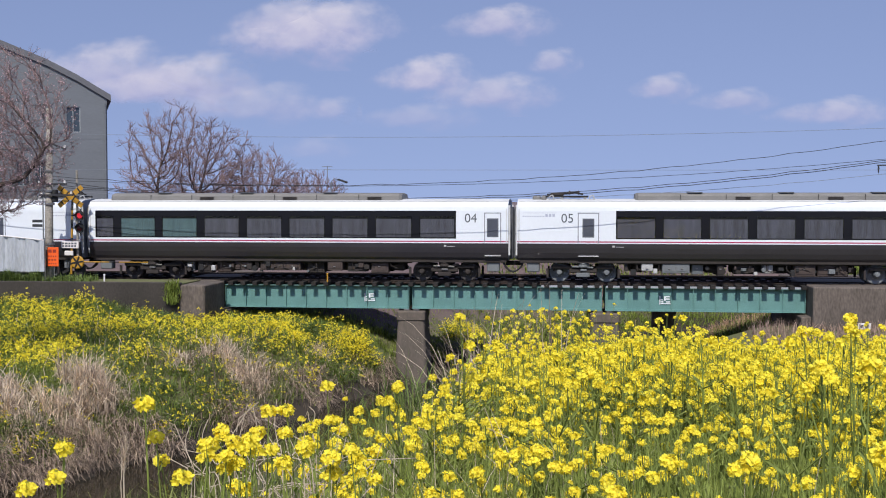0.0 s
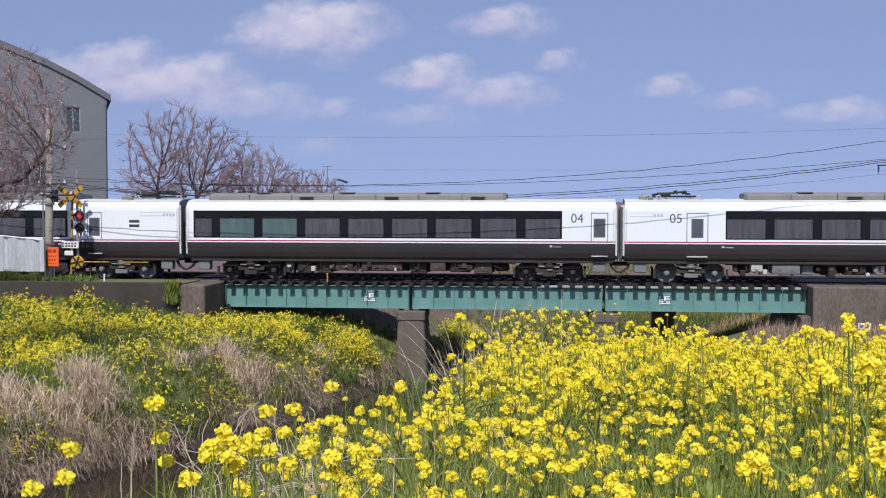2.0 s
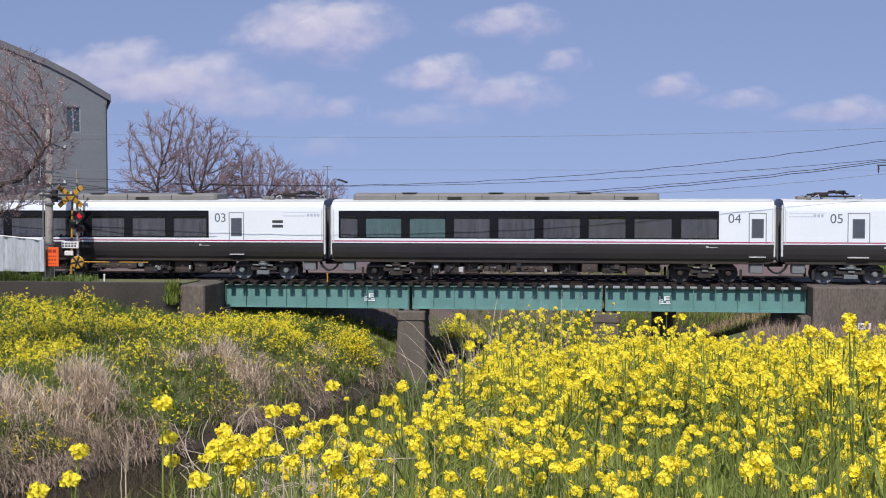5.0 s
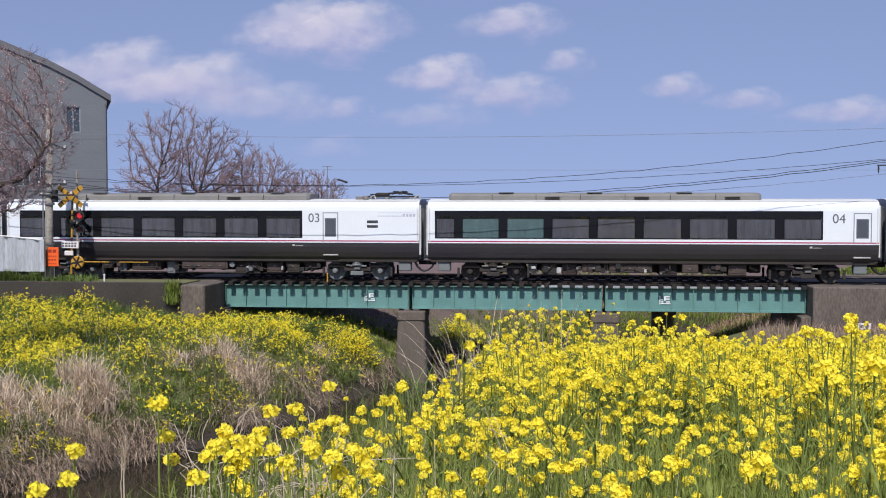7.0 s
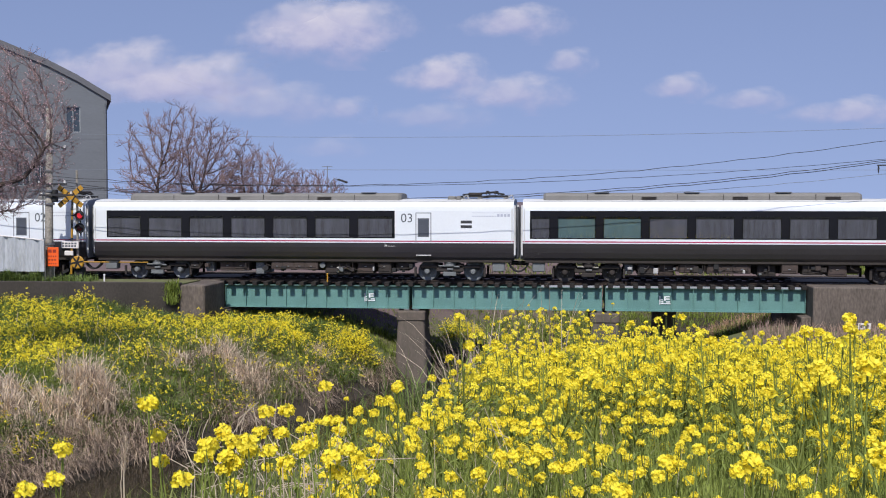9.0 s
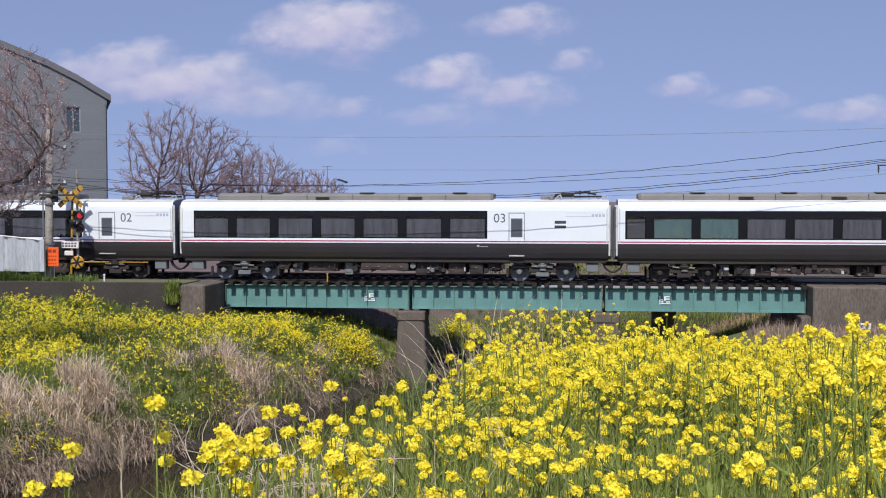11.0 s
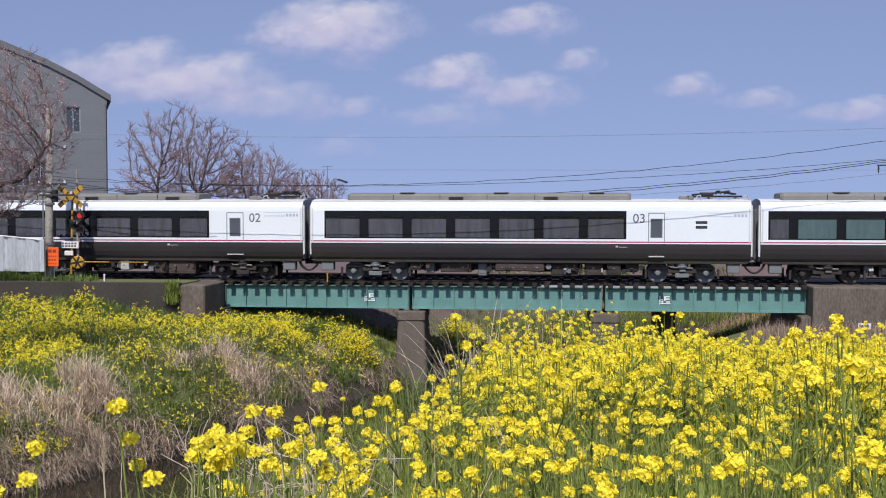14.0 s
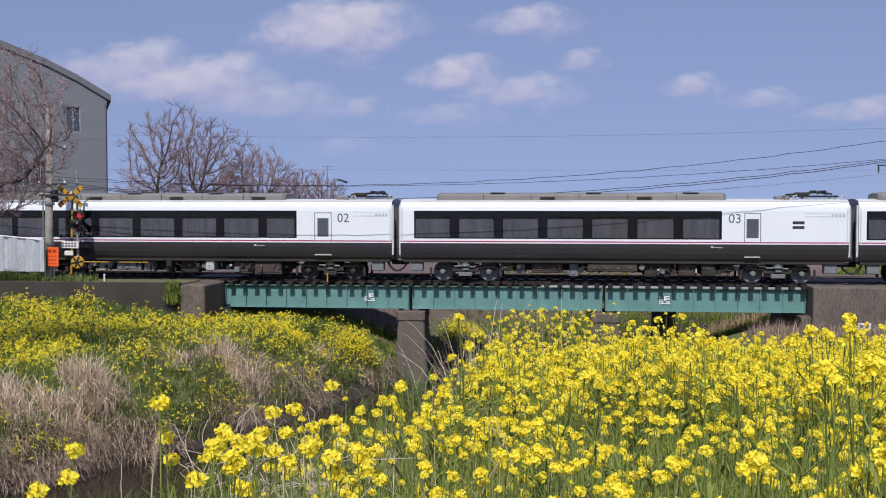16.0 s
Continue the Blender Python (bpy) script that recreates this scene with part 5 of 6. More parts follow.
# ---- plants ----
M_PETAL = mat("yellow_rape_petals", (0.97, 0.88, 0.10), 0.6, col2=(0.93, 0.74, 0.03), scale=3, fine=90, bump=0, island=0.16, leaf=0.30, spec=0.2)
M_BUDGREEN = mat("yellow_green_buds", (0.42, 0.42, 0.04), 0.7, var=0.2, bump=0, leaf=0.2)
M_STEM = mat("fresh_green_stems", (0.29, 0.355, 0.08), 0.6, var=0.25, scale=5, fine=40, bump=0.05, island=0.3, leaf=0.25, spec=0.3)
M_GRASS = mat("spring_grass", (0.27, 0.305, 0.095), 0.7, var=0.25, scale=1.0, fine=12, bump=0, island=0.45, leaf=0.3, spec=0.25)
M_BANKGRASS = mat("yellow_green_bank_grass", (0.245, 0.30, 0.062), 0.7, var=0.25, scale=0.7, fine=8, bump=0, island=0.45, leaf=0.35, spec=0.25, col2=(0.16, 0.21, 0.045))
M_WEED = mat("dark_green_weeds", (0.18, 0.255, 0.06), 0.6, var=0.25, scale=1.0, fine=8, bump=0, island=0.4, leaf=0.3)
M_DRYGRASS = mat("pinkish_dry_grass", (0.42, 0.30, 0.24), 0.85, var=0.2, scale=1, fine=8, bump=0, island=0.45, leaf=0.25)
M_REED = mat("dry_straw_reeds", (0.76, 0.63, 0.49), 0.85, var=0.12, scale=1.0, fine=10, bump=0, island=0.6, leaf=0.3, spec=0.2)
M_WARMGRASS = mat("reddish_dry_grass", (0.62, 0.40, 0.26), 0.85, var=0.2, scale=1, fine=8, bump=0, island=0.45, leaf=0.25)
M_MATTED = mat("matted_dead_grass", (0.50, 0.39, 0.30), 0.9, var=0.2, scale=1.2, fine=10, bump=0, island=0.55, leaf=0.2, spec=0.2)
M_STRAW = mat("pale_dead_stalks", (0.66, 0.55, 0.42), 0.85, var=0.2, scale=3, bump=0.1, island=0.2)
M_BROWNSTEM = mat("brown_dead_stems", (0.27, 0.20, 0.15), 0.9, var=0.25, scale=2, bump=0, island=0.4)
PLANT_MATS = [M_PETAL, M_BUDGREEN, M_STEM]


class Quads:
    """Quad soup with one material slot per face, for templates."""

    def __init__(self):
        self.v, self.f, self.m = [], [], []

    def add(self, verts, mi):
        n = len(self.v)
        self.v += [tuple(p) for p in verts]
        self.f.append((n, n + 1, n + 2, n + 3))
        self.m.append(mi)

    def arrays(self):
        return np.array(self.v), np.array(self.f), np.array(self.m)


def head(seed, florets, radius, size, loose=0):
    """A domed flower head: florets of four cupped petals, close together, round a knot of buds."""
    rng = random.Random(seed)
    q = Quads()
    for k in range(florets):
        t = (k + 0.5) / florets
        pol = 0.25 + 1.75 * t ** 0.62 + rng.gauss(0, 0.10)
        az = k * 2.39996 + rng.gauss(0, 0.3)
        n = Vector((math.sin(pol) * math.cos(az), math.sin(pol) * math.sin(az), math.cos(pol)))
        r = radius * rng.uniform(0.72, 1.12)
        c = Vector((n.x * r, n.y * r, n.z * r * 0.95))
        up = (n + Vector((0, 0, 0.2)) + Vector((rng.gauss(0, 0.3), rng.gauss(0, 0.3), rng.gauss(0, 0.2)))).normalized()
        s = up.cross(Vector((0.3, 0.9, 0.1))).normalized()
        t2 = up.cross(s)
        spin = rng.uniform(0, math.pi)
        sz = size * rng.uniform(0.75, 1.2)
        for p in range(4):
            a = spin + p * math.pi / 2
            d = s * math.cos(a) + t2 * math.sin(a)
            e = up.cross(d)
            lift = rng.uniform(0.1, 0.75)
            q.add([c, c + d * sz * 0.6 + e * sz * 0.48 + up * sz * lift * 0.6, c + d * sz * 1.0 + up * sz * lift, c + d * sz * 0.6 - e * sz * 0.48 + up * sz * lift * 0.6], 0)
    # older florets, loose below the dome
    for k in range(loose):
        az, r = rng.uniform(0, 6.28), radius * rng.uniform(0.8, 1.9)
        c = Vector((r * math.cos(az), r * math.sin(az), -radius * rng.uniform(0.2, 2.4)))
        e, g = (Vector((rng.gauss(0, 1), rng.gauss(0, 1), rng.gauss(0.3, 0.6))).normalized() * size * 0.5 for _ in range(2))
        q.add([c + e, c + g, c - e, c - g], 0)
    b = radius * 0.34
    top = radius * 0.85
    for p in range(4):
        a, c = p * math.pi / 2, (p + 1) * math.pi / 2
        q.add([(b * math.cos(a), b * math.sin(a), top - b * 0.3), (b * math.cos(c), b * math.sin(c), top - b * 0.3), (b * 0.5 * math.cos(c), b * 0.5 * math.sin(c), top + b * 0.7), (b * 0.5 * math.cos(a), b * 0.5 * math.sin(a), top + b * 0.7)], 1)
    return q.arrays()


HEADS = {"near": [head(k, 36 + 3 * k, 0.0215, 0.0108) for k in range(4)],
         "mid": [head(10 + k, 18, 0.0205, 0.0130, 6) for k in range(4)],
         "far": [head(20 + k, 9, 0.0180, 0.0165, 3) for k in range(4)]}


def strip(b, pts, width, mi, normal=None):
    """A tapering blade along points."""
    pts = [Vector(p) for p in pts]
    v, f = [], []
    n = len(pts)
    side = (pts[-1] - pts[0]).cross(Vector((0, 0, 1)))
    side = side.normalized() if side.length > 1e-5 else Vector((1, 0, 0))
    for i, p in enumerate(pts):
        w = width * (0.35 + 1.3 * (i / (n - 1)) * 2 if i / (n - 1) < 0.25 else 1.1 * (1 - (i / (n - 1)) ** 2) + 0.05)
        v += [tuple(p - side * w / 2), tuple(p + side * w / 2)]
    for i in range(n - 1):
        f.append((2 * i, 2 * i + 1, 2 * i + 3, 2 * i + 2))
    b.add(v, f, mi)


def plant_frame(seed, height, arms=(2, 4)):
    """Stem line, branch lines, head places and leaf lines of one rape plant."""
    rng = random.Random(seed)
    lean = Vector((rng.gauss(0, 0.07), rng.gauss(0, 0.07), 1))
    stem = [Vector((0, 0, 0)), lean * height * 0.35 + Vector((rng.gauss(0, 0.015), rng.gauss(0, 0.015), 0)), lean * height * 0.7, lean * height]
    branches, heads = [], [stem[-1]]
    for k in range(rng.randint(*arms)):
        t = rng.uniform(0.45, 0.85)
        i = min(int(t * 3), 2)
        p = stem[i].lerp(stem[i + 1], t * 3 - i)
        az = rng.uniform(0, 2 * math.pi)
        out = Vector((math.cos(az), math.sin(az), 0))
        hgt = height * rng.uniform(0.66, 1.0) - p.z
        tip = p + out * rng.uniform(0.06, 0.17) + Vector((0, 0, max(0.1, hgt)))
        branches.append([p, p.lerp(tip, 0.5) + out * 0.045, tip])
        heads.append(tip)
    leaves = []
    for k in range(6):
        t = rng.uniform(0.15, 0.75)
        i = min(int(t * 3), 2)
        p = stem[i].lerp(stem[i + 1], t * 3 - i)
        az = rng.uniform(0, 2 * math.pi)
        out = Vector((math.cos(az), math.sin(az), 0))
        ln = rng.uniform(0.09, 0.2) * (1.3 - t) * (0.35 if arms == (0, 1) else 0.7 if height > 1.1 else 1.0)
        leaves.append([p, p + out * ln * 0.5 + Vector((0, 0, ln * 0.6)), p + out * ln + Vector((0, 0, ln * 0.75)), p + out * ln * 1.35 + Vector((0, 0, ln * 0.55))])
    pods = []
    for tip in heads:
        for k in range(5):
            az = rng.uniform(0, 2 * math.pi)
            p = tip - Vector((0, 0, 0.035 + 0.025 * k))
            pods.append([p, p + Vector((math.cos(az) * 0.022, math.sin(az) * 0.022, 0.012)), p + Vector((math.cos(az) * 0.034, math.sin(az) * 0.034, 0.045))])
    return stem, branches, heads, leaves, pods


def spin(p, seed):
    rng = random.Random(seed)
    return Matrix.Translation(p) @ Euler((rng.gauss(0, 0.22), rng.gauss(0, 0.22), rng.uniform(0, 6.28))).to_matrix().to_4x4() @ Matrix.Scale(rng.choice((0.55, 0.7, 0.85, 0.95, 1.05, 1.25)) * rng.uniform(0.92, 1.08), 4)


def joined_plant(seed, lod, height):
    """A whole plant as one template."""
    stem, branches, heads, leaves, pods = plant_frame(seed, height, (3, 6))
    b = Build()
    tube(b, stem, [0.006, 0.0055, 0.0045, 0.003], 3, 2, False)
    for l in branches:
        tube(b, l, [0.004, 0.003, 0.0022], 3, 2, False)
    for l in leaves:
        strip(b, l, 0.019, 2)
    if lod == "mid":
        for l in pods:
            strip(b, l, 0.006, 2)
    for i, p in enumerate(heads):
        v, f, m = HEADS[lod][(seed + i) % 4]
        b.add(v, f, m, spin(p, seed * 7 + i))
    return np.concatenate(b.v), np.concatenate(b.f), np.concatenate(b.m)


sway_plants, sway_patches = [], []


def rape_plant(seed, height, arms=(2, 4)):
    stem, branches, heads, leaves, pods = plant_frame(seed, height, arms)
    r = root("rapeseed_plant", Matrix(), "tall rapeseed plant with bright yellow flower heads", "flower", "rapeseed plants on the bank")
    b = Build()
    tube(b, stem, [0.0036, 0.0033, 0.0028, 0.002], 5, 0, False)
    for l in branches:
        tube(b, l, [0.004, 0.003, 0.0022], 4, 0, False)
    for l in pods:
        strip(b, l, 0.005, 0)
    part("stem", b, M_STEM, r)
    for l in leaves:
        b = Build()
        strip(b, l, 0.019, 0)
        part("leaf", b, M_STEM, r)
    for i, p in enumerate(heads):
        me = HEAD_MESH[(seed + i) % 4]
        part("flower_head", me, None, r, m=spin(p, seed * 7 + i))
    return r


HEAD_MESH = []
for v, f, mi in HEADS["near"]:
    HEAD_MESH.append(Build().add(v, f, mi).mesh("flower_head", PLANT_MATS))


def thick_at(x, y):
    """How full the field is at a place: drifts of flowers with greener gaps."""
    return 0.72 + 0.9 * noise.noise(Vector((x * 0.9, y * 0.55, 2.0))) + 0.5 * noise.noise(Vector((x * 2.6, y * 1.6, 7.0)))


def field_edge(y):
    return float(np.interp(y, [2.0, 3.75, 4.8, 6.5, 8, 10, 14.4, 18, 22], [-0.62, -0.62, -0.54, -0.36, -0.12, 0.14, 0.6, 1.25, 3.0]))


def near_plants():
    sizes = (0.84, 0.94, 0.78, 1.0, 0.88, 0.72, 1.2, 1.4, 1.55)
    protos = [rape_plant(k, h) for k, h in enumerate(sizes)] + [rape_plant(20 + k, h, (0, 1)) for k, h in enumerate((0.9, 1.15, 1.4))]
    rng = random.Random(77)
    spots = []
    y = 2.95
    while y < 6.6:
        x = field_edge(y) - 0.05
        while x < 0.40 * y + 0.5:
            spots.append((x + rng.uniform(-0.12, 0.12), y + rng.uniform(-0.12, 0.12)))
            x += 0.27
        y += 0.24
    used = set()
    for i, (x, y) in enumerate(spots):
        if rng.random() > thick_at(x, y) + 0.55:
            continue
        k = rng.randrange(6)
        z = float(land(x, y)) - 0.04
        s = rng.uniform(0.82, 1.08)
        m = pose(x, y, z, 0, 0, rng.uniform(0, 360)) @ Matrix.Scale(s, 4)
        place_plant(protos, used, k, m)
    # single tall plants on the slope and along the edge: view column, row of the head, distance
    for (px, py, d) in ((110, 800, 3.2), (95, 852, 3.0), (40, 872, 2.9), (258, 718, 3.3), (273, 777, 3.4), (279, 820, 3.5), (322, 852, 3.0), (395, 812, 3.3), (410, 820, 3.4),
                        (455, 770, 3.6), (470, 732, 3.7), (510, 729, 3.7), (500, 770, 3.6), (578, 686, 4.4), (437, 800, 3.3), (360, 812, 3.3), (704, 688, 5.2), (548, 760, 3.9), (580, 748, 4.0),
                        (1452, 590, 4.4), (1502, 566, 4.5), (1545, 650, 2.7), (1312, 838, 2.35), (1240, 800, 2.9), (1165, 850, 2.6),
                        (1035, 566, 11.6),
                        *[(rng.uniform(340, 660), rng.uniform(775, 872), rng.uniform(3.0, 3.9)) for _ in range(18)]):
        x, top = (px + (11 if px < 330 else 4) - 784) / 2042 * d, EYE - (py - 356) / 2042 * d
        z = float(land(x, d)) - 0.05
        need = top - z
        if px < 700:
            k = 9 + (0 if need < 1.02 else 1 if need < 1.28 else 2)
            hgt = (0.9, 1.15, 1.4)[k - 9]
        else:
            k = min(range(9), key=lambda i: abs(sizes[i] - need) + rng.random() * 0.04)
            hgt = sizes[k]
        yaw = rng.uniform(0, 360)
        stem = plant_frame(k if k < 9 else 11 + k, hgt, (2, 4) if k < 9 else (0, 1))[0]
        off = pose(0, 0, 0, 0, 0, yaw).to_3x3() @ Vector((stem[-1].x, stem[-1].y, 0)) * (need / hgt)
        m = pose(x - off.x, d - off.y, z, 0, 0, yaw) @ Matrix.Scale(need / hgt, 4)
        place_plant(protos, used, k, m, 1.0 if px < 330 else 0.45 if px < 700 else 0.3)
    for k in set(range(12)) - used:
        place_plant(protos, used, k, pose(2.0 + 0.2 * k, 6.6, float(land(2.0 + 0.2 * k, 6.6)) - 0.1) @ Matrix.Scale(0.8, 4))


def place_plant(protos, used, k, m, gain=0.28):
    loc, rot, sca = m.decompose()
    if k in used:
        ob = copy_thing(protos[k], Matrix.LocRotScale(loc, rot, None))
    else:
        ob = protos[k]
        used.add(k)
    ob.scale = sca
    ob.matrix_basis = Matrix.LocRotScale(loc, rot, sca)
    sway_plants.append((ob, Matrix.LocRotScale(loc, rot, None), gain))


near_plants()


def flower_patches():
    """The rest of the field: joined plants in patches that sway."""
    mid = [joined_plant(40 + k, "mid", 0.78 + 0.05 * (k % 5)) for k in range(10)]
    far = [joined_plant(60 + k, "far", 0.78 + 0.05 * (k % 5)) for k in range(10)]
    rng = random.Random(5)
    bands = ((6.5, 7.6, 1.2), (7.6, 9.2, 1.5), (9.2, 11.5, 1.9), (11.5, 14.5, 2.4), (14.5, 18.5, 3.0), (18.5, 23, 4.0))
    for y0, y1, wide in bands:
        hi = 0.41 * y1 + 0.7
        x0 = field_edge(y0) - 0.1
        while x0 < hi:
            b = Build()
            n = int(wide * (y1 - y0) * (36 if y0 < 9 else 34))
            cx, cy = x0 + wide / 2, (y0 + y1) / 2
            cz = float(land(cx, cy))
            for k in range(n):
                x, y = x0 + rng.random() * wide, y0 + rng.random() * (y1 - y0)
                if x < field_edge(y) + rng.gauss(0, 0.12) or rng.random() > thick_at(x, y):
                    continue
                v, f, m = rng.choice(mid if y0 < 9.5 else far)
                s = rng.gauss(0.99, 0.13)
                b.add(v, f, m, pose(x - cx, y - cy, float(land(x, y)) - cz - 0.04, 0, 0, rng.uniform(0, 360)) @ Matrix.Scale(s, 4))
            x0 += wide
            if b.n:
                ob = part("rapeseed_patch", b, PLANT_MATS, m=pose(cx, cy, cz))
                tagged(ob, "dense patch of bright yellow flowering rapeseed", "flowers", "flowering field", "stuff")
                sway_patches.append((ob, pose(cx, cy, cz), rng.uniform(0, 6.28)))


flower_patches()


def tall_patch():
    """A stand of taller plants at the far end of the field."""
    far = [joined_plant(80 + k, "far", 1.75) for k in range(6)]
    rng = random.Random(15)
    b = Build()
    cx, cy = 1.85, 19.0
    cz = float(land(cx, cy))
    for k in range(32):
        x, y = cx + rng.uniform(-0.7, 0.7), cy + rng.uniform(-1.2, 1.2)
        v, f, m = rng.choice(far)
        z = float(land(x, y)) - 0.05
        top = EYE - (rng.gauss(205, 12)) / 2042 * y
        s = max(0.6, top - z)
        b.add(v * (s / 1.75), f, m, pose(x - cx, y - cy, z - cz, 0, 0, rng.uniform(0, 360)))
    ob = part("rapeseed_patch", b, PLANT_MATS, m=pose(cx, cy, cz))
    tagged(ob, "stand of tall thin rapeseed with small flower heads", "flowers", "flowering field", "stuff")
    sway_patches.append((ob, pose(cx, cy, cz), 1.0))


tall_patch()


def blades(b, P, h, w, lean, az, mi=0):
    """Many bent blades at once: two tapering quads each."""
    n = len(P)
    d = np.stack([np.cos(az), np.sin(az), np.zeros(n)], 1)
    sa = az + np.random.uniform(0.9, 2.2, n)
    s = np.stack([np.cos(sa), np.sin(sa), np.zeros(n)], 1) * (w / 2)[:, None]
    up = np.array([0, 0, 1.0])
    p1 = P + up * (h * 0.55)[:, None] + d * (lean * h * 0.25)[:, None]
    p2 = P + up * (h * (1 - 0.35 * np.minimum(lean, 1.4)))[:, None] + d * (lean * h)[:, None]
    v = np.stack([P - s, P + s, p1 + s * 0.8, p1 - s * 0.8, p2 + s * 0.12, p2 - s * 0.12], 1).reshape(-1, 3)
    i = np.arange(n)[:, None] * 6
    f = np.concatenate([i + np.array([0, 1, 2, 3]), i + np.array([3, 2, 4, 5])])
    b.add(v, f, mi)


def bank_point(dist, y):
    """A place on the far bank, dist metres from the water's edge."""
    x = river_left(y) - dist / 0.887
    return np.stack([x, y, land(x, y)], -1)


def value_noise(x, y, s, seed):
    return np.array([noise.noise(Vector((a / s + seed, c / s, seed * 1.7))) for a, c in zip(x, y)])


def arches(b, P, h, w, out, az, fall, mi=0):
    """Many bowed blades at once: four tapering quads each, the tips falling over as fall grows."""
    n = len(P)
    d = np.stack([np.cos(az), np.sin(az), np.zeros(n)], 1)
    sa = az + np.random.uniform(0.9, 2.2, n)
    s = np.stack([np.cos(sa), np.sin(sa), np.zeros(n)], 1) * (w / 2)[:, None]
    rows = []
    for t, k in ((0, 1.0), (0.3, 0.95), (0.58, 0.8), (0.82, 0.55), (1.0, 0.15)):
        p = P + d * (out * h * t ** 1.35)[:, None] + np.array([0, 0, 1.0]) * (h * (1.5 * t - fall * t * t))[:, None]
        rows += [p - s * k, p + s * k]
    v = np.stack(rows, 1).reshape(-1, 3)
    i = np.arange(n)[:, None] * 10
    b.add(v, np.concatenate([i + 2 * q + np.array([0, 1, 3, 2]) for q in range(4)]), mi)


def flecks(b, P, length, width, R, mi=0, flat=0.55):
    """Small leaves: one kite-shaped quad each, turned every way."""
    n = len(P)
    a = R.normal(0, 1, (n, 3)) * (1, 1, flat)
    a /= np.linalg.norm(a, axis=1)[:, None]
    c = np.cross(a, R.normal(0, 1, (n, 3)))
    c /= np.linalg.norm(c, axis=1)[:, None]
    a, c = a * length[:, None], c * width[:, None] * 0.5
    v = np.stack([P, P + a * 0.55 + c, P + a, P + a * 0.55 - c], 1).reshape(-1, 3)
    b.add(v, np.arange(n)[:, None] * 4 + np.arange(4), mi)


def zone(P, spots):
    """How far a place lies inside any of the soft round zones (x, y, rx, ry), 0 to 1."""
    out = np.zeros(len(P))
    for (x, y, rx, ry) in spots:
        out = np.maximum(out, np.exp(-((P[:, 0] - x) / rx) ** 2 - ((P[:, 1] - y) / ry) ** 2))
    return out


YELLOW = ((-16.4, 45.0, 1.6, 2.2), (-14.2, 40.2, 1.3, 2.0), (-13.0, 37.6, 0.6, 0.8), (-18.2, 49.0, 1.5, 0.9), (-15.5, 49.3, 0.9, 0.8), (-4.4, 50.5, 0.9, 0.8), (-13.2, 47.2, 1.5, 1.0), (-10.6, 48.3, 1.3, 1.2), (-8.6, 47.6, 1.3, 1.6),
          (-6.8, 49.0, 1.1, 1.4), (-3.4, 50.4, 0.9, 1.0), (1.4, 62.5, 1.6, 1.6))
DRY = ((-11.6, 37.0, 0.8, 1.0), (-7.7, 43.8, 0.9, 1.4), (-5.2, 49.6, 0.6, 1.2), (-13.4, 34.6, 1.2, 1.0), (-9.5, 42.6, 0.6, 1.3), (-6.4, 45.8, 0.6, 0.9))


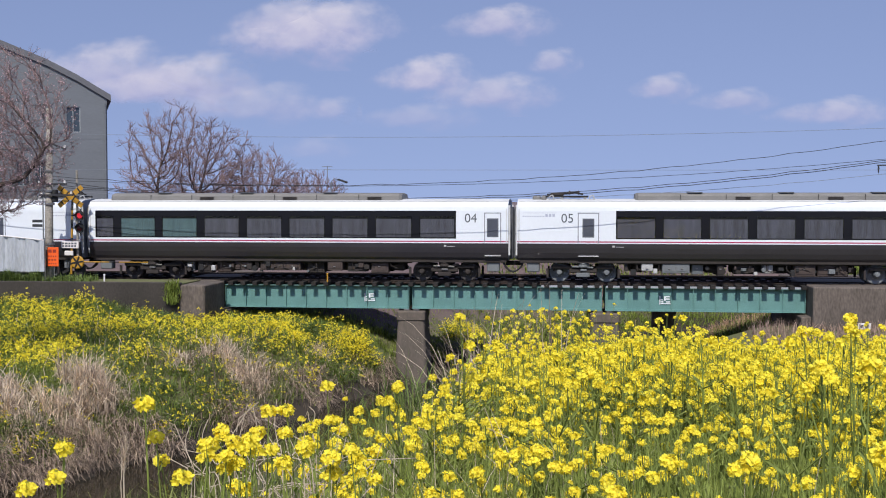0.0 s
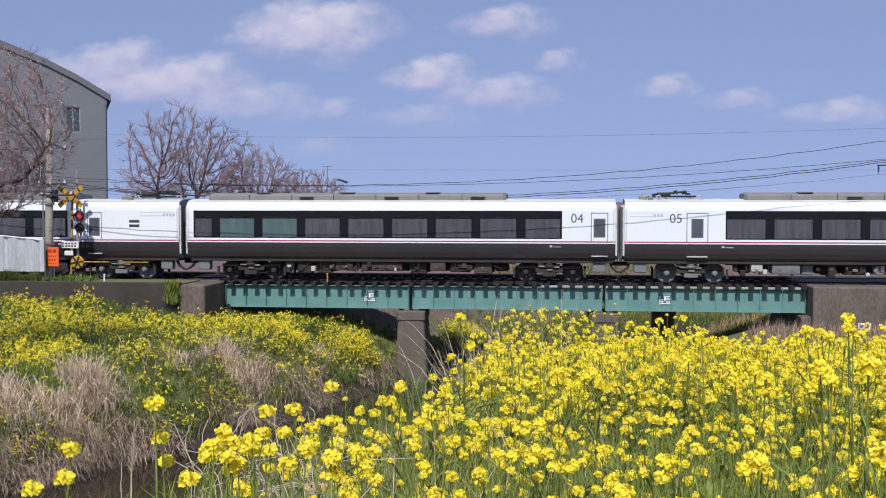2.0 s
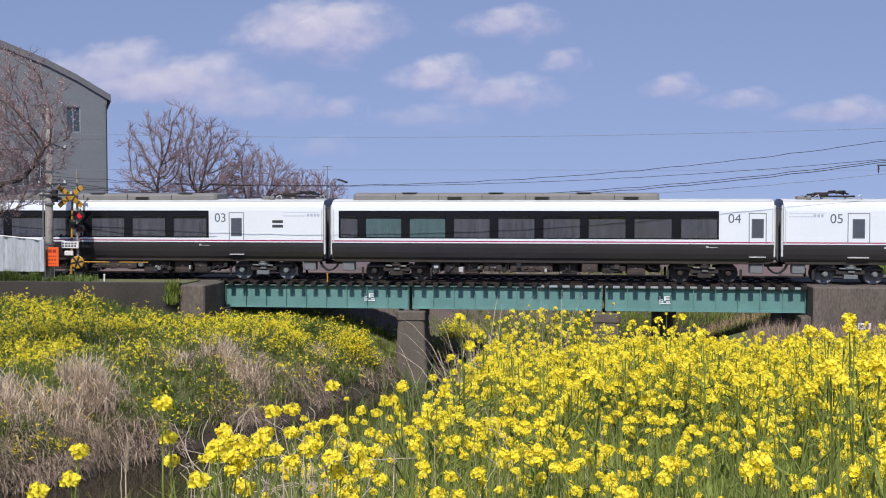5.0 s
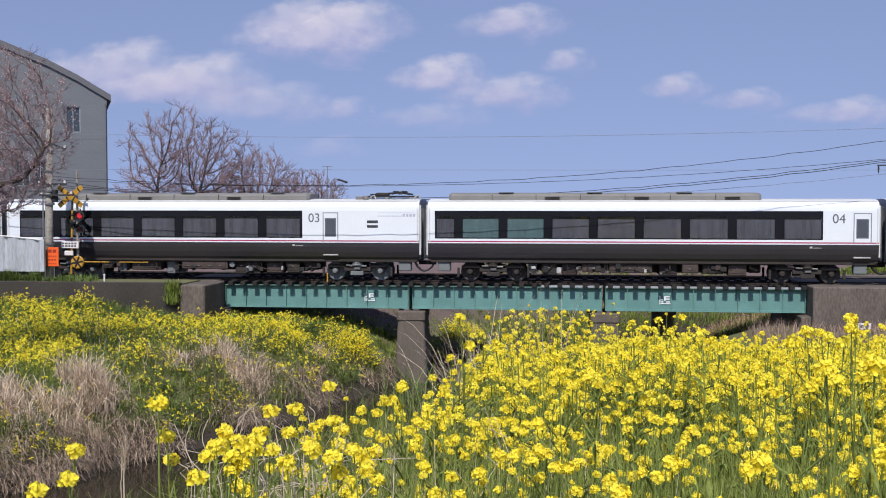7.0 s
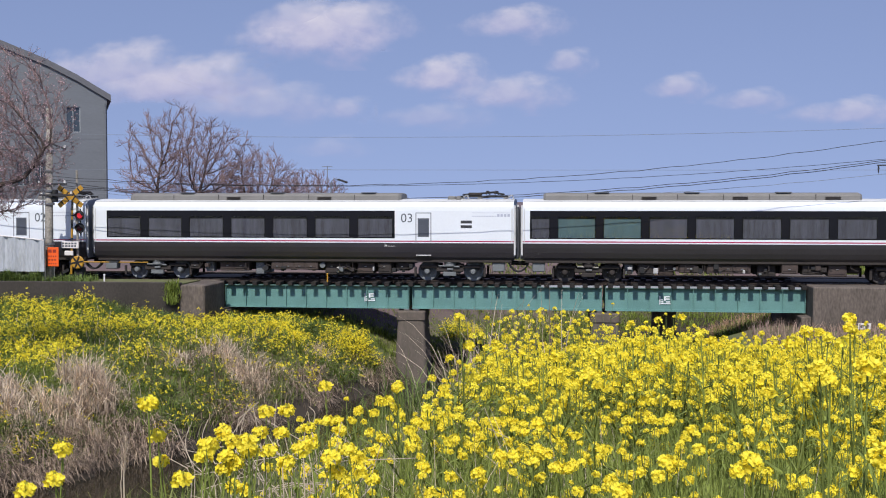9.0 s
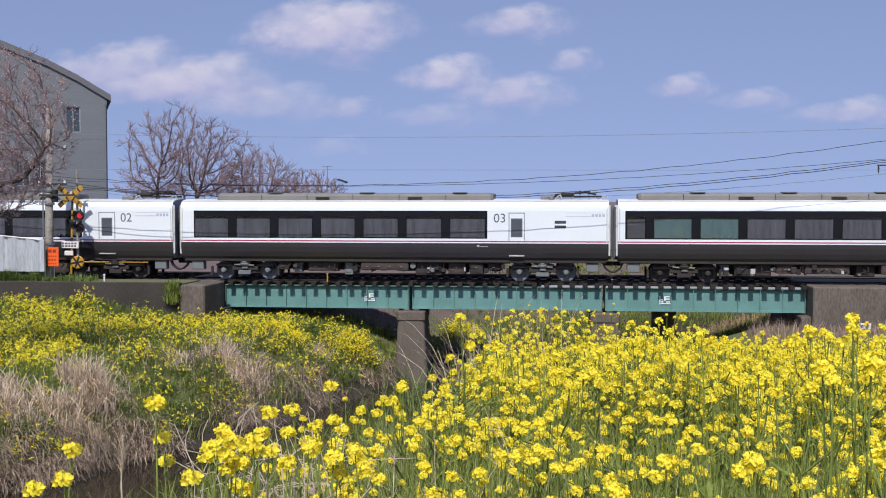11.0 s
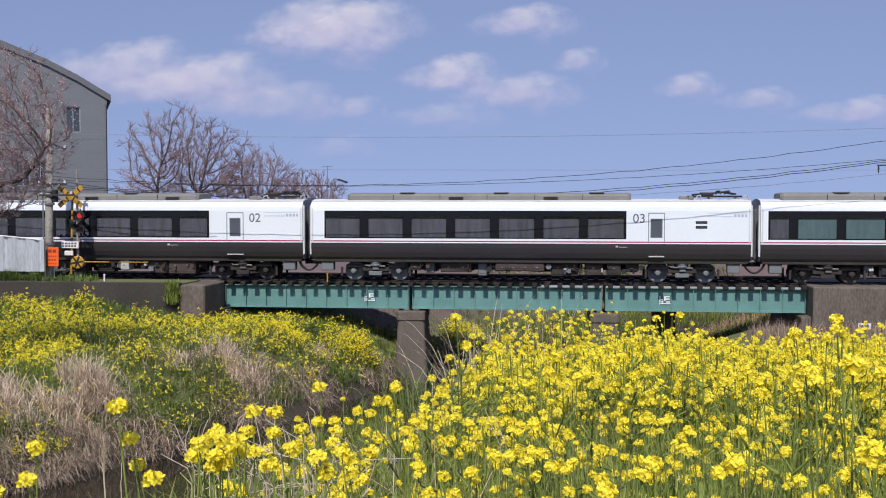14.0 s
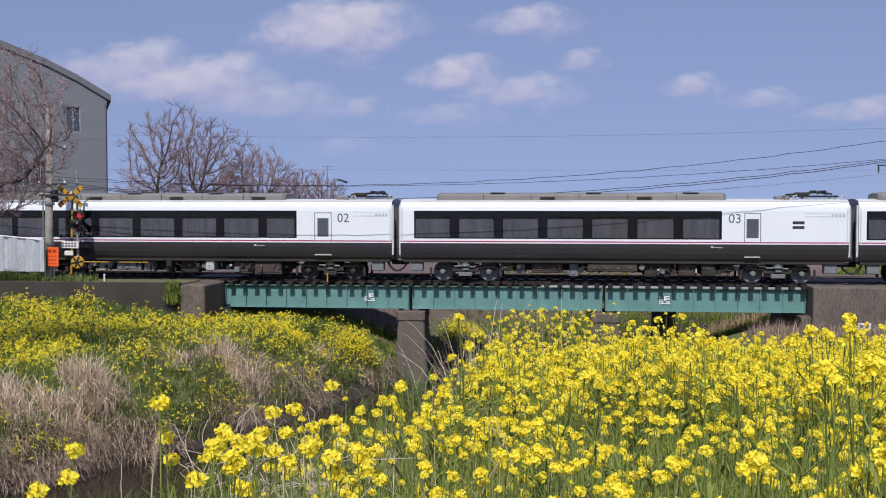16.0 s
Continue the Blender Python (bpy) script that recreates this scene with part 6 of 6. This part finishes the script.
def far_bank():
    R = np.random.RandomState(9)
    T = np.array(TRACK)

    def on_line(u, w, z=None):
        x, y = T[0, 0] * u + T[0, 1] * w + T[0, 3], T[1, 0] * u + T[1, 1] * w + T[1, 3]
        return np.stack([x, y, land(x, y) if z is None else z], -1)
    # grass
    n = 92000
    y = R.uniform(26, 74, n)
    d = R.uniform(0.2, 19, n)
    P = bank_point(d, y)
    dens = value_noise(P[:, 0], P[:, 1], 2.2, 3.0)
    keep = (dens + R.normal(0, 0.25, n) > -0.5) & (d > 0.05 + R.random_sample(n) ** 2 * 1.0) & (R.random_sample(n) > 0.75 * zone(P, DRY))
    u = P @ TINV[0, :3] + TINV[0, 3]
    w = P @ TINV[1, :3] + TINV[1, 3]
    keep &= (w < -2.5) | ((u > -9.9) & (u < 15.3) & (w < 7)) | ((w > 7) & (P[:, 2] < -1.9))
    P, d, w = P[keep], d[keep], w[keep]
    n = len(P)
    b = Build()
    blades(b, P, R.uniform(0.2, 0.62, n) * (1 - 0.6 * (w > 4)), R.uniform(0.02, 0.045, n), R.uniform(0.2, 1.2, n), R.uniform(0, 6.28, n))
    n = 420
    Q = on_line(R.normal(-11.45, 0.16, n), R.uniform(-4.9, -4.45, n), R.uniform(-0.9, 0.0, n))
    blades(b, Q, R.uniform(0.15, 0.4, n), R.uniform(0.03, 0.06, n), R.uniform(0.1, 0.9, n), R.uniform(0, 6.28, n))
    n = 34000
    x, y = 2 + 22 * R.random_sample(n) ** 0.8, R.uniform(56, 80, n)
    Q = np.stack([x, y, land(x, y)], -1)
    Q = Q[(Q[:, 2] > WATER + 0.15) & (Q @ TINV[1, :3] + TINV[1, 3] > 5.0)]
    n = len(Q)
    blades(b, Q, R.uniform(0.2, 0.55, n), R.uniform(0.03, 0.07, n), R.uniform(0.2, 1.0, n), R.uniform(0, 6.28, n))
    tagged(part("bank_grass", b, M_BANKGRASS), "lush green spring grass on the stream bank", "grass", kind="stuff")
    n = 2400
    tuft = Build()
    blades(tuft, on_line(R.uniform(-24, -15.6, n), R.uniform(-4.15, -2.3, n), np.full(n, 0.02)), R.uniform(0.12, 0.42, n) * (0.6 + 0.6 * R.random_sample(n)), R.uniform(0.02, 0.05, n), R.uniform(0.1, 0.9, n), R.uniform(0, 6.28, n))
    n = 3200
    u = R.uniform(-16.5, -10.6, n)
    blades(tuft, on_line(u, R.uniform(-6.2, -4.7, n)), R.uniform(0.3, 0.85, n), R.uniform(0.02, 0.045, n), R.uniform(0.1, 0.9, n), R.uniform(0, 6.28, n))
    n = 1500
    u = R.uniform(-21.5, -17.9, n)
    blades(tuft, on_line(u, R.uniform(-4.15, -3.95, n), np.full(n, 0.02)), R.uniform(0.25, 0.75, n) * (0.55 + 0.45 * np.sin(u * 2.2) ** 2), R.uniform(0.02, 0.05, n), R.uniform(0.1, 0.9, n), R.uniform(0, 6.28, n))
    tagged(part("verge_grass", tuft, M_WEED), "dark green grass along the verge and the wall", "grass", kind="stuff")
    # leafy mounds, some in full flower
    n = 3600
    y = R.uniform(27, 56, n)
    d = 0.5 + 18.5 * R.random_sample(n) ** 1.15
    P = bank_point(d, y)
    x, y = R.uniform(0.1, 2.6, 70), R.uniform(61.5, 64, 70)
    P = np.concatenate([P, np.stack([x, y, land(x, y)], -1), on_line(R.uniform(-4.0, -2.3, 90), R.uniform(-3.4, -1.6, 90)), on_line(R.uniform(-10.2, -6.0, 120), R.uniform(-4.6, -2.6, 120)), on_line(R.uniform(-7.2, -2.2, 150), R.uniform(-4.9, -2.4, 150))])
    w = P @ TINV[1, :3] + TINV[1, 3]
    flower = zone(P, YELLOW) + 0.75 * value_noise(P[:, 0], P[:, 1], 1.1, 8.0)
    keep = ((w < -2.3) | (P[:, 1] > 57)) & (P[:, 2] > WATER + 0.5) & (R.random_sample(len(P)) > 0.9 * zone(P, DRY))
    P, flower = P[keep], flower[keep]
    n = len(P)
    rad, tall = R.uniform(0.22, 0.5, n), R.uniform(0.3, 0.62, n) * (1 + 0.35 * (flower > 0.4))
    lofty = zone(P, ((-18.3, 49.0, 1.3, 0.9), (-15.8, 49.0, 0.6, 0.8)))
    tall, rad = tall * (1 + 0.55 * lofty + 0.95 * zone(P, ((-5.6, 50.4, 1.4, 1.1), (-3.4, 50.7, 0.9, 0.9)))), rad * (1 + 0.2 * lofty)
    k = 95
    q = R.normal(0, 1, (n, k, 3))
    q /= np.linalg.norm(q, axis=2)[:, :, None]
    q *= (R.random_sample((n, k)) ** 0.4)[:, :, None]
    q[:, :, 2] = np.abs(q[:, :, 2])
    L = (P[:, None, :] + q * np.stack([rad, rad, tall], 1)[:, None, :]).reshape(-1, 3)
    pale = np.repeat(flower + R.normal(0, 0.15, n) > 0.3, k)
    weeds, green, gold = Build(), Build(), Build()
    flecks(weeds, L[~pale], R.uniform(0.05, 0.13, (~pale).sum()), R.uniform(0.02, 0.045, (~pale).sum()), R)
    flecks(green, L[pale], R.uniform(0.05, 0.14, pale.sum()), R.uniform(0.015, 0.036, pale.sum()), R, flat=1.0)
    tagged(part("bank_weeds", weeds, M_WEED), "dark green leafy weeds in mounds along the stream bank", "weeds", kind="stuff")
    tagged(part("bank_foliage", green, M_BANKGRASS), "yellow-green stems and leaves of flowering rapeseed", "plants", kind="stuff")
    heads = []
    for i in range(n):
        m = int(R.uniform(8, 19)) if flower[i] > 0.42 else int(R.uniform(4, 9)) if flower[i] > 0.1 else int(R.uniform(0, 4))
        a, r = R.uniform(0, 6.28, m), rad[i] * R.random_sample(m) ** 0.5 * 1.1
        z = tall[i] * np.sqrt(np.maximum(0.05, 1 - (r / (rad[i] * 1.2)) ** 2)) * R.uniform(0.75, 1.3, m)
        heads.append(P[i] + np.stack([r * np.cos(a), r * np.sin(a), z], 1))
    heads = np.concatenate(heads)
    for _ in range(6):
        n = len(heads)
        flecks(gold, heads + R.normal(0, 0.022, (n, 3)), R.uniform(0.032, 0.072, n), R.uniform(0.03, 0.06, n), R, flat=0.8)
    tagged(part("bank_flowers", gold, M_PETAL), "yellow rapeseed flowering in clumps on the bank", "flowers", kind="stuff")
    # dry grass: upright tufts, then mats that hang over the water's edge
    reed = Build()
    for (cx, cy, rx, ry, tufts, tall) in ((-11.55, 36.9, 0.6, 0.7, 17, 1.2), (-12.0, 35.6, 0.9, 0.6, 12, 0.8), (-13.3, 34.6, 0.9, 0.8, 22, 0.9), (-7.7, 43.6, 0.8, 1.1, 26, 0.85), (-6.5, 45.6, 0.4, 0.8, 9, 0.6), (-5.2, 49.4, 0.4, 1.0, 9, 0.6),
                                         (-9.3, 42.0, 0.5, 1.0, 8, 0.6), (-10.8, 38.4, 0.5, 0.6, 4, 0.5), (-3.6, 50.4, 0.5, 0.6, 3, 0.5)):
        for _ in range(tufts):
            n = 130
            x, y = cx + R.normal(0, rx * 0.6), cy + R.normal(0, ry * 0.6)
            x, y = x + R.normal(0, 0.13, n), y + R.normal(0, 0.13, n)
            h = tall * R.uniform(0.6, 1.1) * R.uniform(0.45, 1.0, n)
            arches(reed, np.stack([x, y, np.maximum(land(x, y), WATER)], -1), h, R.uniform(0.014, 0.034, n), np.abs(R.normal(0.42, 0.36, n)), R.uniform(0, 6.28, n), R.uniform(0.3, 1.5, n))
    n = 2600
    P = bank_point(R.uniform(0.3, 12, n), R.uniform(26, 55, n))
    P = P[(P @ TINV[1, :3] + TINV[1, 3]) < -2.5]
    n = len(P)
    arches(reed, P, R.uniform(0.3, 0.7, n), R.uniform(0.012, 0.024, n), R.uniform(0.1, 0.9, n), R.uniform(0, 6.28, n), R.uniform(0.3, 1.3, n))
    n = 9000
    x, y = R.uniform(4, 24, n), R.uniform(54, 72, n)
    P = np.stack([x, y, land(x, y)], -1)
    w = P @ TINV[1, :3] + TINV[1, 3]
    P = P[(P[:, 2] > WATER + 0.2) & (w > 5.5) & (P[:, 2] < -1.3)]
    n = len(P)
    warm, wild = Build(), P[:, 0] > 13.5 + R.normal(0, 0.8, n)
    for c, keep in ((warm, wild), (reed, ~wild & (R.random_sample(n) < 0.25))):
        Q, n = P[keep], int(keep.sum())
        blades(c, Q, R.uniform(0.4, 0.9, n), R.uniform(0.015, 0.035, n), R.uniform(0.05, 0.5, n), R.uniform(0, 6.28, n))
    tagged(part("dry_grass", warm, M_WARMGRASS), "reddish straw-coloured dry grass behind the bridge", "grass", kind="stuff")
    tagged(part("dry_reeds", reed, M_REED), "pale dry reeds in matted tufts along the water", "reeds", kind="stuff")
    mat_b, roots = Build(), Build()
    for _ in range(250):
        cy = R.uniform(29, 53)
        if (cy > 35.3 and math.sin(cy * 1.25 + 0.5) + 0.6 * math.sin(cy * 3.1) < -0.1) or 38.3 < cy < 39.8:
            continue
        n = 70
        y, d = cy + R.normal(0, 0.22, n), np.maximum(-0.05, R.uniform(0.1, 1.25) + R.normal(0, 0.18, n))
        arches(mat_b, bank_point(d, y) + np.array([0, 0, 0.05]), R.uniform(0.2, 0.65, n), R.uniform(0.012, 0.03, n), R.uniform(0.3, 1.6, n), R.normal(-0.55, 1.3, n), R.uniform(1.0, 2.4, n))
        m = 16
        y, d = cy + R.normal(0, 0.3, m), R.uniform(0.0, 0.9, m)
        arches(roots, bank_point(d, y), R.uniform(0.3, 0.9, m), R.uniform(0.012, 0.022, m), R.uniform(0.4, 1.4, m), R.uniform(0, 6.28, m), R.uniform(0.9, 2.2, m))
    n = 1500
    y = np.concatenate([R.normal(42.4, 1.0, n // 2), R.normal(45, 2.5, n - n // 2)])
    arches(roots, bank_point(np.abs(R.normal(2.0, 1.2, n)) + 0.2, y), R.uniform(0.4, 0.9, n), R.uniform(0.012, 0.022, n), R.uniform(0.1, 0.8, n), R.uniform(0, 6.28, n), R.uniform(0.5, 1.4, n))
    tagged(part("dead_grass_mat", mat_b, M_MATTED), "brown dead grass hanging in mats over the bank's edge", "grass", kind="stuff")
    tagged(part("dead_stems", roots, M_BROWNSTEM), "tangled brown dead stems on the stream bank", "weeds", kind="stuff")
    b = Build()
    n = 2600
    P = on_line(R.uniform(13, 23, n), R.uniform(-10, -2.4, n))
    blades(b, P, R.uniform(0.3, 0.7, n), R.uniform(0.015, 0.035, n), R.uniform(0.05, 0.6, n), R.uniform(0, 6.28, n))
    tagged(part("dry_grass", b, M_DRYGRASS), "pinkish brown dry grass beside the abutment", "grass", kind="stuff")


far_bank()


def near_bank():
    R = np.random.RandomState(19)
    n = 26000
    y = R.uniform(2.2, 30, n) 
    x = np.array([field_edge(min(a, 22)) for a in y]) + R.uniform(-5.0, 3.0, n)
    keep = R.random_sample(n) < np.where(x < np.array([field_edge(min(a, 22)) for a in y]), 0.8, 1.0)
    x, y = x[keep], y[keep]
    n = len(x)
    P = np.stack([x, y, land(x, y) - 0.02], -1)
    b = Build()
    blades(b, P, R.uniform(0.2, 0.5, n), R.uniform(0.006, 0.014, n), R.uniform(0.1, 0.7, n), R.uniform(0, 6.28, n))
    tagged(part("field_grass", b, M_GRASS), "fine green grass blades between the flowering stems", "grass", kind="stuff")
    b = Build()
    n = 30000
    y = 2.4 + 14 * R.random_sample(n) ** 1.4
    x = np.array([field_edge(a) for a in y]) + R.random_sample(n) * (0.41 * y + 0.6)
    P = np.stack([x, y, land(x, y) - 0.02], -1)
    blades(b, P, R.uniform(0.4, 0.82, n), R.uniform(0.005, 0.011, n), R.uniform(0.0, 0.4, n), R.uniform(0, 6.28, n))
    tagged(part("field_stems", b, M_STEM), "thin light green stems and leaves of the rapeseed", "grass", kind="stuff")
    b = Build()
    n = 5200
    y = 2.5 + 8 * R.random_sample(n) ** 1.5
    x = np.array([field_edge(a) for a in y]) + np.abs(R.normal(0, 1.0, n)) - 0.15
    P = np.stack([x, y, land(x, y) - 0.02], -1)
    arches(b, P, R.uniform(0.3, 0.75, n), R.uniform(0.002, 0.0042, n), R.uniform(0.0, 0.7, n), R.uniform(0, 6.28, n), R.uniform(0.3, 1.3, n))
    tagged(part("dead_straw", b, M_STRAW), "pale dead straw among the flowering stems", "straw", kind="stuff")
    # dead brush at the far end of the field, above the water
    b = Build()
    for _ in range(46):
        cx, cy, n = R.normal(0.3, 0.42), R.uniform(13.5, 19.5), 26
        x, y = cx + R.normal(0, 0.1, n), cy + R.normal(0, 0.1, n)
        arches(b, np.stack([x, y, land(x, y) - 0.03], -1), R.uniform(0.7, 1.75, n), R.uniform(0.006, 0.014, n), R.uniform(0.05, 0.7, n), R.uniform(0, 6.28, n), R.uniform(0.4, 1.2, n), R.randint(0, 2))
    tagged(part("dead_brush", b, [M_STRAW, M_BROWNSTEM]), "tangled pale and brown dead weeds at the field's end", "weeds", kind="stuff")
    n = 5000
    x, y = R.normal(-0.1, 0.6, n), R.uniform(13, 22, n)
    b = Build()
    blades(b, np.stack([x, y, land(x, y) - 0.02], -1), R.uniform(0.3, 0.9, n), R.uniform(0.008, 0.02, n), R.uniform(0.1, 0.8, n), R.uniform(0, 6.28, n))
    tagged(part("field_weeds", b, M_WEED), "green weeds on the slope at the field's end", "weeds", kind="stuff")
    # pale dead stalks at the edge
    rng = random.Random(6)
    for (px, py, d) in ((345, 770, 4.6), (360, 790, 4.4), (470, 800, 4.2), (560, 740, 5.0), (830, 640, 9.0), (812, 650, 9.3), (890, 720, 5.2), (430, 770, 4.8), (520, 790, 4.4), (640, 800, 4.0), (850, 640, 9.6), *[(rng.uniform(320, 660), rng.uniform(750, 850), rng.uniform(3.6, 5.0)) for _ in range(16)]):
        x, top = (px - 784) / 2042 * d, EYE - (py - 356) / 2042 * d
        z = float(land(x, d)) - 0.03
        s = root("dead_stalk", pose(x, d, z), "pale dead curled stalk among the flowers", "stalk", "dead stalks")
        b = Build()
        hgt = top - z + rng.uniform(-0.05, 0.1)
        bx = rng.choice((-1, 1)) * rng.uniform(0.04, 0.14)
        tube(b, [(0, 0, 0), (bx * 0.2, 0.02, hgt * 0.5), (bx * 0.1, 0, hgt * 0.8), (bx, 0, hgt), (bx * 1.8, 0, hgt * 0.93)], [0.0024, 0.0021, 0.0018, 0.0015, 0.0011], 5, 0, False)
        part("stalk", b, M_STRAW, s)
        for k in range(3):
            b = Build()
            t = rng.uniform(0.4, 0.9)
            tube(b, [(bx * t * 0.3, 0, hgt * t), (bx * t * 0.3 + rng.uniform(-0.08, 0.08), 0, hgt * t + 0.05), (bx * t + rng.uniform(-0.15, 0.15), 0.02, hgt * t + rng.uniform(0.05, 0.14))], [0.0022, 0.0019, 0.0013], 4, 0, False)
            part("side_twig", b, M_STRAW, s)


near_bank()


def bowed_stalks():
    """Long dead stalks that bow over the water at the foot of the field: view columns and rows, all about 4.2 m away."""
    d = 4.2
    for line in (((337, 749), (325, 782), (332, 815), (356, 842)), ((365, 745), (355, 775), (361, 800), (377, 824)), ((446, 714), (419, 756), (394, 793)),
                 ((390, 782), (368, 815), (355, 842)), ((488, 709), (484, 753), (490, 790)), ((420, 775), (452, 790), (505, 812)), ((210, 822), (210, 850)), ((545, 722), (556, 735), (548, 765))):
        pts = [Vector(((px - 784) / 2042 * d, d, EYE - (py - 356) / 2042 * d)) for px, py in line]
        foot = pts[-1] + (pts[-1] - pts[-2]).normalized() * 0.1
        base = Vector((foot.x + 0.03, d + 0.02, float(land(foot.x + 0.03, d)) - 0.03))
        s = root("dead_stalk", Matrix.Translation(base), "long pale dead stalk bowed over the stream", "stalk", "bowed dead stalks")
        pts = [p - base for p in pts] + [foot - base, Vector((0, 0, 0))]
        fine = []
        for i in range(len(pts) - 1):
            a, p, q, c = pts[max(0, i - 1)], pts[i], pts[i + 1], pts[min(len(pts) - 1, i + 2)]
            for k in range(5):
                t = k / 5
                fine.append(0.5 * (2 * p + (q - a) * t + (2 * a - 5 * p + 4 * q - c) * t * t + (3 * p - a - 3 * q + c) * t ** 3))
        fine.append(pts[-1])
        n = len(fine)
        part("stalk", tube(Build(), fine, [0.0013 + 0.0013 * k / n for k in range(n)], 6, 0, False), M_STRAW, s, smooth=True)


bowed_stalks()


def plume_grass():
    """A reed with a feathery seed plume, standing at the water's edge."""
    R = np.random.RandomState(4)
    x, d = -0.905, 3.2
    z = float(land(x, d)) - 0.05
    top = EYE - (846 - 356) / 2042 * d - z
    s = root("plume_grass", pose(x, d, z), "tall reed with a feathery dry seed plume", "reed")
    part("stem", tube(Build(), [(0, 0, 0), (0.01, 0, top * 0.5), (0.0, 0, top), (0.008, 0, top + 0.10)], [0.004, 0.0035, 0.002, 0.001], 6, 0, False), M_STRAW, s)
    n = 420
    h = R.random_sample(n)
    P = np.stack([0.008 * h, np.zeros(n), top + 0.105 * h], -1)
    b = Build()
    arches(b, P, R.uniform(0.012, 0.032, n) * (1.15 - 0.5 * h), np.full(n, 0.0009), R.uniform(0.2, 0.9, n), R.uniform(0, 6.28, n), R.uniform(0.2, 1.1, n))
    tagged(part("plume", b, M_REED, s, "feathery beige seed plume"), kind="stuff")
    return s, pose(x, d, z)


plume = plume_grass()


# ---- what moves ----
TIMES = (0, 0.5, 1, 1.5, 2, 2.5, 3, 3.5, 4, 6.5, 7, 7.5, 8, 8.5, 9, 11.5, 12, 12.5, 13, 13.5, 14, 14.5, 15, 15.5, 16)
RUN = (-16.862, -15.671, -14.479, -13.299, -12.123, -10.963, -9.813, -8.676, -7.545, -1.979, -0.89, 0.186, 1.24, 2.315, 3.381,
       8.623, 9.663, 10.69, 11.707, 12.719, 13.732, 14.747, 15.772, 16.817, 17.857)


def motions():
    for car, off in CARS:
        walk(car, [(t, TRACK @ pose(s + off, 0, 0)) for t, s in zip(TIMES, RUN)])
    ticks = [k * 0.2 for k in range(81)]
    turn = [math.degrees((float(np.interp(t, TIMES, RUN)) - RUN[0]) / 0.43) for t in ticks]
    for ws, e in wheelsets:
        walk(ws, [(t, pose(e, 0, 0.43, 0, a, 0)) for t, a in zip(ticks, turn)])
    for ob, place in clouds:
        walk(ob, [(t, Matrix.Translation(place + Vector((4.55 * t, 0, 2.2 * t / 16)))) for t in (0, 8, 16)])
    # wind: one gust for all, a ripple of its own for each
    beats = [k * 0.25 for k in range(65)]
    for i, (ob, m, gain) in enumerate(sway_plants):
        ph, rate = i * 2.4, 3.6 + (i % 7) * 0.35
        rows = []
        for t in beats:
            g = gain * gust(t - 0.04 * (m.translation.x + 0.8))
            a = g + 0.4 * math.sin(rate * t + ph) * (0.4 if gain == 1.0 else 1.0)
            c = 0.4 * math.sin(0.8 * rate * t + 2 * ph)
            rows.append((t, Matrix.Translation(m.translation) @ pose(0, 0, 0, c, a, 0) @ m.to_quaternion().to_matrix().to_4x4()))
        walk(ob, rows)
    walk(plume[0], [(t, plume[1] @ pose(0, 0, 0, 0, a, 0)) for t, a in PLUME])
    for i, (ob, m, ph) in enumerate(sway_patches):
        walk(ob, [(t, m @ pose(0, 0, 0, 0.25 * math.sin(2.9 * t + ph), 0.16 * gust(t) + 0.3 * math.sin(3.3 * t + ph), 0)) for t in beats])


def gust(t):
    """Lean in the wind, in degrees, towards +x."""
    return float(np.interp(t, GUST_T, GUST))


PLUME = ((0, 0.6), (1, 1.2), (2, 1.7), (3, 1.0), (4, 0.7), (5.2, 0.9), (6.5, 0.2), (7.5, 1.0), (8.5, 0.8), (9.5, 0.5), (10.5, 0.8), (11.5, -0.5), (12, -0.8), (12.5, -2.2), (13, -3.8),
         (13.5, -4.2), (14, -2.3), (14.5, -1.4), (15, 1.3), (15.5, 2.3), (16, 4.8))
GUST_T = (0, 1, 2, 3, 3.5, 4.2, 5.2, 6.5, 7, 7.5, 8, 8.5, 9, 10.2, 11.5, 12, 12.5, 13, 13.5, 14, 14.5, 15, 15.5, 16)
GUST = (-0.95, -0.7, 0.0, 1.5, 1.6, 2.2, 0.8, 0.2, 0.7, 0.2, 0.7, 0.0, -0.95, 0.1, 0.4, 0.95, 0.3, -4.0, -12.5, -4.8, -2.7, 3.8, 4.3, 0.7)

motions()
